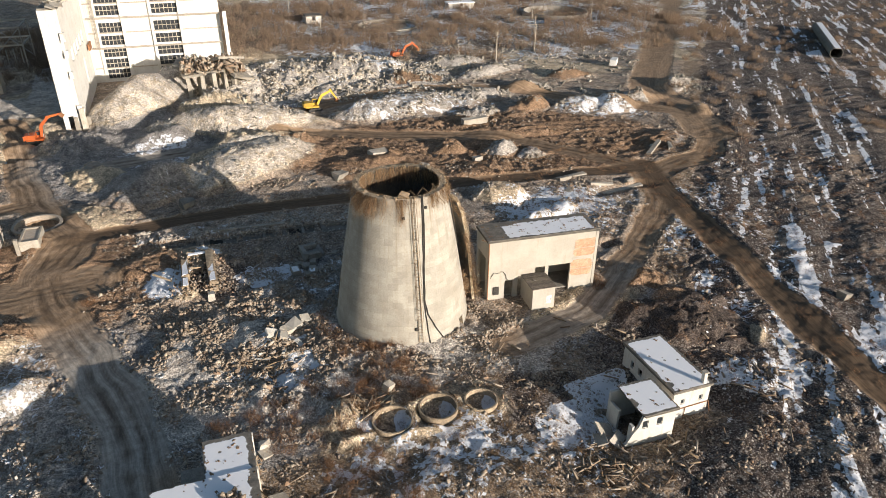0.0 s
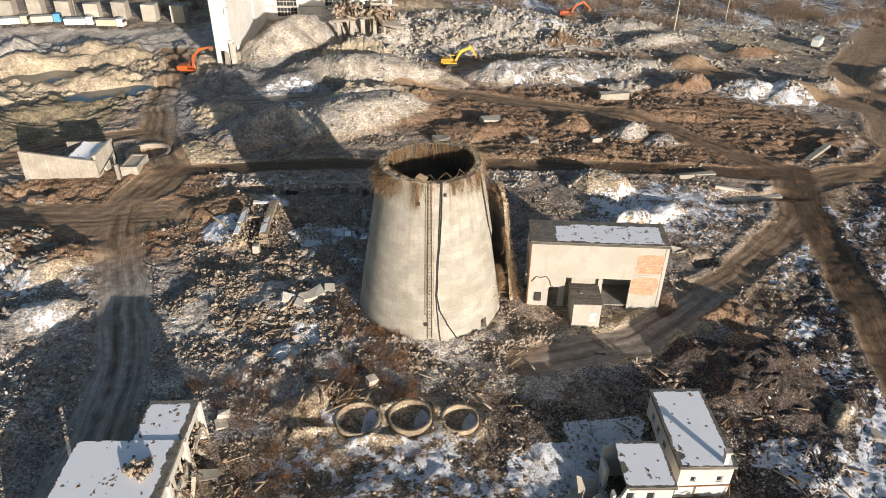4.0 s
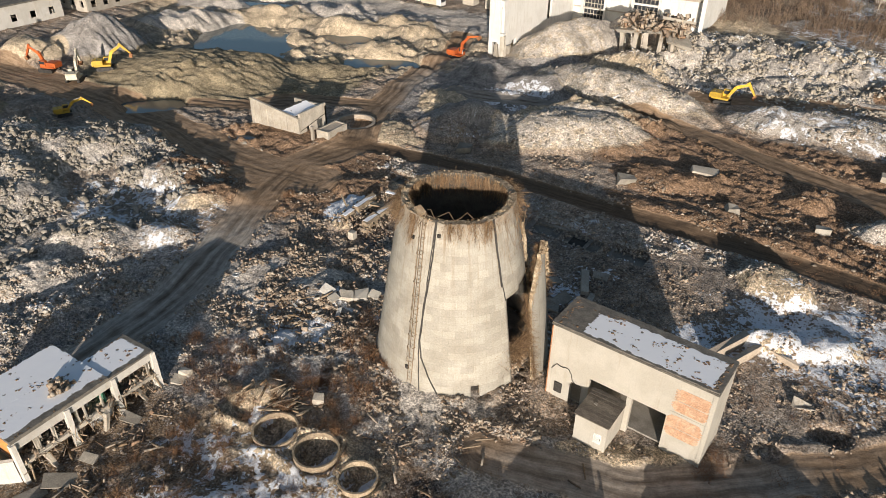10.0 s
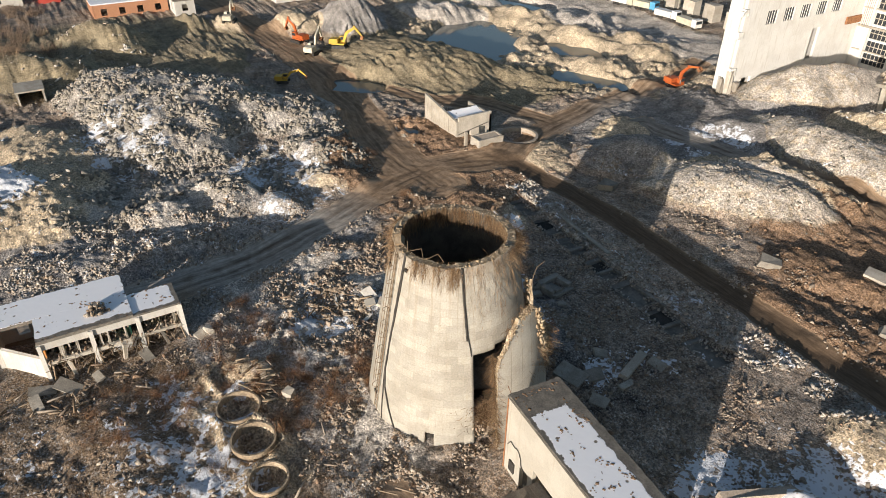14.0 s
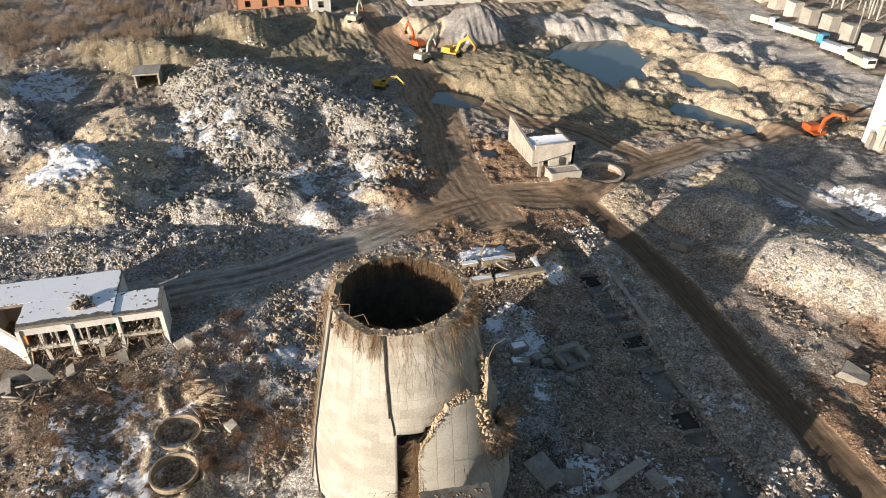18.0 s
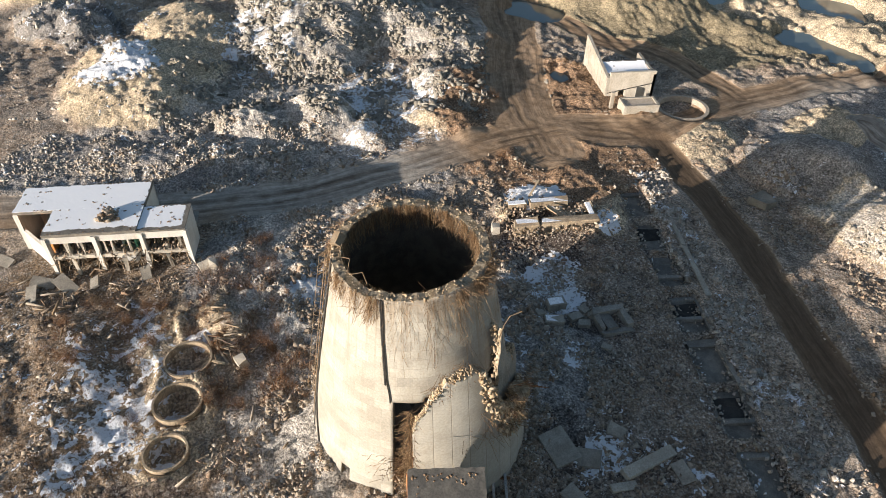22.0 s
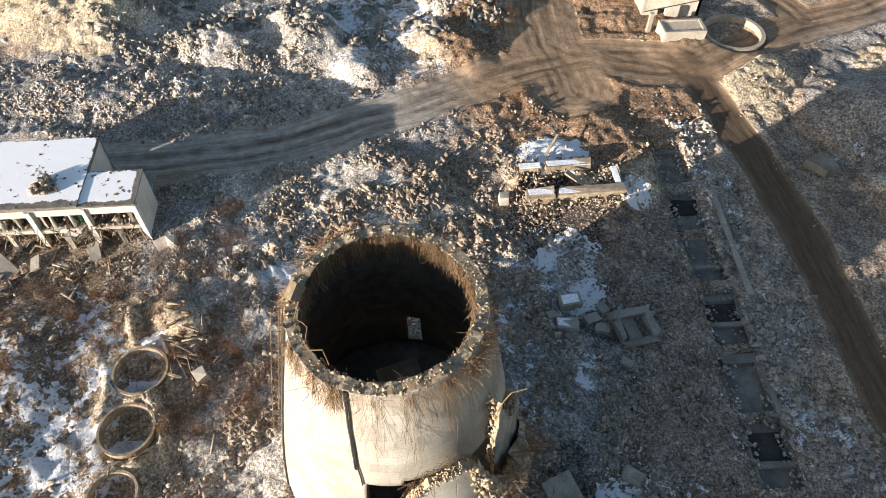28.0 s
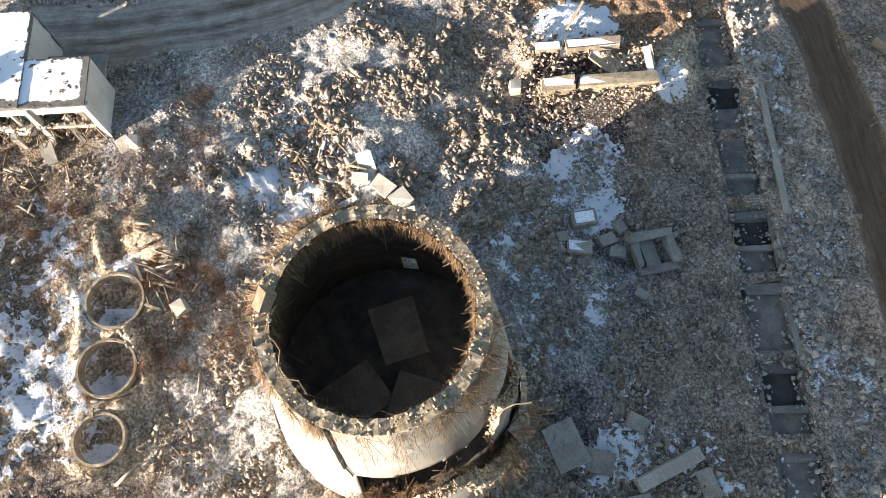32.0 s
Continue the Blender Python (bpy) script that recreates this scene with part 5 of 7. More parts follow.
# ---- roofs under snow ----
def snow_roof(name, x0, y0, x1, y1, z, parent, cover, step=0.3, sag=None, label="snow-covered roof deck"):
    """A roof deck whose upper face carries snow; cover(x, y) from 0 to 1."""
    nx, ny = max(2, round((x1 - x0) / step)), max(2, round((y1 - y0) / step))
    bm = bmesh.new()
    lay = bm.verts.layers.float.new("cover")
    g = {}
    for i in range(nx + 1):
        for j in range(ny + 1):
            x, y = x0 + (x1 - x0) * i / nx, y0 + (y1 - y0) * j / ny
            edge = 0.05 if i in (0, nx) or j in (0, ny) else 0.0
            v = bm.verts.new((x + random.uniform(-edge, edge), y + random.uniform(-edge, edge), z + (sag(x, y) if sag else 0) + random.uniform(-0.002, 0.002)))
            v[lay] = cover(x, y)
            g[i, j] = v
    for i in range(nx):
        for j in range(ny):
            bm.faces.new((g[i, j], g[i + 1, j], g[i + 1, j + 1], g[i, j + 1]))
    rim = bmesh.ops.extrude_edge_only(bm, edges=[e for e in bm.edges if e.is_boundary])
    for v in rim["geom"]:
        if isinstance(v, bmesh.types.BMVert):
            v.co.z -= 0.12
            v[lay] = 0.0
    return part(name, bm, "roof_snow", parent, label)


def rect_edge(x, y, x0, y0, x1, y1):
    return min(x - x0, x1 - x, y - y0, y1 - y)


# ---- pump house ----
PH = pose(33.35, 73.27, -0.9, 0, 0, -4.6)
pump = thing("pump_house", "cream plastered pump house with two openings and bare brick", "building", PH)
L, D, H = 15.9, 4.95, 8.9
random.seed(4)
part("front_wall", wall(L, H, 0.38, [(2.55, 0.0, 3.75, 2.9), (4.45, 0.0, 8.3, 4.35), (8.8, 0.0, 12.1, 4.35)], wear=0.0), "cream_plaster", pump, "cream wall with square openings")
part("back_wall", wall(L, H, 0.38, [(5.5, 4.9, 7.0, 6.6), (10.5, 4.9, 12, 6.6)], m=pose(0, D - 0.38, 0)), "cream_plaster", pump)
part("side_wall", wall(D - 0.76, H, 0.38, [(0.5, 0.0, 3.7, 6.2)], m=pose(0.38, 0.38, 0, 0, 0, 90)), "cream_plaster", pump, "end wall with a tall doorway")
part("side_wall", wall(D - 0.76, H, 0.38, (), m=pose(L, 0.38, 0, 0, 0, 90)), "cream_plaster", pump)
part("roof_slab", boxed(-0.12, -0.10, H, L + 0.05, D + 0.12, H + 0.22), "roofing", pump, "dark bitumen roof edge")
snow_roof("roof_deck", -0.1, -0.08, L + 0.03, D + 0.1, H + 0.36, pump, lambda x, y: min(0.1 + 0.55 * (x - 2.2), 0.30 + 0.9 * rect_edge(x, y, 0, 0.0, L - 0.45, D - 0.55 - 0.09 * x * (x < 5)), 0.75) if x > 2.4 else 0.1)
part("floor_slab", boxed(0.38, 0.38, 0.25, L - 0.38, D - 0.38, 0.45), "roof_concrete", pump)
part("inner_slab", boxed(0.4, 0.4, 5.4, L - 0.4, D - 0.4, 5.65), "roof_concrete", pump, "soffit slab above the openings")
part("pier", boxed(8.3, -0.05, 0, 8.8, 0.45, 4.3, wear=0.02), "cream_plaster", pump)
for x in (0.08, L - 0.3):
    part("corner_pilaster", boxed(x - 0.08, -0.06, 0, x + 0.3, 0.06, H - 0.05), "cream_plaster", pump)
# bared brickwork between plaster bands
for bx0, bx1, bz0, bz1 in ((12.3, 15.6, 5.15, 7.9), (12.1, 15.4, 2.1, 4.75)):
    row = 0
    bz = bz0
    while bz < bz1:
        bx = bx0 - (0.13 if row % 2 else 0)
        while bx < bx1:
            u, v = (bx + 0.12 - (bx0 + bx1) / 2) / ((bx1 - bx0) / 2), (bz - (bz0 + bz1) / 2) / ((bz1 - bz0) / 2)
            if abs(u) ** 5 + abs(v) ** 5 + 0.35 * noise.noise(Vector((bx * 1.1, bz * 1.1, 1))) < 0.85:
                part("brick", boxed(bx, -0.022, bz, bx + 0.254, 0.05, bz + 0.137), "faded_brick", pump)
            bx += 0.26
        bz += 0.145
        row += 1
for z in (6.5, 4.8, 3.3):
    part("plaster_band", boxed(12.3, -0.035, z, 15.5, 0.04, z + (0.3 if z == 4.8 else 0.06), wear=0.012), "cream_plaster", pump)
wire = [(0.4 + 0.3 * i + 0.08 * math.sin(i * 2.1), -0.09, 3.6 + 0.25 * math.sin(i * 1.3) + 0.9 * math.sin(i * 0.42)) for i in range(12)]
part("wire", tube(wire, 0.04, 5), "black_steel", pump, "dark tangled cable along the wall")
part("pipe", rods([((0.06, -0.16, 0.3), (0.06, -0.16, H))], 0.06, 8), "rust", pump, "rusty drainpipe")
part("bracket", rods([((-0.9, 0.3, H + 0.5), (0.4, 0.2, H - 0.05))], 0.03, 5), "rust", pump)
part("wall_duct", boxed(0.9, -0.16, 0.9, 1.7, 0.0, 2.1), "black_steel", pump, "small dark duct")

shed = thing("shed", "small plastered shed with a boarded flat roof and white hatch", "shed", pose(38.15, 69.05, -0.9, 0, 0, -3.5))
part("body", wall(3.2, 3.3, 0.2, (), m=pose(0, 0, 0)), "cream_plaster", shed)
part("side_wall", wall(3.9, 3.3, 0.2, (), m=pose(0.2, 0.2, 0, 0, 0, 90)), "cream_plaster", shed)
part("side_wall", wall(3.9, 3.3, 0.2, (), m=pose(3.2, 0.2, 0, 0, 0, 90)), "cream_plaster", shed)
for i in range(9):
    part("roof_board", boxed(-0.15, -0.15 + i * 0.472, 3.3, 3.35, 0.31 + i * 0.472, 3.38, wear=0.012), "grey_timber", shed)
part("roof_lump", boxed(0.9, 1.9, 3.38, 1.2, 2.2, 3.5, wear=0.04), "concrete", shed)
hatch = part("hatch", boxed(2.0, -0.03, 0.85, 2.75, 0.0, 2.05), "white_paint", shed, "white painted hatch")
part("latch", boxed(2.62, -0.06, 1.4, 2.7, -0.03, 1.55), "black_steel", hatch)


# ---- long ruined house ----
house = thing("ruined_house", "long ruined white house, snowy flat roof, open broken front", "house", pose(0, 0, -0.9))
HT, FL = 4.9, 2.35        # roof and floor over the base
cols_y = (38.1, 43.0, 47.7, 52.2)
random.seed(9)
snow_roof("roof_deck", -8.7, 33.8, -4.2, 47.4, HT + 0.36, house, lambda x, y: min(0.85, 0.45 + 2 * rect_edge(x, y, -8.7, 33.8, 0, 47.4)))
snow_roof("roof_deck", -4.2, 38.0, 0.15, 47.4, HT + 0.362, house, lambda x, y: min(0.85, 0.02 + 0.8 * (0.0 - x), 0.2 + 1.2 * math.hypot(x + 2.3, y - 44.1)))
snow_roof("roof_deck", -4.2, 47.4, 0.2, 52.3, HT + 0.20, house, lambda x, y: min(0.85, 0.05 + 0.9 * rect_edge(x, y, -4.6, 46, 0.1, 52.3)))
for x0, y0, x1, y1 in ((-8.7, 33.8, -4.2, 47.4), (-4.2, 38.0, 0.1, 47.4), (-4.2, 47.4, 0.1, 52.25)):
    part("roof_slab", boxed(x0, y0, HT - 0.05, x1, y1, HT + (0.24 if y1 < 50 else 0.08)), "roofing", house)
for y0, y1 in zip(cols_y, cols_y[1:]):
    part("eave_beam", boxed(-0.25, y0, HT - 0.85, 0.12, y1, HT - 0.06, wear=0.02), "white_plaster", house, "white fascia beam")
    part("sill_beam", boxed(-0.15, y0, FL - 0.35, 0.25, y1, FL + 0.02, wear=0.06), "pale_concrete", house, "broken sill beam")
    part("floor_slab", boxed(-6.5, y0, FL - 0.3, -0.16, y1, FL - 0.06), "roof_concrete", house)
    for i in range(random.randint(1, 3)):
        y = random.uniform(y0 + 0.6, y1 - 0.6)
        part("mullion", boxed(-0.2, y - 0.1, FL, 0.05, y + 0.1, HT - 0.85, wear=0.06), "pale_concrete", house)
for y in cols_y:
    part("column", boxed(-0.3, y - 0.22, -0.2, 0.28, y + 0.22, HT - 0.1, wear=0.05), "white_plaster", house, "chipped white column")
part("back_wall", wall(13.6, HT - 0.05, 0.35, [(2, 1, 3.2, 3.5), (6, 1, 7.2, 3.5), (10, 1, 11.2, 3.5)], m=pose(-8.35, 33.8, 0, 0, 0, 90)), "white_plaster", house)
part("end_wall", wall(4.5, HT - 0.05, 0.35, (), m=pose(-8.7, 47.05, 0)), "white_plaster", house)
part("end_wall", wall(3.9, HT - 0.05, 0.35, (), m=pose(-4.2, 51.9, 0)), "white_plaster", house)
part("end_wall", wall(4.3, HT - 0.05, 0.35, (), m=pose(-8.7, 33.8, 0)), "white_plaster", house)
part("broken_wall", wall(5.6, HT - 2.1, 0.3, (), m=pose(-4.4, 33.9, 0, 0, 0, 44), wear=0.1), "white_plaster", house, "broken slanting end wall")
part("corner_post", boxed(-4.6, 33.7, 0, -4.1, 34.2, HT, wear=0.06), "white_plaster", house)
part("spine_wall", wall(14.2, HT - 0.1, 0.25, [(2.5, FL, 3.6, FL + 2), (8, FL, 9, FL + 2)], m=pose(-3.9, 38, 0, 0, 0, 90)), "white_plaster", house)
part("partition", boxed(-3.9, 38.2, FL, -0.6, 38.45, HT - 0.1), "orange_wall", house, "orange painted partition")
for i, (y, c) in enumerate(((40.6, "cream_plaster"), (45.2, "white_plaster"), (46.7, "green_paint"), (49.8, "cream_plaster"))):
    part("partition", boxed(-3.6, y, FL, -0.9 + 0.5 * (i == 2), y + 0.16, HT - 0.1), c, house, "green painted partition" if c == "green_paint" else "")
part("sill_panel", boxed(0.05, 44.6, 1.2, 0.2, 47.0, 2.0, wear=0.04), "white_paint", house)
for y, t in ((38.5, 9), (43.4, -7), (47.9, 12), (52.1, -10)):
    part("prop", rods([((0.5, y, -0.1), (0.1, y + t * 0.04, FL + 0.2))], 0.08, 6), "timber", house)
# leaning remains, floor litter and frozen lumps on the roofs
for y, t in ((40.6, 16), (45.4, -12), (50.3, 20)):
    part("broken_column", boxed(-0.2, -0.18, 0, 0.2, 0.18, 2.9, m=pose(0.55, y, -0.2, t * 0.5, -t, 12), wear=0.07), "pale_concrete", house, "leaning broken column")
rng = np.random.default_rng(14)
cnt = 420
bulk("floor_litter", np.stack([rng.uniform(-3.4, 0.2, cnt), rng.uniform(38.3, 52, cnt), FL - 0.02 + np.abs(rng.normal(0, 0.16, cnt))], 1), turned(rng, cnt), rng.uniform(0.1, 0.55, (cnt, 3)) * np.array([1.3, 0.7, 0.4]), "rubble", 0.3, 8, house, "rubble and boards littering the rooms", kind="stuff")
cnt = 110
d = np.stack([rng.normal(0.5, 0.5, cnt), rng.normal(0, 0.5, cnt), rng.normal(-0.5, 0.4, cnt)], 1)
bulk("lath_wreckage", np.stack([rng.uniform(-0.4, 0.6, cnt), rng.uniform(38.2, 52, cnt), FL - rng.uniform(-0.2, 1.4, cnt)], 1), along(d), np.stack([np.full(cnt, 0.05), np.full(cnt, 0.07), rng.uniform(0.4, 1.8, cnt)], 1), "planks", 0, 9, house, "splintered laths hanging from the sill", kind="stuff")


def roof_litter(x0, y0, x1, y1, z, parent, cnt, seed):
    rng = np.random.default_rng(seed)
    c = rng.uniform(0, 1, (max(3, cnt // 6), 2))[rng.integers(0, max(3, cnt // 6), cnt)] + rng.normal(0, 0.02, (cnt, 2))
    e = rng.uniform(0, 1, cnt) < 0.3
    c[e, 0] = np.where(rng.uniform(0, 1, e.sum()) < 0.5, 0.02, 0.98) + rng.normal(0, 0.01, e.sum())
    c = np.clip(c, 0.01, 0.99)
    s = rng.uniform(0.06, 0.26, (cnt, 1)) * rng.uniform(0.6, 1.3, (cnt, 3)) * np.array([1.2, 1, 0.16])
    bulk("roof_litter", np.stack([x0 + (x1 - x0) * c[:, 0], y0 + (y1 - y0) * c[:, 1], np.full(cnt, z) + 0.015], 1), turned(rng, cnt, 0.08), s, "clods", 0.35, seed, parent, "dark lumps of earth and bitumen on the snow", kind="stuff", form="stone")


roof_litter(-8.7, 33.8, -4.2, 47.4, HT + 0.36, house, 70, 21)
roof_litter(-4.2, 38.0, 0.0, 47.4, HT + 0.36, house, 80, 22)
roof_litter(-4.2, 47.4, 0.1, 52.3, HT + 0.20, house, 60, 23)
roof_litter(0.2, 0.1, L - 0.2, D - 0.1, H + 0.36, pump, 260, 24)
# chimney stump on the roof
rng = np.random.default_rng(2)
cnt = 60
pos = np.stack([rng.normal(-2.3, 0.45, cnt), rng.normal(44.1, 0.45, cnt), HT + 0.38 + np.abs(rng.normal(0, 0.3, cnt))], 1)
bulk("chimney_stump", pos, turned(rng, cnt), rng.uniform(0.15, 0.5, (cnt, 3)), "rubble", 0.3, 4, house, "broken brick chimney stump", kind="stuff")
part("chimney_post", rods([((-2.3, 44.1, HT + 0.3), (-2.25, 44.2, HT + 1.35))], 0.22, 8), "mortar", house)


# ---- small white house, two wings ----
def opening_window(parent, x, y, z, w, h, rz=0.0):
    win = new("window")
    win.parent = parent
    win.matrix_basis = pose(x, y, z, 0, 0, rz)
    part("pane", boxed(0.05, 0.06, 0.05, w - 0.05, 0.09, h - 0.05), "glass", win)
    for q in ((0, 0.02, 0, 0.06, 0.12, h), (w - 0.06, 0.02, 0, w, 0.12, h), (0.06, 0.02, h - 0.06, w - 0.06, 0.12, h), (0.06, 0.02, 0, w - 0.06, 0.12, 0.06)):
        part("frame", boxed(*q), "white_paint", win)
    part("sill", boxed(-0.08, -0.07, -0.08, w + 0.08, 0.0, 0.0), "white_paint", win)


cottage = thing("white_house", "small white rendered house of two flat-roofed wings under snow", "house", pose(0, 0, -2.5))
CH = 4.45
random.seed(12)
part("wing_wall", wall(4.7, CH, 0.3, [(1.05, 2.7, 1.55, 3.4), (3.4, 2.7, 3.9, 3.4)], m=pose(43.2, 45.6, 0)), "white_plaster", cottage)
part("wing_wall", wall(4.7, CH, 0.3, (), m=pose(43.2, 54.7, 0)), "white_plaster", cottage)
part("wing_wall", wall(8.8, CH, 0.3, [(3.5, 2.4, 4.2, 3.3), (5.4, 2.4, 6.1, 3.3), (7.0, 2.4, 7.6, 3.3)], m=pose(43.5, 45.9, 0, 0, 0, 90)), "white_plaster", cottage)
part("wing_wall", wall(8.8, CH, 0.3, (), m=pose(47.9, 45.9, 0, 0, 0, 90)), "white_plaster", cottage)
part("roof_slab", boxed(43.0, 45.45, CH, 48.1, 55.15, CH + 0.2, wear=0.03), "roofing", cottage)
snow_roof("roof_deck", 43.0, 45.45, 48.1, 55.15, CH + 0.34, cottage, lambda x, y: min(0.85, 0.30 + 1.5 * rect_edge(x, y, 43.1, 45.5, 47.9, 54.9), 0.1 + 0.8 * math.hypot(x - 43.2, y - 46.8)))
part("wing_wall", wall(4.0, CH, 0.3, [(0.0, 2.9, 0.7, 3.9), (1.75, 2.9, 2.45, 3.9)], m=pose(38.0, 43.6, 0)), "white_plaster", cottage)
bm = bmesh.new()
outline = [(35.4, 0), (38.0, 0), (38.0, CH), (37.6, 3.2), (37.0, 2.5), (36.5, 1.5), (35.9, 0.9)]
lo, hi = [bm.verts.new((x, 43.6, z)) for x, z in outline], [bm.verts.new((x, 43.9, z)) for x, z in outline]
bm.faces.new(lo), bm.faces.new(hi[::-1])
for i in range(7):
    bm.faces.new((lo[(i + 1) % 7], lo[i], hi[i], hi[(i + 1) % 7]))
part("broken_wall", bm, "white_plaster", cottage, "white wall broken down in steps")
part("wing_wall", wall(4.2, CH, 0.3, (), m=pose(42.0, 43.9, 0, 0, 0, 90)), "white_plaster", cottage)
part("wing_wall", wall(4.2, CH - 1.2, 0.3, [(0.6, 0.6, 2.6, 3.25)], m=pose(37.3, 43.9, 0, 0, 0, 90), wear=0.08), "white_plaster", cottage, "collapsed end wall")
part("wing_wall", wall(5.0, CH, 0.3, (), m=pose(37.0, 48.1, 0)), "white_plaster", cottage)
part("roof_slab", boxed(38.1, 43.4, CH, 42.2, 48.5, CH + 0.18, wear=0.04), "roofing", cottage)
snow_roof("roof_deck", 37.9, 43.4, 42.2, 48.5, CH + 0.32, cottage, lambda x, y: min(0.85, 0.30 + 1.5 * rect_edge(x, y, 37.8, 43.5, 42.1, 48.4), 0.05 + 0.7 * math.hypot(x - 37.9, y - 45.6)))
roof_litter(43.1, 45.5, 48.0, 55.1, CH + 0.34, cottage, 50, 25)
roof_litter(38.0, 43.5, 42.1, 48.4, CH + 0.32, cottage, 40, 26)
for x in (44.25, 46.6):
    opening_window(cottage, x, 45.65, 2.7, 0.5, 0.7)
for x in (38.0, 39.75):
    opening_window(cottage, x, 43.65, 2.9, 0.7, 1.0)
part("water_pipe", rods([((43.4, 45.5, 2.2), (47.95, 45.5, 2.35)), ((44.9, 45.5, 0.4), (44.9, 45.5, 2.25)), ((47.9, 45.5, 2.35), (47.9, 45.0, 1.2))], 0.05, 6), "rust", cottage, "rusty service pipe")
chim = part("chimney", boxed(46.9, 45.75, CH + 0.2, 47.35, 46.2, CH + 1.6, wear=0.03), "white_plaster", cottage, "leaning white chimney")
part("chimney_cap", boxed(46.82, 45.68, CH + 1.6, 47.43, 46.28, CH + 1.75, wear=0.03), "pale_concrete", chim)
for x, y, l, w, rx, ry, rz in ((35.6, 46.4, 2.6, 1.6, 20, 30, 10), (34.2, 45.0, 2.2, 1.2, -18, 14, 70), (36.0, 44.6, 1.8, 1.2, 35, -10, 30)):
    t = part("fallen_slab", boxed(-l / 2, -w / 2, -0.1, l / 2, w / 2, 0.1, m=pose(x, y, height(x, y) + 0.45, rx, ry, rz), wear=0.06), "pale_concrete")
    tagged(t, "tilted broken concrete slab beside the collapsed wing", "slab", "fallen slabs")


# ---- roofless brick cabin at the crossing ----
cabin = thing("ruined_cabin", "roofless pale cabin with a sagging snowy roof by the crossing", "building", pose(-43.3, 107.4, -0.8))
bm = bmesh.new()
pts = [(0, 0), (11.8, 0), (11.8, 3.6), (5.4, 4.5), (0.1, 5.3)]
lo = [bm.verts.new((x, 0, z)) for x, z in pts]
hi = [bm.verts.new((x, 0.45, z)) for x, z in pts]
bm.faces.new(lo), bm.faces.new(hi[::-1])
for i in range(5):
    j = (i + 1) % 5
    bm.faces.new((lo[j], lo[i], hi[i], hi[j]))
part("front_wall", bm, "pale_concrete", cabin, "pale wall with a slanting broken top")
for i in range(7):
    part("pilaster", boxed(0.9 + i * 1.6, -0.07, 0, 1.05 + i * 1.6, 0.0, 3.4 + (6 - i) * 0.15), "pale_concrete", cabin)
part("side_wall", wall(7.0, 4.4, 0.4, [(1.6, 0, 2.6, 1.6)], m=pose(11.8, 0.45, 0, 0, 0, 90)), "pale_concrete", cabin)
part("back_wall", wall(7.5, 3.9, 0.4, (), m=pose(4.3, 7.05, 0)), "pale_concrete", cabin)
snow_roof("roof_deck", 7.3, 0.5, 11.4, 7.0, 4.15, cabin, lambda x, y: 0.35 + 1.2 * rect_edge(x, y, 7.3, 0.3, 11.6, 7.2), sag=lambda x, y: -0.5 * math.sin((x - 7.3) / 4.1 * math.pi))
part("cable", rods([((11.9, 0.3, 1.2), (12.2, 6.5, 2.6))], 0.06, 6), "black_steel", cabin)
tank = thing("concrete_tank", "low weathered concrete tank filled with earth", "tank", pose(-28.3, 108.4, -0.8))
for q in ((0, 0, 0, 2.7, 0.3, 2.1), (0, 4.9, 0, 2.7, 5.2, 2.1), (0, 0.3, 0, 0.3, 4.9, 2.1), (2.4, 0.3, 0, 2.7, 4.9, 2.1)):
    part("side", boxed(*q, wear=0.03), "pale_concrete", tank)
part("fill", boxed(0.3, 0.3, 0.1, 2.4, 4.9, 1.9, wear=0.05), "mortar", tank, "earth fill")
post = part("concrete_post", boxed(-28.6, 107.2, -0.8, -28.1, 107.7, 2.2, wear=0.04), "pale_concrete")
tagged(post, "short weathered concrete post beside the tank", "post")


def ring(name, x, y, r, h, t, label, group, a0=0, a1=360, material="concrete"):
    bm = bmesh.new()
    cnt = max(6, int(40 * (a1 - a0) / 360))
    closed = a1 - a0 >= 360
    g = []
    for i in range(cnt + (0 if closed else 1)):
        a = radians(a0 + (a1 - a0) * i / cnt)
        w = random.uniform(-0.03, 0.03)
        g.append([bm.verts.new((q * math.cos(a), q * math.sin(a), z + (w if z > 0 else 0))) for q, z in ((r, -0.4), (r, h), (r - t, h), (r - t, -0.9))])
    for i in range(cnt):
        p, q = g[i], g[(i + 1) % len(g)]
        for j in range(3):
            bm.faces.new((p[j], q[j], q[j + 1], p[j + 1]))
    ob = part(name, bm, material)
    ob.location = (x, y, max(height(x + (r + 0.3) * math.cos(q), y + (r + 0.3) * math.sin(q)) for q in [0.785 * i for i in range(8)]) - 0.12)
    bmesh_normals(ob)
    return tagged(ob, label, "well ring", group)


def bmesh_normals(ob):
    bm = bmesh.new()
    bm.from_mesh(ob.data)
    bmesh.ops.recalc_face_normals(bm, faces=bm.faces)
    bm.to_mesh(ob.data)
    bm.free()


for x, y, r in WELLS:
    ring("well_ring", x, y, r, 0.13, 0.18, "worn concrete well ring sunk in dry earth, snow inside", "well rings", material="earthy_concrete")
ring("pit_ring", -27.3, 118.0, 3.8, -0.1, 0.5, "wide earth-grown concrete basin ring beside the road", "basins", material="mortar")


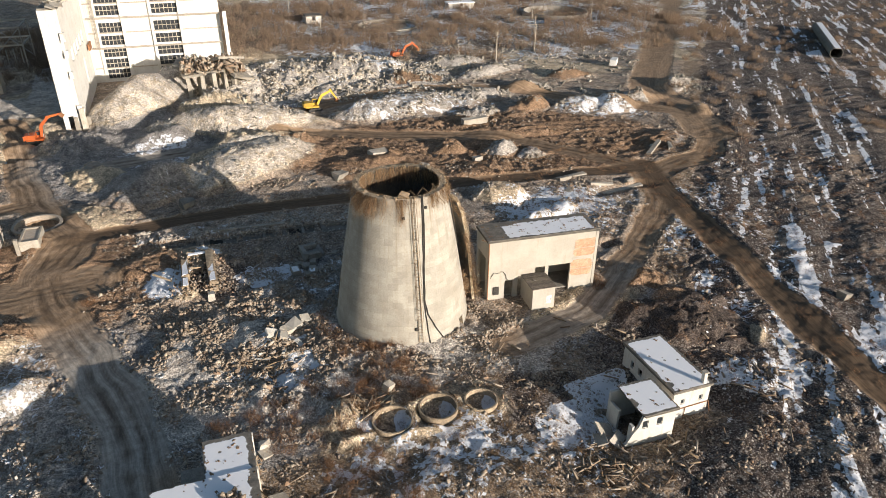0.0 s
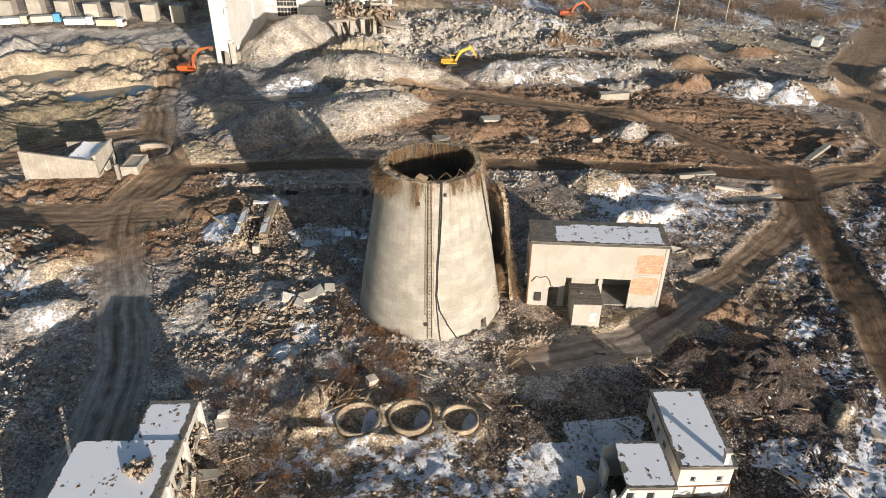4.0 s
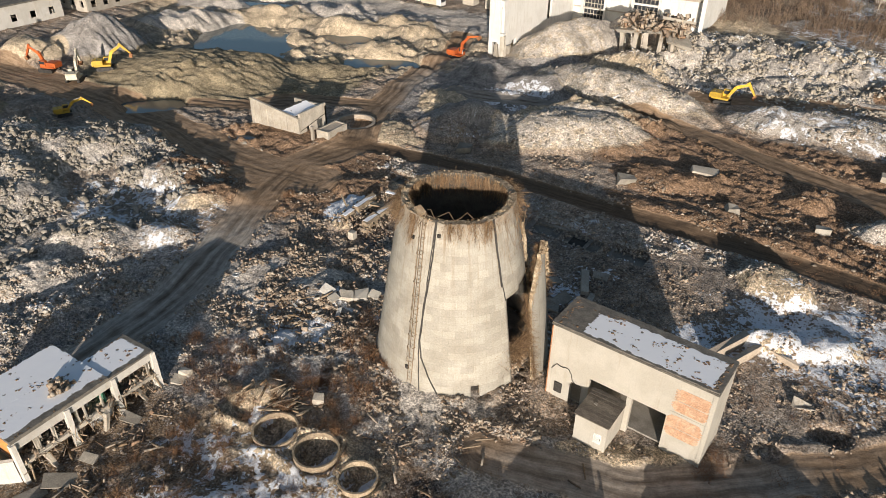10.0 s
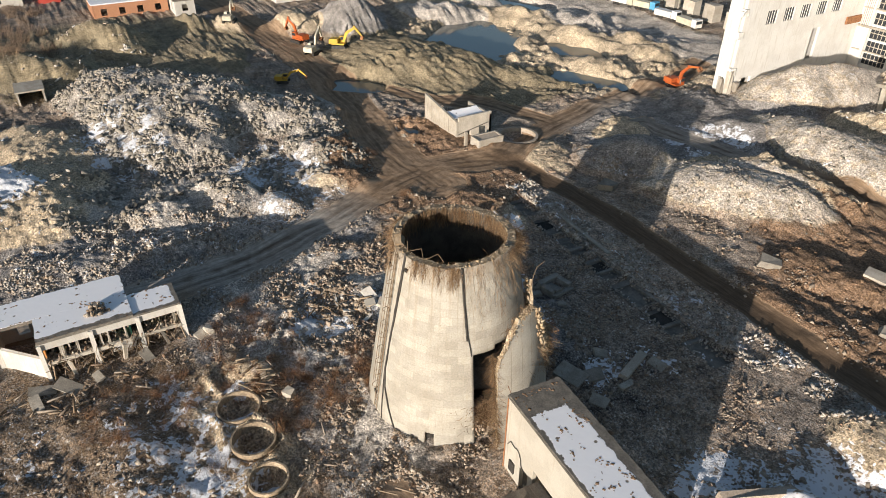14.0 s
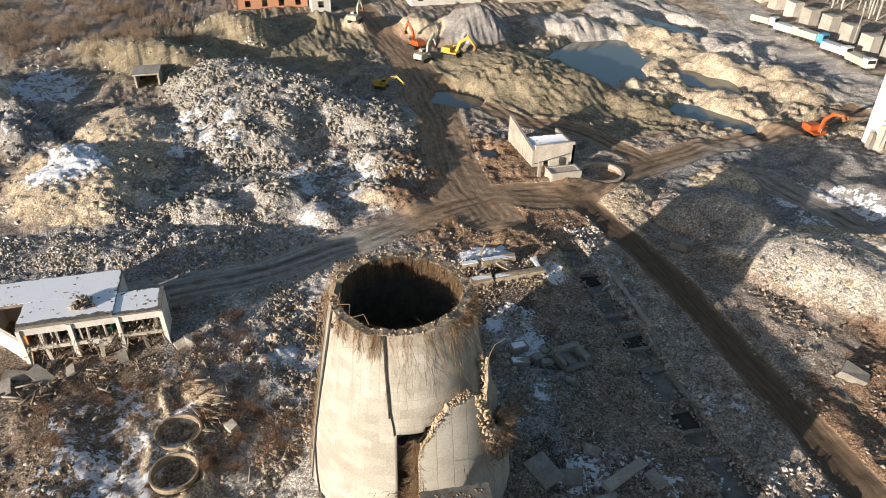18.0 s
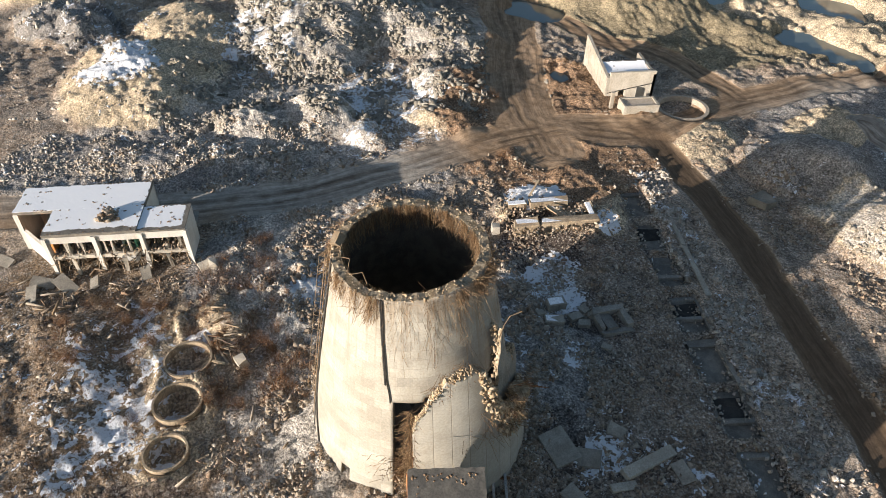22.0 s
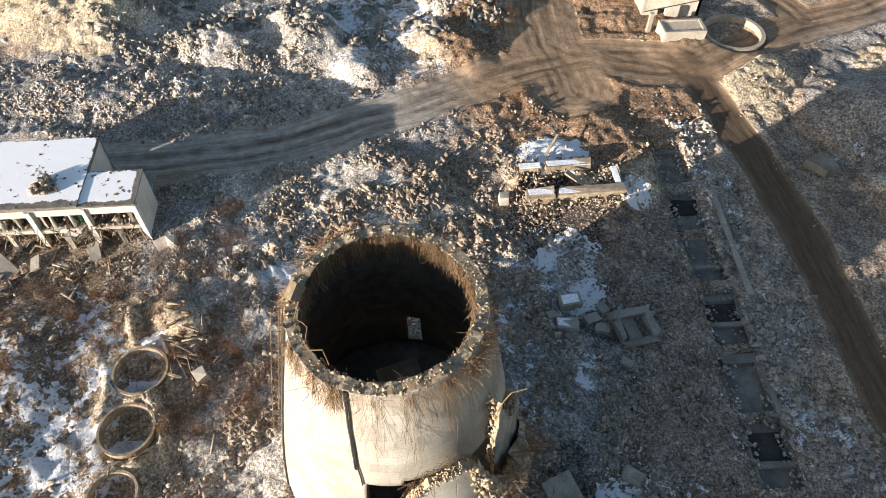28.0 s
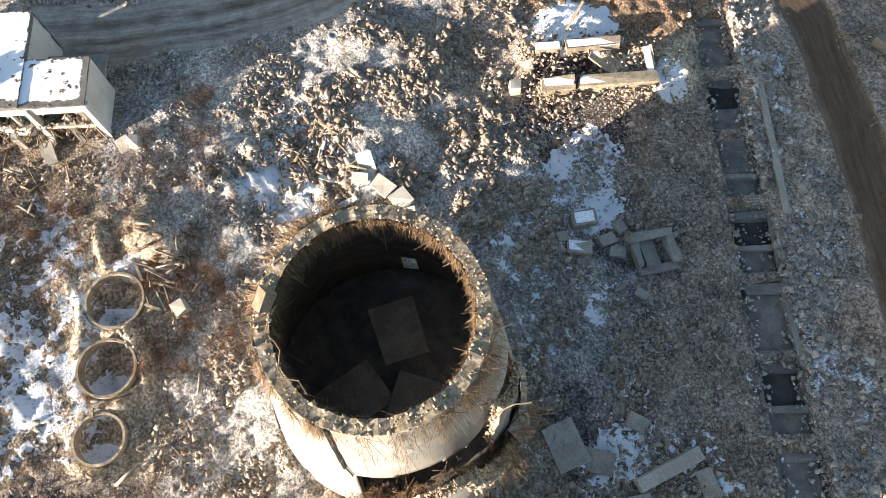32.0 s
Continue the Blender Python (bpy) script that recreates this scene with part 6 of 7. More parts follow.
# ---- gutted factory hall ----
fac = thing("factory", "tall white gutted factory with window bays and a torn side", "factory building", pose(0, 0, -0.8))
FY, FH = 212.0, 34.0
zrow = [1.2, 4.0, 7.0, 10.2, 13.6, 18.0, 21.2, 24.5, 27.8]
cols = ((-21.3, -15.6), (-7.4, -0.8))
bays = [(c0 + 24.8, z, c1 + 24.8, z + 2.5) for c0, c1 in cols for z in zrow]
part("facade", wall(35.0, FH, 0.6, bays, m=pose(-24.8, FY, 0)), "bright_plaster", fac, "white main front")
part("wing_wall", wall(41.0, FH - 8, 0.6, [(y, 13.5, y + 3.2, 16.3) for y in (7.0, 12.5, 18.0, 23.5, 29.0)] + [(24.0, 3.6, 26.6, 10.6), (3.5, 0.0, 6.5, 2.8)], m=pose(-24.6, 171.0, 0, 0, 0, 90)), "bright_plaster", fac, "white long side wall")
part("end_wall", wall(3.1, FH - 8, 0.6, [(1.0, 0, 2.2, 3.2)], m=pose(-28.3, 170.4, 0)), "bright_plaster", fac)
part("wing_wall", wall(41.0, FH - 8, 0.5, [(y, z, y + 3.0, z + 2.2) for y in (6.5, 16.5, 26.5) for z in (10.5, 18)], m=pose(-27.8, 171.0, 0, 0, 0, 90)), "bright_plaster", fac)
part("end_wall", wall(30.0, FH, 0.6, (), m=pose(10.2, FY + 0.6, 0, 0, 0, 90)), "bright_plaster", fac)
part("roof", boxed(-28.3, 171.2, FH - 8, -24.4, FY - 0.1, FH - 7.7), "roofing", fac)
part("floor", boxed(-24.5, FY + 0.7, 8.5, 9.5, FY + 26, 8.9), "concrete", fac)
part("floor", boxed(-24.5, FY + 0.7, 17.0, 9.5, FY + 26, 17.4), "concrete", fac)
part("back_wall", boxed(-24.5, FY + 26, 0, 9.5, FY + 26.5, FH), "pale_concrete", fac)
for c0, c1 in cols:
    for x in (c0 - 0.75, c1 + 0.1):
        part("pilaster", boxed(x, FY - 0.55, 0, x + 0.65, FY, FH), "bright_plaster", fac)
    for z in zrow:
        win = new("window")
        win.parent = fac
        part("pane", boxed(c0 + 0.05, FY + 0.3, z + 0.05, c1 - 0.05, FY + 0.34, z + 2.45), "glass", win)
        for i in range(1, 6):
            x = c0 + (c1 - c0) * i / 6
            part("bar", boxed(x - 0.07, FY + 0.2, z, x + 0.07, FY + 0.29, z + 2.5), "pale_concrete", win)
        part("transom", boxed(c0, FY + 0.16, z + 1.2, c1, FY + 0.195, z + 1.38), "pale_concrete", win)
for z in (9.4, 17.2):
    part("ledge", boxed(-24.0, FY - 1.1, z, 10.4, FY - 0.6, z + 0.45, wear=0.05), "pale_concrete", fac, "projecting floor ledge")
for y in (7.0, 12.5, 18.0, 23.5, 29.0):
    for z in (13.5,):
        win = new("window")
        win.parent = fac
        part("pane", boxed(-24.95, 171 + y + 0.05, z + 0.05, -24.9, 171 + y + 3.15, z + 2.75), "glass", win)
        for k in range(1, 4):
            part("bar", boxed(-24.89, 171 + y + k * 0.8 - 0.05, z, -24.8, 171 + y + k * 0.8 + 0.05, z + 2.8), "white_paint", win)
part("brick_infill", boxed(-24.3, 206.0, 10.2, -23.9, 211.4, 11.8), "rust", fac, "rusty balcony front")
for i in range(5):
    part("strut", rods([((-22.6 + 0.2 * i, 209.5 + 0.4 * i, 9.8), (-22.6 + 0.2 * i, 209.5 + 0.4 * i, 26))], 0.07, 5), "pale_concrete", fac)
for x, y, hgt in ((-24.2, 170.0, 5.0), (-25.6, 169.6, 3.2), (-23.6, 171.6, 2.4)):
    part("stub", boxed(x - 0.5, y - 0.4, 0, x + 0.5, y + 0.4, hgt, wear=0.25), "pale_concrete", fac)
random.seed(17)
for i in range(9):
    z = random.uniform(0.5, 22)
    part("stub", boxed(-24.9, 170.35 - random.uniform(0.1, 0.8), z, -24.1, 171.2, z + random.uniform(0.5, 1.3), wear=0.12), "bright_plaster", fac)
for z in (4.0, 13.4, 21.0):
    part("ledge", boxed(-24.2, FY - 0.45, z, 10.3, FY - 0.02, z + 0.25, wear=0.03), "pale_concrete", fac)
for i in range(9):
    part("broken_slab", boxed(-1.2, -0.8, -0.15, 1.2, 0.8, 0.15, m=pose(-25.5 + random.uniform(-1, 1), 171.4 + i * 2.2, FH - 7.4, random.uniform(-20, 20), random.uniform(-20, 20), random.uniform(0, 90)), wear=0.1), "concrete", fac)
part("buttress", boxed(10.9, FY - 2.6, 0, 11.8, FY - 1.8, 18, m=Matrix.Translation((0, 0, 0)), wear=0.2), "bright_plaster", fac)


# ---- machines ----
def excavator(paint, label, x, y, yaw, boom=(45, -60), swing=0.0, scale=0.86):
    """Tracked excavator, facing +x: boom raised by the first angle, stick turned down from it by the second."""
    ex = thing("excavator", label, "excavator", pose(x, y, height(x, y) + 0.02, 0, 0, yaw) @ Matrix.Scale(scale, 4), "excavators")
    for s in (-1, 1):
        tr = bmesh.new()
        prof = [(-2.0, 0.25), (-1.75, 0.0), (1.75, 0.0), (2.05, 0.25), (2.05, 0.65), (1.75, 0.9), (-1.75, 0.9), (-2.0, 0.65)]
        lo = [tr.verts.new((px, s * 1.55 - 0.3, pz)) for px, pz in prof]
        hi = [tr.verts.new((px, s * 1.55 + 0.3, pz)) for px, pz in prof]
        tr.faces.new(lo), tr.faces.new(hi[::-1])
        for i in range(8):
            tr.faces.new((lo[(i + 1) % 8], lo[i], hi[i], hi[(i + 1) % 8]))
        part("track", tr, "black_steel", ex)
    part("undercarriage", boxed(-1.1, -1.2, 0.4, 1.1, 1.2, 0.95), "black_steel", ex)
    up = new("upper_body")
    up.parent = ex
    up.matrix_basis = pose(0, 0, 1.0, 0, 0, swing)
    part("deck", boxed(-2.4, -1.4, 0.05, 1.5, 1.4, 0.45), paint, up)
    part("engine_hood", boxed(-2.6, -1.35, 0.45, -0.3, 1.35, 1.55, wear=0.04), paint, up)
    part("counterweight", boxed(-2.95, -1.3, 0.2, -2.6, 1.3, 1.4, wear=0.05), paint, up)
    part("cab", prism([(-0.2, 0.45), (1.45, 0.45), (1.45, 1.35), (-0.2, 1.35)], 0.45, 2.0), paint, up)
    part("cab_glass", boxed(-0.05, 0.42, 1.05, 1.49, 1.38, 1.85), "glass", up)
    part("exhaust", rods([((-1.6, -0.7, 1.5), (-1.6, -0.7, 2.1))], 0.07, 6), "black_steel", up)
    b0 = Vector((1.1, -0.2, 0.7))
    a1 = radians(boom[0])
    k = b0 + Vector((math.cos(a1 + 0.35), 0, math.sin(a1 + 0.35))) * 2.9
    e1 = k + Vector((math.cos(a1 - 0.3), 0, math.sin(a1 - 0.3))) * 2.9
    a2 = a1 + radians(boom[1])
    e2 = e1 + Vector((math.cos(a2), 0, math.sin(a2))) * 2.9

    def beam(a, b, w, h0, h1):
        d = b - a
        m = Matrix.Translation(a) @ d.to_track_quat("X", "Z").to_matrix().to_4x4()
        bm = bmesh.new()
        v = box(bm, 0, -w / 2, -h0 / 2, d.length, w / 2, h0 / 2)
        for q in (1, 2, 5, 6):
            v[q].co.z *= h1 / h0
        bm.transform(m)
        return bm
    part("boom", beam(b0, k, 0.5, 0.55, 0.8), paint, up)
    part("boom", beam(k, e1, 0.46, 0.8, 0.5), paint, up)
    part("stick", beam(e1 - (e2 - e1) * 0.2, e2, 0.38, 0.65, 0.35), paint, up)
    part("cylinder", rods([(b0 + Vector((0.4, 0, -0.2)), k), (k + Vector((0, 0, 0.45)), e1 + Vector((0, 0, 0.4)))], 0.09, 6), "galvanised", up)
    bk = bmesh.new()
    d = Vector((math.cos(a2 - 1.0), 0, math.sin(a2 - 1.0)))
    m = Matrix.Translation(e2) @ d.to_track_quat("X", "Z").to_matrix().to_4x4()
    for q in ((0, -0.55, -0.5, 1.0, 0.55, -0.4), (0.9, -0.55, -0.4, 1.0, 0.55, 0.3), (0, -0.55, -0.4, 0.9, -0.47, 0.25), (0, 0.47, -0.4, 0.9, 0.55, 0.25)):
        box(bk, *q, m=m)
    part("bucket", bk, "rust", up)
    return ex


random.seed(21)
excavator("orange_paint", "orange tracked excavator with its arm raised on the haul road", -33.2, 164.5, -20, (62, -50), 20)
excavator("yellow_paint", "yellow tracked excavator digging among pale rubble", 27.5, 169.0, 10, (40, -95), -10)
excavator("orange_paint", "orange tracked excavator working at the rubble field", 63.5, 215.0, 5, (38, -80), 0)
excavator("yellow_paint", "yellow tracked excavator reaching over the spoil mound", -91.5, 110.5, 48, (48, -95), 0)
excavator("orange_paint", "orange tracked excavator with its arm folded by the haul road", -102.5, 104.0, 200, (50, -110), 0)
excavator("cream_paint", "cream tracked excavator parked beside the haul road", -92.3, 103.6, 120, (55, -125), 10)
excavator("yellow_paint", "small yellow excavator on the dark flat", -75.8, 90.4, 60, (30, -70), 0, 0.62)
excavator("cream_paint", "grey-cream excavator standing far along the haul road", -122, 92, 150, (50, -120), 0)


def truck(x, y, yaw, cab, bed, label):
    tr = thing("truck", label, "truck", pose(x, y, height(x, y), 0, 0, yaw), "parked trucks")
    part("chassis", boxed(-3.6, -0.6, 0.55, 3.6, 0.6, 0.85), "black_steel", tr)
    part("cab", prism([(2.0, -1.2), (3.7, -1.2), (3.7, 1.2), (2.0, 1.2)], 0.8, 2.9), cab, tr)
    part("windscreen", boxed(3.7, -1.0, 1.8, 3.73, 1.0, 2.6), "glass", tr)
    part("load_bed", boxed(-3.8, -1.25, 0.9, 1.8, 1.25, 2.5), bed, tr)
    for px in (-2.6, -1.4, 2.7):
        for s in (-1, 1):
            w = bmesh.new()
            rod(w, (px, s * 0.85, 0.5), (px, s * 1.2, 0.5), 0.5, 0.5, 12)
            part("wheel", w, "black_steel", tr)


for x, y, yaw, c, b, lab in ((-102, 203.6, 20, "white_paint", "cream_paint", "white lorry with a pale body parked by the road"), (-92.5, 204, 12, "cream_paint", "white_paint", "pale lorry parked by the blocks"), (-83.5, 204.2, 12, "blue_paint", "cream_paint", "lorry with a blue cab and pale bed"), (-74.5, 204, 8, "white_paint", "white_paint", "white box lorry parked by the road"), (-65.5, 203, -5, "white_paint", "cream_paint", "white lorry with a low pale bed")):
    truck(x, y, yaw, c, b, lab)

# ---- far side: block row, steel frames, sheds ----
proto = None
for i in range(13):
    x, y = -152 + 8.6 * i, 224 - 1.15 * i + random.uniform(-0.4, 0.4)
    if proto is None:
        proto = tagged(part("footing_block", boxed(-1.9, -1.6, 0, 1.9, 1.6, 4.6, wear=0.12), "pale_concrete"), "tall weathered concrete footing block", "block", "footing blocks")
        proto.matrix_world = pose(x, y, height(x, y) - 0.1, 0, 0, 6)
    else:
        copy_thing(proto, pose(x, y, height(x, y) - 0.1, 0, 0, random.uniform(-8, 14)))
for i in range(7):
    x = -140 + 14 * i
    y = 238 + random.uniform(-2, 2)
    fr = thing("yard_gantry", "grey open steel gantry of a derelict yard", "gantry", pose(x, y, height(x, y)), "gantries")
    for dx in (0, 11):
        for dy in (0, 14):
            part("post", boxed(dx - 0.17, dy - 0.17, 0, dx + 0.17, dy + 0.17, 11), "pale_concrete", fr)
    for dz in (6, 11):
        part("beam", boxed(-0.2, -0.2, dz, 11.2, 0.2, dz + 0.45), "pale_concrete", fr)
        part("beam", boxed(-0.2, 13.8, dz, 11.2, 14.2, dz + 0.45), "pale_concrete", fr)
        for dx in (0, 11):
            part("beam", boxed(dx - 0.2, 0.25, dz + 0.02, dx + 0.2, 13.75, dz + 0.4), "pale_concrete", fr)
    part("brace", rods([((0, 0, 0.3), (11, 0, 11))], 0.1, 5), "galvanised", fr)
    part("brace", rods([((0, 14, 11), (11, 14, 0.3))], 0.1, 5), "galvanised", fr)
    for k in range(5):
        part("insulator_post", boxed(1 + 2 * k, 5, 0, 1.3 + 2 * k, 5.3, random.uniform(2.5, 5)), "pale_concrete", fr)


def block(name, label, x0, y0, x1, y1, h, material, rows, cols, rz=0.0, roof="roofing", group="far sheds"):
    """A plain far building with a row of window openings on each long side."""
    b = thing(name, label, "building", pose(x0, y0, height(x0, y0) - 0.4, 0, 0, rz), group)
    w, d = x1 - x0, y1 - y0

    def holes(length):
        out = []
        n = max(1, int(length / 4.5 * cols))
        for r in range(rows):
            for i in range(n):
                c = (i + 0.5) * length / n
                out.append((c - 0.8, 1.4 + r * 3.4, c + 0.8, 3.2 + r * 3.4))
        return out
    part("wall", wall(w, h, 0.4, holes(w)), material, b)
    part("wall", wall(w, h, 0.4, holes(w), m=pose(0, d - 0.4, 0)), material, b)
    part("wall", wall(d - 0.8, h, 0.4, holes(d - 0.8), m=pose(0.4, 0.4, 0, 0, 0, 90)), material, b)
    part("wall", wall(d - 0.8, h, 0.4, holes(d - 0.8), m=pose(w, 0.4, 0, 0, 0, 90)), material, b)
    part("roof", boxed(-0.3, -0.3, h, w + 0.3, d + 0.3, h + 0.35), roof, b)
    # near-black floor paints in the dark seen through the openings
    part("inner_floor", boxed(0.5, 0.5, 0.1, w - 0.5, d - 0.5, 0.3), "black_void", b)
    return b


block("brick_house", "low brick house with white end and snowy roof", -164, 62, -150, 82, 4.4, "brick", 1, 1, roof="snow_pack")
block("shed_block", "white rendered shed beside the brick house", -151, 82.5, -143, 88, 4.2, "white_plaster", 1, 0.5)
block("brick_shed", "small brick shed with a pale wall at the site's edge", -158, 112, -144, 134, 5.5, "white_plaster", 1, 1)
block("ruined_hall", "gutted pale hall with broken windows", -160, 140, -142, 168, 7.5, "pale_concrete", 2, 1.2)
block("ruined_hall", "long gutted concrete hall far beyond the pond", -205, 150, -170, 190, 11, "pale_concrete", 3, 1.2)
block("shed_block", "long low pale sheds far behind the spoil heaps", -190, 10, -176, 46, 3.6, "white_plaster", 1, 0.4, roof="snow_pack")
block("red_shed", "red sheet-metal shed far behind the heaps", -186, 50, -176, 56, 3.4, "red_paint", 1, 0.2)
bunker = thing("bunker", "small concrete box shelter with an open dark front", "shelter", pose(-94, 40, height(-91, 42) - 0.5))
# back wall and floor carry the inside shade as near-black colour
for name, q in (("back_wall", (0, 0, 0, 0.35, 5, 3.2)), ("side_wall", (0.35, 0, 0, 6, 0.35, 3.2)), ("side_wall", (0.35, 4.65, 0, 6, 5, 3.2)), ("roof_slab", (-0.15, -0.15, 3.2, 6.3, 5.15, 3.5)), ("floor", (0.35, 0.35, 0, 6.0, 4.65, 0.2))):
    part(name, boxed(*q, wear=0.04), "black_void" if name in ("floor", "back_wall") else "pale_concrete", bunker)
block("far_shed", "small white shed by the round pond", 46, 283, 52, 288, 3.0, "white_plaster", 1, 0.6)
block("far_shed", "low white shed behind the ponds", 112, 300, 124, 305, 2.6, "white_plaster", 1, 0.4, roof="snow_pack")

for x, y, h in ((92, 203, 9), (109, 210, 9), (42, 300, 11), (154, 250, 10), (47.6, 262, 6), (120, 232, 8), (134, 262, 9), (64, 262, 7), (-80, 214, 10), (-118, 222, 10)):
    pl = thing("utility_pole", "thin grey utility pole with one crossarm", "pole", pose(x, y, height(x, y) - 0.1), "utility poles")
    bm = bmesh.new()
    rod(bm, (0, 0, 0), (0.1, 0.05, h), 0.16, 0.1, 8)
    part("pole", bm, "pale_concrete", pl)
    part("crossarm", boxed(-0.7, -0.05, h - 0.8, 0.7, 0.05, h - 0.68), "grey_timber", pl)

# conveyor gallery lying along the tracks
gal = thing("conveyor_gallery", "long dark eight-sided conveyor gallery with snow along its top", "gallery", pose(200.5, 172.5, -0.6, 0, 0, math.degrees(math.atan2(0.777, 0.63))) @ Matrix.Scale(0.62, 4))
bm = bmesh.new()
prof = [(-2.0, 0), (2.0, 0), (3.1, 1.4), (3.1, 3.4), (2.0, 4.9), (-2.0, 4.9), (-3.1, 3.4), (-3.1, 1.4)]
outer = [[bm.verts.new((x, p, z)) for p, z in prof] for x in (0, 82)]
inner = [[bm.verts.new((x, p * 0.92, 0.2 + z * 0.92)) for p, z in prof] for x in (0, 82)]
for i in range(8):
    j = (i + 1) % 8
    bm.faces.new((outer[0][i], outer[0][j], outer[1][j], outer[1][i])), bm.faces.new((inner[0][j], inner[0][i], inner[1][i], inner[1][j]))
    for e in (0, 1):
        bm.faces.new((outer[e][i], outer[e][j], inner[e][j], inner[e][i]))
part("tube", bm, "roofing", gal)
part("snow_strip", boxed(0.3, -1.8, 4.9, 81, 1.2, 5.0, wear=0.1), "snow_pack", gal)

# ---- broken concrete ----
def slab(name, label, x, y, l, w, t, rx=0, ry=0, rz=0, material="pale_concrete", lift=0.0, group="broken slabs", wear=0.06, cat="slab"):
    ob = part(name, boxed(-l / 2, -w / 2, -t / 2, l / 2, w / 2, t / 2, wear=wear), material)
    ob.matrix_world = pose(x, y, height(x, y) + t / 2 + lift, rx, ry, rz)
    return tagged(ob, label, cat, group)


random.seed(31)
# foundation ruin between tower and crossing
ruin = thing("foundation_ruin", "broken concrete foundation with snow on its beams", "ruin", pose(-3.5, 92.5, 0.1))
for q in ((1.6, -4.6, -0.8, 2.5, -1.9, 0.9), (1.6, -1.6, -0.8, 2.4, 5.0, 0.75), (-1.9, -4.9, -0.8, -1.1, -2.6, 0.9), (-1.9, -2.2, -0.8, -1.0, 2.4, 1.05), (-1.0, 4.2, -0.8, 1.6, 5.0, 0.7)):
    b = part("beam", boxed(*q, wear=0.22), "earthy_concrete", ruin)
    part("snow_cap", boxed(q[0] + 0.06, q[1] + 0.1, q[5] - 0.02, q[3] - 0.08, q[4] - 0.15, q[5] + 0.07, wear=0.04), "snow_pack", b)
part("leaning_slab", boxed(-1.3, -0.3, -0.1, 1.3, 0.3, 0.1, m=pose(0.3, 0.6, 0.5, 0, 25, 60)), "timber", ruin, "tilted rusty plate")
part("block", boxed(1.1, -7.2, -0.9, 2.0, -6.3, 0.2, wear=0.05), "pale_concrete", ruin)
rng = np.random.default_rng(55)
cnt = 1100
q = rng.integers(0, 5, cnt)
ends = np.array([(2.0, -4.6, 2.0, -1.9), (2.0, -1.6, 2.0, 5.0), (-1.5, -4.9, -1.5, -2.6), (-1.5, -2.2, -1.5, 2.4), (-1.0, 4.6, 1.6, 4.6)])[q]
t = rng.uniform(-0.05, 1.05, (cnt, 1))
xy = ends[:, :2] * (1 - t) + ends[:, 2:] * t + rng.normal(0, 0.95, (cnt, 2))
bulk("beam_rubble", np.column_stack([xy, rng.uniform(-0.6, 0.55, cnt)]), turned(rng, cnt), rng.uniform(0.12, 0.6, (cnt, 3)), "rubble", 0.35, 55, ruin, "tan rubble heaped along the beams", kind="stuff", form="stone")
part("plank", boxed(-1.5, -0.12, 0, 1.5, 0.12, 0.18, m=pose(-4.6, -1.0, 0.5, 0, 12, -35)), "timber", ruin, "weathered beam end")
# slabs at the breach end of the pump house and bays
for x, y, l, w, t, rz in ((10.1, 90.0, 1.2, 1.9, 0.9, 5), (12.5, 89.2, 1.1, 1.9, 0.8, -8), (11.6, 88.0, 0.8, 0.8, 0.6, 10), (11.9, 91.6, 0.9, 1.3, 0.7, 20), (13.0, 92.2, 0.8, 1.1, 0.6, -14), (10.8, 92.8, 1.0, 0.8, 0.5, 30), (16.6, 93.4, 0.9, 0.7, 0.5, 50)):
    b = slab("foundation_block", "grey square foundation block in shaded gravel", x, y, l, w, t, 0, 0, rz, "concrete", -0.2, "foundation blocks", cat="block")
    if l > 1:
        part("snow_cap", boxed(-l / 2 + 0.1, -w / 2 + 0.15, t / 2 - 0.03, l / 2 - 0.2, w / 2 - 0.25, t / 2 + 0.05, wear=0.06), "snow_pack", b, "thin snow on top")
pit_box = thing("basement_box", "broken grey concrete box with a dark square hole", "foundation", pose(13.4, 94.9, height(13.4, 94.9) - 0.2, 0, 0, 8))
for q in ((-1.7, -1.6, 0, -1.1, 1.7, 1.25), (1.0, -1.6, 0, 1.6, 1.7, 0.8), (-1.08, -1.6, 0, 0.98, -1.0, 1.1), (-1.08, 1.1, 0, 0.98, 1.7, 1.2), (-1.08, -0.98, 0, 0.98, 0.3, 0.9)):
    part("box_wall", boxed(*q, wear=0.2), "roof_concrete", pit_box)
# shade at the bottom of the hole put in as colour
part("pit_floor", boxed(-1.08, 0.32, 0, 0.98, 1.08, 0.1), "black_void", pit_box, "dark bottom of the hole")
for x, y, l, w, rx, ry, rz in ((29.3, 93.1, 5.2, 0.9, 4, 3, 112), (27.2, 86.1, 3.2, 2.3, 3, 5, 20), (28.4, 88.2, 2.2, 1.6, 6, -8, 70), (31.2, 90.4, 2.4, 0.7, 10, 10, 100), (31.7, 86.2, 1.8, 1.3, 14, 3, 30), (30.4, 95.6, 1.9, 1.2, 12, 6, 15), (26.0, 91.4, 1.6, 1.1, 8, 12, 60)):
    slab("fallen_beam" if l > 5 else "broken_slab", "long tan concrete beam fallen in shaded rubble" if l > 5 else "grey broken slab lying in shaded rubble behind the tower", x, y, l, w, 0.5 if l > 5 else 0.28, rx, ry, rz, "pale_concrete" if l > 5 else "concrete", 0.1 if l > 5 else 0)
rack = thing("steel_rack", "low rusty steel rack beside the pump house", "rack", pose(31.7, 78.8, height(31.7, 78.8), 0, 0, 84))
for i in range(3):
    part("crossbar", boxed(-0.1 + i * 1.0, 0, 0.55, 0.1 + i * 1.0, 2.5, 0.75), "galvanised", rack)
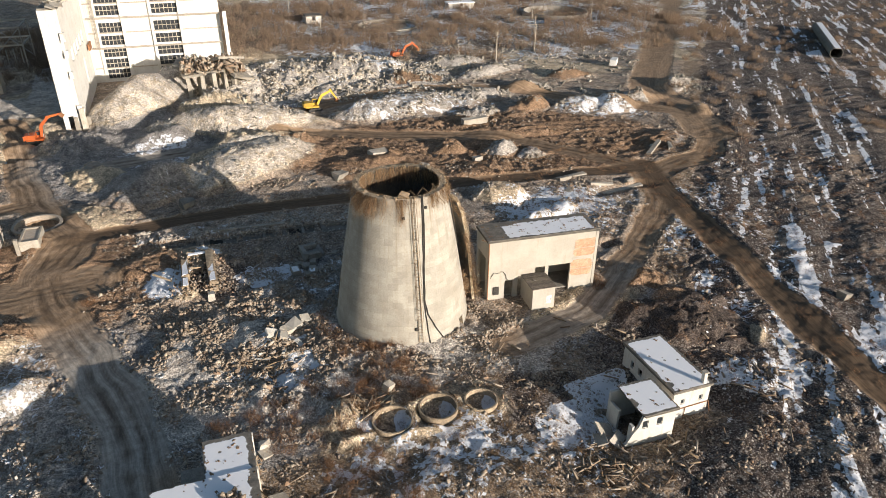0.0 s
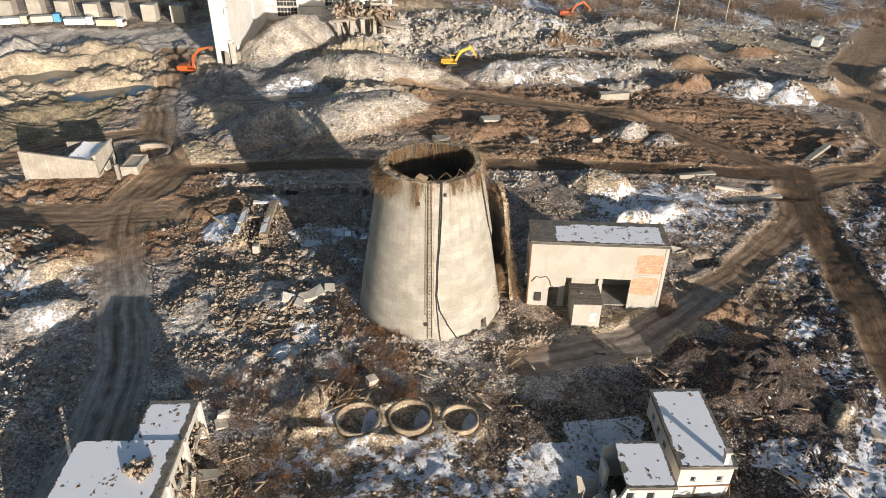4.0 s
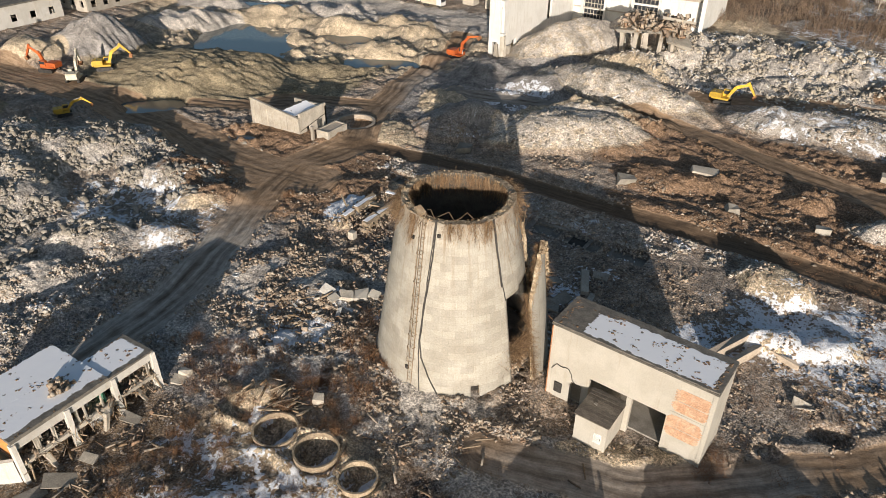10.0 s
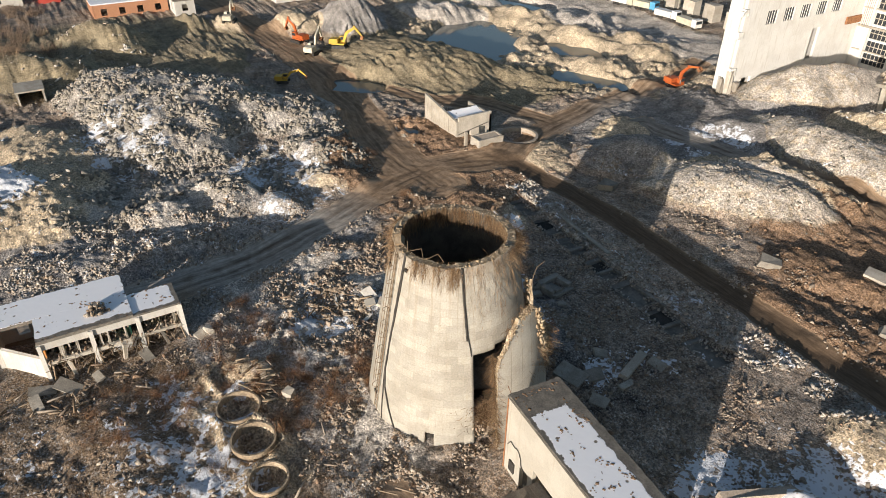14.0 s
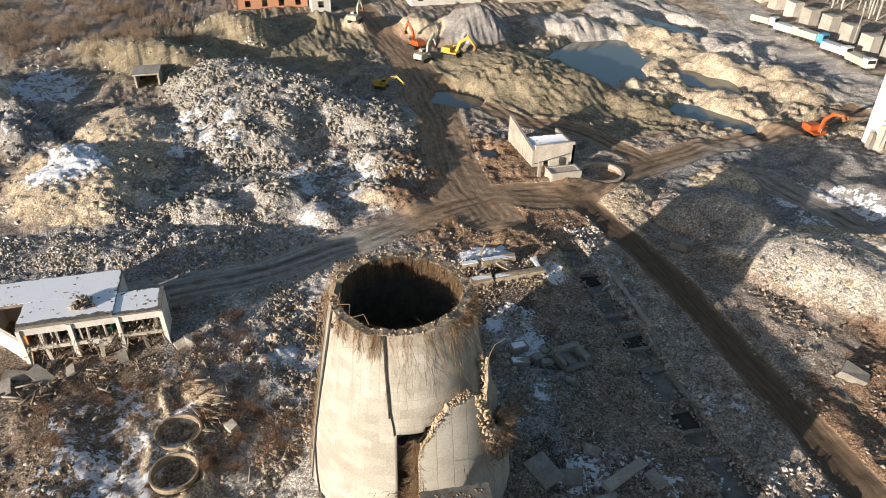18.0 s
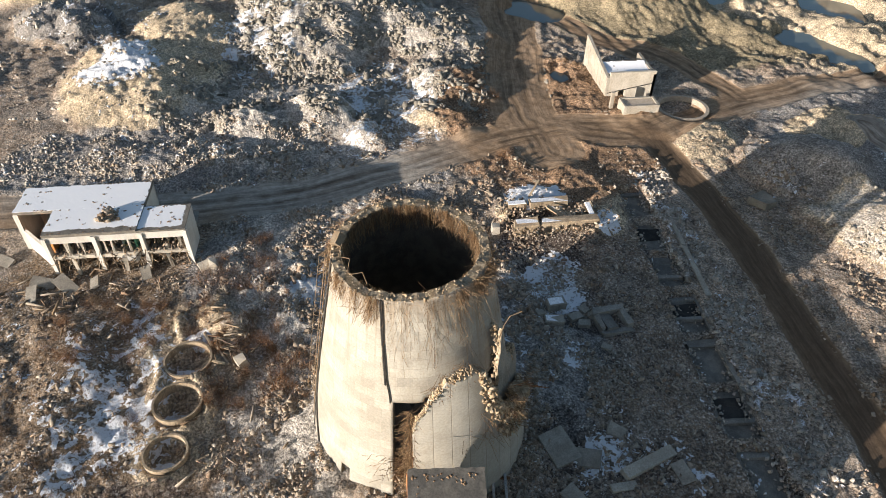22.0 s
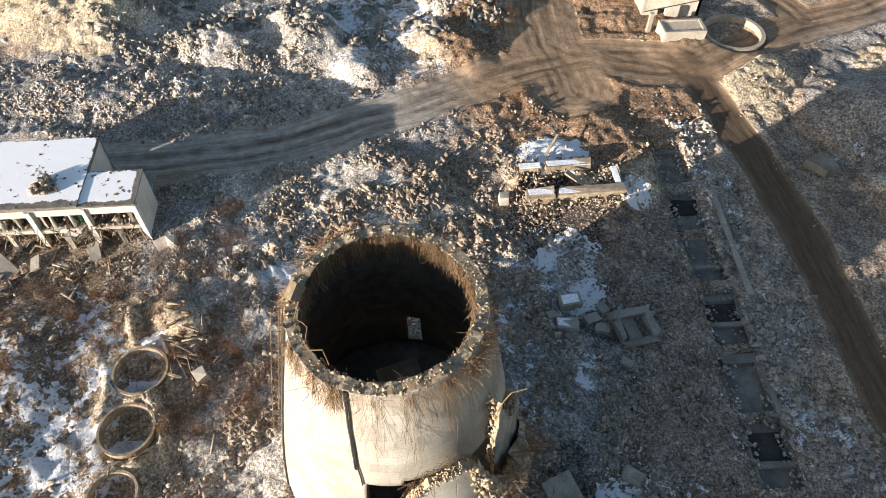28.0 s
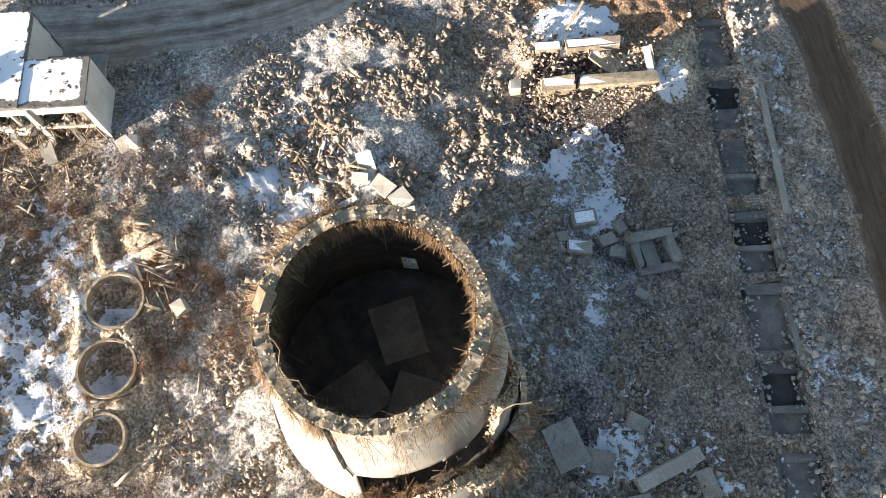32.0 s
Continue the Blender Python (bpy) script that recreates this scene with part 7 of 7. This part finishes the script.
for y in (0.2, 2.2):
    part("rail", boxed(-0.3, y, 0.35, 2.4, y + 0.16, 0.55), "rust", rack)
    for x in (0, 2.0):
        part("foot", boxed(x, y, -0.3, x + 0.15, y + 0.15, 0.35), "rust", rack)
ruin2 = thing("wall_stub_ruin", "L-shaped stubs of a cream concrete basement wall", "ruin", pose(0, 0, -0.7))
for x0, y0, x1, y1, h, w in ((46.2, 87.0, 49.2, 93.4, 1.25, 0.8), (50.2, 91.8, 54.4, 90.6, 0.9, 0.5), (48.4, 86.9, 50.4, 91.5, 0.95, 1.0)):
    d = math.hypot(x1 - x0, y1 - y0)
    b = part("wall_stub", boxed(0, -w / 2, -0.3, d, w / 2, h, m=pose(x0, y0, 0, 0, 0, math.degrees(math.atan2(y1 - y0, x1 - x0))), wear=0.3), "mortar", ruin2)
for x, y, s in ((46.6, 84.6, 1.1), (48.4, 84.2, 1.4), (47.6, 85.8, 0.7)):
    slab("boulder", "rounded pale concrete lump beside the wall stubs", x, y, s, s * 0.8, s * 0.8, 10, 8, random.uniform(0, 90), "pale_concrete", -0.15, "concrete lumps", 0.14, "lump")
for x, y, l, w, t, rx, ry, rz in ((66, 108, 7.0, 1.1, 0.5, 0, 3, 14), (73.5, 101.8, 9.0, 1.1, 0.6, 0, -2, 6), (70, 103.6, 4.5, 0.8, 0.5, 0, 6, -10), (76, 103.5, 3.0, 0.8, 0.4, 0, 10, 30), (63, 103, 2.5, 1.2, 0.4, 12, 0, 40),
                           (91, 117, 8.0, 1.0, 0.7, 0, -4, 40), (93.5, 119.5, 5.0, 0.9, 0.6, 0, 8, 30), (95, 117, 4.0, 0.9, 0.6, 6, 0, 55), (61, 145.4, 6.0, 1.6, 1.6, 0, 0, 5), (52.5, 123.2, 1.8, 1.6, 1.3, 0, 0, 15), (40.5, 121.5, 1.8, 1.8, 1.2, 6, 0, 20), (24, 122.4, 2.6, 1.8, 1.0, 8, 4, 30), (34, 131, 4.2, 2.2, 0.8, 6, 5, 20), (-4, 119, 2.4, 1.8, 1.3, 0, 5, 30),
                           (80.5, 57.6, 1.6, 1.3, 1.2, 8, 0, 20), (64.5, 51.5, 1.8, 0.9, 0.5, 15, 5, 60), (56, 85.5, 2.4, 1.0, 0.4, 10, 12, 15)):
    slab("concrete_beam" if l > 4 else "concrete_block", "long pale broken concrete beam on the ground" if l > 4 else "pale concrete block lying in mud", x, y, l, w, t, rx, ry, rz, "pale_concrete" if l > 4 else "concrete", -0.2, "loose concrete", 0.12 if l > 4 else 0.3)
# slabs of the rubble band north-west of the tower
for x, y, l, w, t, rx, ry, rz, mm in ((7.6, 71.1, 2.4, 0.5, 0.22, 4, 12, -65, "white_plaster"), (4.6, 73.1, 1.8, 1.2, 0.3, 22, 30, 20, "white_plaster"), (6.4, 74.2, 1.7, 1.2, 0.6, 12, 20, 50, "pale_concrete"), (7.6, 75.6, 1.7, 1.5, 0.7, 8, -10, 30, "cream_plaster"), (5.8, 72.6, 1.2, 0.8, 0.4, 30, 0, 80, "cream_plaster"), (9.0, 76.4, 1.4, 1.2, 0.8, 20, 10, 10, "cream_plaster"), (3.4, 70.6, 2.0, 0.3, 0.15, 2, 8, 25, "white_plaster"), (2.8, 69.4, 1.6, 0.25, 0.15, 5, 10, -20, "white_plaster"), (5.6, 70.2, 1.8, 0.35, 0.2, 0, 14, 70, "white_plaster")):
    slab("broken_slab", "pale broken slab tipped onto the rubble heap", x, y, l, w, t, rx, ry, rz, mm, 0.1, wear=0.13)
for x, y, l, w, rx, ry, rz in ((1.6, 47.6, 1.8, 1.0, 8, 14, 20), (2.6, 39.8, 3.2, 1.4, 10, 18, 50), (1.8, 37.2, 2.6, 1.2, 14, 8, 80), (3.6, 36.5, 2.2, 1.0, 6, 12, 10), (1.2, 53.6, 1.2, 1.2, 10, 10, 30), (-2, 32, 2.0, 1.2, 12, 4, 60), (2.4, 42.5, 1.6, 0.9, 20, 0, 15)):
    slab("fallen_slab", "grey broken slab fallen from the ruined house", x, y, l, w, 0.22, rx, ry, rz, "concrete", 0.05, "fallen slabs")
slab("boulder", "pale concrete lump at the house corner", 1.2, 54.6, 1.1, 0.8, 0.8, 12, 8, 20, "pale_concrete", -0.15, "concrete lumps", 0.2, "lump")
slab("concrete_cube", "small pale concrete cube beside the rings", 15.4, 59.0, 1.0, 0.9, 1.0, 8, 4, 35, "pale_concrete", -0.1, "concrete lumps", 0.06, "lump")

# gutted portico in the rubble field
port = thing("collapsed_portico", "collapsed floor slab hanging on leaning concrete columns", "ruin", pose(4, 190, -0.5))
for i, (x, y, t) in enumerate(((-4.5, -3.5, 6), (-1.5, -5, -4), (1.5, -5.5, 5), (4.2, -4.5, -8), (6.5, -2, 4), (-2, 0, 3), (3, 0, -3))):
    part("column", boxed(-0.5, -0.5, 0, 0.5, 0.5, 7.2, m=pose(x, y, 0, t, -t * 0.6, 10 * i), wear=0.12), "pale_concrete", port)
for x, y, z, l, w, rx, ry, rz in ((0, -1, 7.3, 13, 8, 6, -4, 8), (5, 3, 8.2, 8, 7, -14, 8, 30), (-4, 4, 7.0, 7, 6, 10, 16, -12), (8, -3, 5.5, 6, 4, 24, 20, 40)):
    part("floor_slab", boxed(-l / 2, -w / 2, -0.3, l / 2, w / 2, 0.3, m=pose(x, y, z, rx, ry, rz), wear=0.25), "concrete", port)
part("wall_remnant", boxed(2, 3, 0, 9, 3.8, 7, wear=0.3), "pale_concrete", port)

strip = thing("foundation_bays", "row of shallow dark foundation bays with low concrete walls", "foundation", pose(-8.0, 103.9, -1.3, 0, 0, -2.2))
random.seed(41)
for s in (-1.75, 1.6):
    for i in range(7):
        if (s, i) not in ((-1.75, 4), (1.6, 6)):
            part("long_wall", boxed(i * 6.2, s - 0.18, -0.2, i * 6.2 + 6.15, s + 0.18, 0.5 + random.uniform(-0.3, 0.15), wear=0.16), "roof_concrete", strip)
for i in (0, 2, 3, 4, 6, 7):
    part("cross_wall", boxed(i * 6.2 - 0.35, -1.56, -0.2, i * 6.2 + 0.35, 1.41, 0.32 + random.uniform(-0.3, 0.15), wear=0.17), "roof_concrete", strip)
for i in (2, 3, 5):
    part("middle_wall", boxed(i * 6.2 + 2.6, -1.56, -0.2, i * 6.2 + 3.1, 1.41, 0.4, wear=0.09), "roof_concrete", strip)
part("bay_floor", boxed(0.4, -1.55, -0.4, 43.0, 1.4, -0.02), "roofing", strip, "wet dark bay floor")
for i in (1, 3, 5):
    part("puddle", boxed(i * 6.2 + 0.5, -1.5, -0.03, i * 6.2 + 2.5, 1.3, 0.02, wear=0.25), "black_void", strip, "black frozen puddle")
rng = np.random.default_rng(66)
cnt = 900
bulk("bay_rubble", np.stack([rng.uniform(0, 43, cnt), rng.choice([-1.7, 1.55, 1.2, -1.3], cnt) + rng.normal(0, 0.35, cnt), rng.uniform(-0.05, 0.45, cnt)], 1), turned(rng, cnt), rng.uniform(0.12, 0.5, (cnt, 3)), "grey_rubble", 0.35, 66, strip, "rubble fallen into the bays", kind="stuff", form="stone")
beam = slab("long_beam", "long cream kerb beam half buried beside the bays", 4.5, 106.3, 13.0, 0.5, 0.5, 0, 0.6, -3, "pale_concrete", -0.15, "kerb beams")

rng = np.random.default_rng(77)
cnt = 240
bulk("portico_rubble", np.stack([rng.uniform(-6, 9, cnt), rng.uniform(-5, 6, cnt), 7.8 + rng.normal(0, 0.6, cnt)], 1), turned(rng, cnt), rng.uniform(0.3, 1.5, (cnt, 3)) * np.array([1.4, 0.8, 0.5]), "rubble", 0.35, 5, port, "rubble lying on the collapsed slabs", kind="stuff")
rng = np.random.default_rng(78)
cnt = 260
d = np.stack([rng.normal(0, 0.6, cnt), rng.normal(-0.3, 0.6, cnt), rng.normal(-0.4, 0.6, cnt)], 1)
bulk("portico_bars", np.stack([rng.uniform(-6, 9, cnt), rng.uniform(-6, 2, cnt), 7.2 + rng.normal(0, 0.7, cnt)], 1), along(d), np.stack([np.full(cnt, 0.06), np.full(cnt, 0.06), rng.uniform(0.8, 2.8, cnt)], 1), "reeds", 0, 6, port, "bent rusty bars", kind="stuff", form="stalk")


# settling tanks, pylons and a van on the far side
def tank_ring(x, y, r, h, label, material):
    bm = bmesh.new()
    g = [[bm.verts.new((q * math.cos(a), q * math.sin(a), z)) for q, z in ((r, -1.5), (r, h), (r - 0.5, h), (r - 0.5, -1.5))] for a in [2 * math.pi * i / 48 for i in range(48)]]
    for i in range(48):
        for j in range(3):
            bm.faces.new((g[i][j], g[(i + 1) % 48][j], g[(i + 1) % 48][j + 1], g[i][j + 1]))
    bmesh.ops.recalc_face_normals(bm, faces=bm.faces)
    ob = part("settling_tank", bm, material)
    ob.location = (x, y, -0.6)
    tagged(ob, label, "tank", "settling tanks")


tank_ring(152, 276, 14, 1.4, "round dark settling tank with snow around", "roof_concrete")
tank_ring(132, 262, 9, 0.8, "small round dark settling tank", "roof_concrete")
tank_ring(76, 272, 12, 0.3, "round concrete pond rim with grey water", "concrete")


def pylon(x, y, h):
    py = thing("pylon", "grey lattice power pylon beyond the yard", "pylon", pose(x, y, height(x, y)), "pylons")
    for i in range(4):
        sx, sy = ((1, 1), (-1, 1), (-1, -1), (1, -1))[i]
        part("leg", rods([((2.2 * sx, 2.2 * sy, 0), (0.4 * sx, 0.4 * sy, h))], 0.12, 5), "galvanised", py)
        tx, ty = ((1, 1), (-1, 1), (-1, -1), (1, -1))[(i + 1) % 4]
        zig = []
        for k in range(11):
            f = k / 10
            w = 2.2 - 1.8 * f
            zig.append((w * (sx if k % 2 else tx), w * (sy if k % 2 else ty), h * f))
        part("lattice", tube(zig, 0.07, 4), "galvanised", py)
    for z in (0.7, 0.83, 0.96):
        part("crossarm", rods([((-3.6, 0, h * z), (3.6, 0, h * z))], 0.12, 5), "galvanised", py)


pylon(-76, 292, 24)
pylon(-34, 298, 24)
van = thing("van", "white van parked beside the gravel road", "van", pose(124.5, 186, height(124.5, 186), 0, 0, 50))
part("body", prism([(-2.4, -0.95), (2.0, -0.95), (2.5, -0.8), (2.5, 0.8), (2.0, 0.95), (-2.4, 0.95)], 0.4, 2.1), "white_paint", van)
part("windscreen", boxed(2.42, -0.7, 1.2, 2.53, 0.7, 1.85), "glass", van)
for px in (-1.5, 1.5):
    for s in (-0.95, 0.75):
        w = bmesh.new()
        rod(w, (px, s, 0.36), (px, s + 0.2, 0.36), 0.36, 0.36, 12)
        part("wheel", w, "black_steel", van)
tyre = bmesh.new()
for i in range(24):
    for j in range(8):
        a, c = 2 * math.pi * i / 24, 2 * math.pi * j / 8
        tyre.verts.new(((0.38 + 0.14 * math.cos(c)) * math.cos(a), (0.38 + 0.14 * math.cos(c)) * math.sin(a), 0.12 + 0.12 * math.sin(c)))
tyre.verts.ensure_lookup_table()
for i in range(24):
    for j in range(8):
        tyre.faces.new([tyre.verts[(p % 24) * 8 + q % 8] for p, q in ((i, j), (i + 1, j), (i + 1, j + 1), (i, j + 1))])
ob = part("tyre", tyre, "galvanised")
ob.location = (-8.6, 70.6, height(-8.6, 70.6))
tagged(ob, "old grey tyre lying at the road's edge", "tyre")


# ---- loose rubble, reeds and bushes ----
def scatter(name, cnt, x0, y0, x1, y1, weight, smin, smax, material, seed, label, flat=0.55, power=2.6, sink=0.4, tilt=0.7, form="shard"):
    rng = np.random.default_rng(seed)
    x, y = rng.uniform(x0, x1, cnt * 6), rng.uniform(y0, y1, cnt * 6)
    z, k = land(x, y)
    clump = 0.35 + 1.5 * fbm(x, y, 4.5, 3, 51)
    keep = rng.uniform(0, 1, len(x)) < np.clip(weight(k, x, y) * clump, 0, 1)
    idx = np.nonzero(keep)[0][:cnt]
    x, y, z = x[idx], y[idx], z[idx]
    s = smin + (smax - smin) * rng.uniform(0, 1, len(x)) ** power
    dims = s[:, None] * rng.uniform(0.45, 1.3, (len(x), 3)) * np.array([1.35, 0.85, flat * 0.85])
    return bulk(name, np.stack([x, y, z + s * (0.3 - sink)], 1), turned(rng, len(x), tilt), dims, material, 0.32, seed, None, label, "rubble", "stuff", 1.0, form)


off_tower = lambda x, y: (np.hypot(x - TOWER[0], y - TOWER[1]) > 8.9) & ~((np.abs(x - 41.4) < 8.0) & (np.abs(y - 74.8) < 3.3)) & ~((np.abs(x + 4.2) < 4.4) & (np.abs(y - 43) < 9.3)) & ~((np.abs(x - 45.5) < 2.6) & (np.abs(y - 50.2) < 5)) & ~((np.abs(x - 39.8) < 1.7) & (np.abs(y - 71) < 2.2))
thin = lambda k: (1 - k["way"]) * (1 - 0.65 * np.clip(k["snow"] * 2 - 1, 0, 1)) * (1 - 0.6 * k["ochre"])
scatter("rubble", 17000, 4, 56, 42, 94, lambda k, x, y: (k["rubbly"] * 0.6 + 0.10) * thin(k) * off_tower(x, y), 0.13, 0.62, "rubble", 61, "brown and grey broken masonry round the tower foot", power=2.0)
scatter("rubble", 6500, -14, 62, 14, 90, lambda k, x, y: (k["rubbly"] * 0.7 + 0.05) * thin(k) * off_tower(x, y), 0.14, 0.7, "rubble", 62, "coarse broken masonry and slabs in a heap", power=3.0, form="box")
scatter("rubble", 7000, -14, 62, 14, 90, lambda k, x, y: (k["rubbly"] * 0.7 + 0.05) * thin(k) * off_tower(x, y), 0.12, 0.5, "rubble", 72, "small broken masonry in a heap", power=1.8)
scatter("gravel", 19000, -10, 54, 40, 104, lambda k, x, y: 1.3 * k["gravel"] * thin(k) * off_tower(x, y), 0.10, 0.5, "grey_rubble", 63, "grey crushed concrete gravel", power=2.2)
scatter("rubble", 36000, -28, 34, 70, 125, lambda k, x, y: (0.5 - 0.3 * k["mud"] - 0.05 * k["coal"] - 0.28 * k["grass"]) * thin(k) * off_tower(x, y), 0.12, 0.62, "rubble", 64, "scattered small rubble over brown earth", power=2.4)
scatter("rubble", 5000, -12, 104.5, 48, 110, lambda k, x, y: thin(k), 0.18, 0.8, "grey_rubble", 73, "grey stones strewn between the bays and the haul road", power=2.0)
scatter("pale_rubble", 10000, -104, 38, -28, 102, lambda k, x, y: 1.6 * k["pale"] * (1 - k["way"]), 0.16, 1.1, "pale_rubble", 65, "heap of pale broken concrete lumps", power=3.2, form="box", flat=0.6)
scatter("pale_rubble", 9000, -104, 38, -28, 102, lambda k, x, y: 1.6 * k["pale"] * (1 - k["way"]), 0.2, 0.6, "pale_rubble", 75, "small pale lumps between the larger ones", power=1.6)
scatter("pale_rubble", 10000, -30, 112, 80, 172, lambda k, x, y: (k["pale"] + 0.5 * k["sand"]) * (1 - k["way"]) * 0.7, 0.15, 0.7, "pale_rubble", 66, "pale crushed concrete on the heaps", power=2.6)
scatter("pale_rubble", 14000, -20, 172, 75, 225, lambda k, x, y: k["pale"] * (1 - k["sand"]), 0.2, 1.2, "field_rubble", 67, "field of pale broken slabs and lumps", power=3.5, flat=0.4, form="box")
scatter("gravel", 10000, -30, 25, -8, 66, lambda k, x, y: (k["gravel"] + 0.15) * (1 - k["way"]), 0.14, 0.65, "grey_rubble", 68, "grey gravel bank behind the house", power=2.6)
scatter("rubble", 8000, 45, 80, 125, 160, lambda k, x, y: (0.15 + k["pale"] * 0.6) * (1 - k["way"]), 0.15, 0.8, "rubble", 69, "mixed rubble beside the haul road", power=2.4)
scatter("rubble", 6000, 60, 150, 140, 235, lambda k, x, y: (0.3 + k["pale"]) * (1 - k["way"]), 0.3, 1.3, "pale_rubble", 74, "pale rubble scattered over the far yard", power=3.0)
scatter("mud_clods", 2500, 10, 105, 105, 158, lambda k, x, y: k["mud"] * (1 - k["way"]), 0.15, 0.6, "clods", 70, "dark churned clods of wet earth", flat=0.6)
scatter("rubble", 7000, -130, -5, -30, 70, lambda k, x, y: (0.12 + 0.6 * k["gravel"]) * (1 - k["way"]), 0.2, 0.9, "grey_rubble", 71, "grey lumps on old spoil banks", power=2.4)


def sticks(name, spots, per, lmin, lmax, thick, material, seed, label, category, up=1.0, spread=0.6, base=0.0, curl=0.0):
    """Bushes: sprays of thin stems from each spot (x, y, radius)."""
    rng = np.random.default_rng(seed)
    s = np.repeat(np.array(spots, float), per, 0)
    cnt = len(s)
    a, r = rng.uniform(0, 2 * np.pi, cnt), s[:, 2] * np.sqrt(rng.uniform(0, 1, cnt))
    x, y = s[:, 0] + r * np.cos(a), s[:, 1] + r * np.sin(a)
    z = land(x, y, False) + base
    d = np.stack([rng.normal(0, spread, cnt), rng.normal(0, spread, cnt), np.abs(rng.normal(up, 0.3, cnt))], 1)
    d /= np.linalg.norm(d, axis=1, keepdims=True)
    ln = rng.uniform(lmin, lmax, cnt)
    pos = np.stack([x, y, z - 0.03], 1) + d * ln[:, None] / 2
    return bulk(name, pos, along(d), np.stack([np.full(cnt, thick), np.full(cnt, thick), ln], 1), material, 0.0, seed, None, label, category, "stuff", 0.4, "stalk")


def spots(cnt, x0, y0, x1, y1, r, seed, test=None):
    rng = np.random.default_rng(seed)
    out = []
    for _ in range(cnt * 8):
        x, y = rng.uniform(x0, x1), rng.uniform(y0, y1)
        if test is None or test(x, y):
            out.append((x, y, rng.uniform(0.4, 1.0) * r))
        if len(out) == cnt:
            break
    return out


sticks("dry_bushes", [(-2.7, 58.7, 1.3), (-3.4, 59.6, 0.9), (49.9, 71.4, 1.0), (50.4, 72.4, 1.2), (50.2, 73.6, 0.9), (12.0, 71.0, 1.3), (11.2, 73.0, 1.2), (12.4, 68.6, 1.2), (11.6, 76.2, 1.0), (-33, 91, 1.0), (-17.5, 89.5, 0.9)] * 3 + spots(46, 0, 53, 13, 63, 0.8, 1) + spots(70, 12, 56, 20, 68, 0.7, 2) + spots(30, 5, 40, 14, 52, 0.8, 3), 60, 0.4, 1.3, 0.018, "russet", 81, "russet leafless bushes among rubble", "bushes")
sticks("dry_grass", spots(520, 4, 38, 38, 62, 0.8, 4), 34, 0.2, 0.6, 0.02, "reeds", 82, "dry brown grass tufts", "grass", 0.7, 0.9)
sticks("dry_grass", spots(700, 50, 38, 120, 125, 1.2, 5), 24, 0.25, 0.8, 0.03, "russet", 83, "dead weeds along the tracks", "grass", 0.7, 0.9)
sticks("thicket", spots(420, 60, 205, 200, 330, 4.2, 6) + spots(260, -10, 232, 70, 330, 4.6, 7), 56, 1.2, 3.6, 0.11, "twigs", 84, "brown leafless thicket behind the rubble field", "bushes", 1.4, 0.4)
sticks("thicket", spots(420, 110, 110, 330, 330, 2.0, 8, lambda x, y: 0.777 * x - 0.63 * y > -2), 50, 0.6, 2.2, 0.09, "twigs", 85, "scrub along the old railway", "bushes", 1.2, 0.5)
sticks("thicket", spots(160, -170, -30, -110, 50, 3.0, 9) + spots(160, -60, 215, -28, 300, 3.0, 10), 60, 1.2, 3.0, 0.07, "twigs", 86, "bare scrub at the site's edge", "bushes", 1.3, 0.45)
# broken boards and beams by the well rings and the white house
for lab, cx, cy, sx, sy, cnt, seed in (("grey laths tossed beside the well rings", 12.0, 57.6, 1.6, 1.0, 30, 1), ("broken boards round the white house", 37, 40.5, 4.0, 2.0, 60, 2), ("logs and broken beams piled in snow by the collapsed wing", 32.4, 41.2, 1.3, 1.1, 46, 7), ("loose timbers on the dark ground", 54, 48, 6.0, 5.0, 60, 3), ("pale laths thrown on the rubble heap", 3.4, 69.0, 1.8, 2.2, 50, 4), ("timbers lying in the yard", 32, 60, 8, 4, 26, 5), ("wooden wreckage before the ruined house", 4, 41, 2.2, 6, 36, 6)):
    rng = np.random.default_rng(100 + seed)
    x, y = rng.normal(cx, sx, cnt), rng.normal(cy, sy, cnt)
    z = land(x, y, False) + 0.14 + np.abs(rng.normal(0, 0.12, cnt))
    a, e = rng.uniform(0, np.pi, cnt), rng.normal(0, 0.14, cnt)
    d = np.stack([np.cos(a) * np.cos(e), np.sin(a) * np.cos(e), np.sin(e)], 1)
    bulk("broken_boards", np.stack([x, y, z], 1), along(d), np.stack([rng.uniform(0.06, 0.22, cnt), rng.uniform(0.06, 0.2, cnt), rng.uniform(0.5, 2.0, cnt)], 1), "planks", 0.08, seed, None, lab, "timber", "stuff")

# single beams thrown beside the well rings
rng = np.random.default_rng(120)
for i in range(18):
    x, y = 12.6 + rng.normal(0, 1.2), 57.6 + rng.normal(0, 0.75)
    ln, w = rng.uniform(1.0, 2.6), rng.uniform(0.13, 0.24)
    beam = part("timber_beam", boxed(-ln / 2, -w / 2, -0.08, ln / 2, w / 2, 0.08, wear=0.02), "pale_timber")
    beam.matrix_world = pose(x, y, height(x, y) + 0.16 + 0.05 * (i % 4), rng.normal(0, 4), rng.normal(0, 5), rng.choice([10, 65, 95, 150]) + rng.normal(0, 14))
    tagged(beam, "pale weathered timber beam thrown beside the well rings", "timber", "loose timbers")
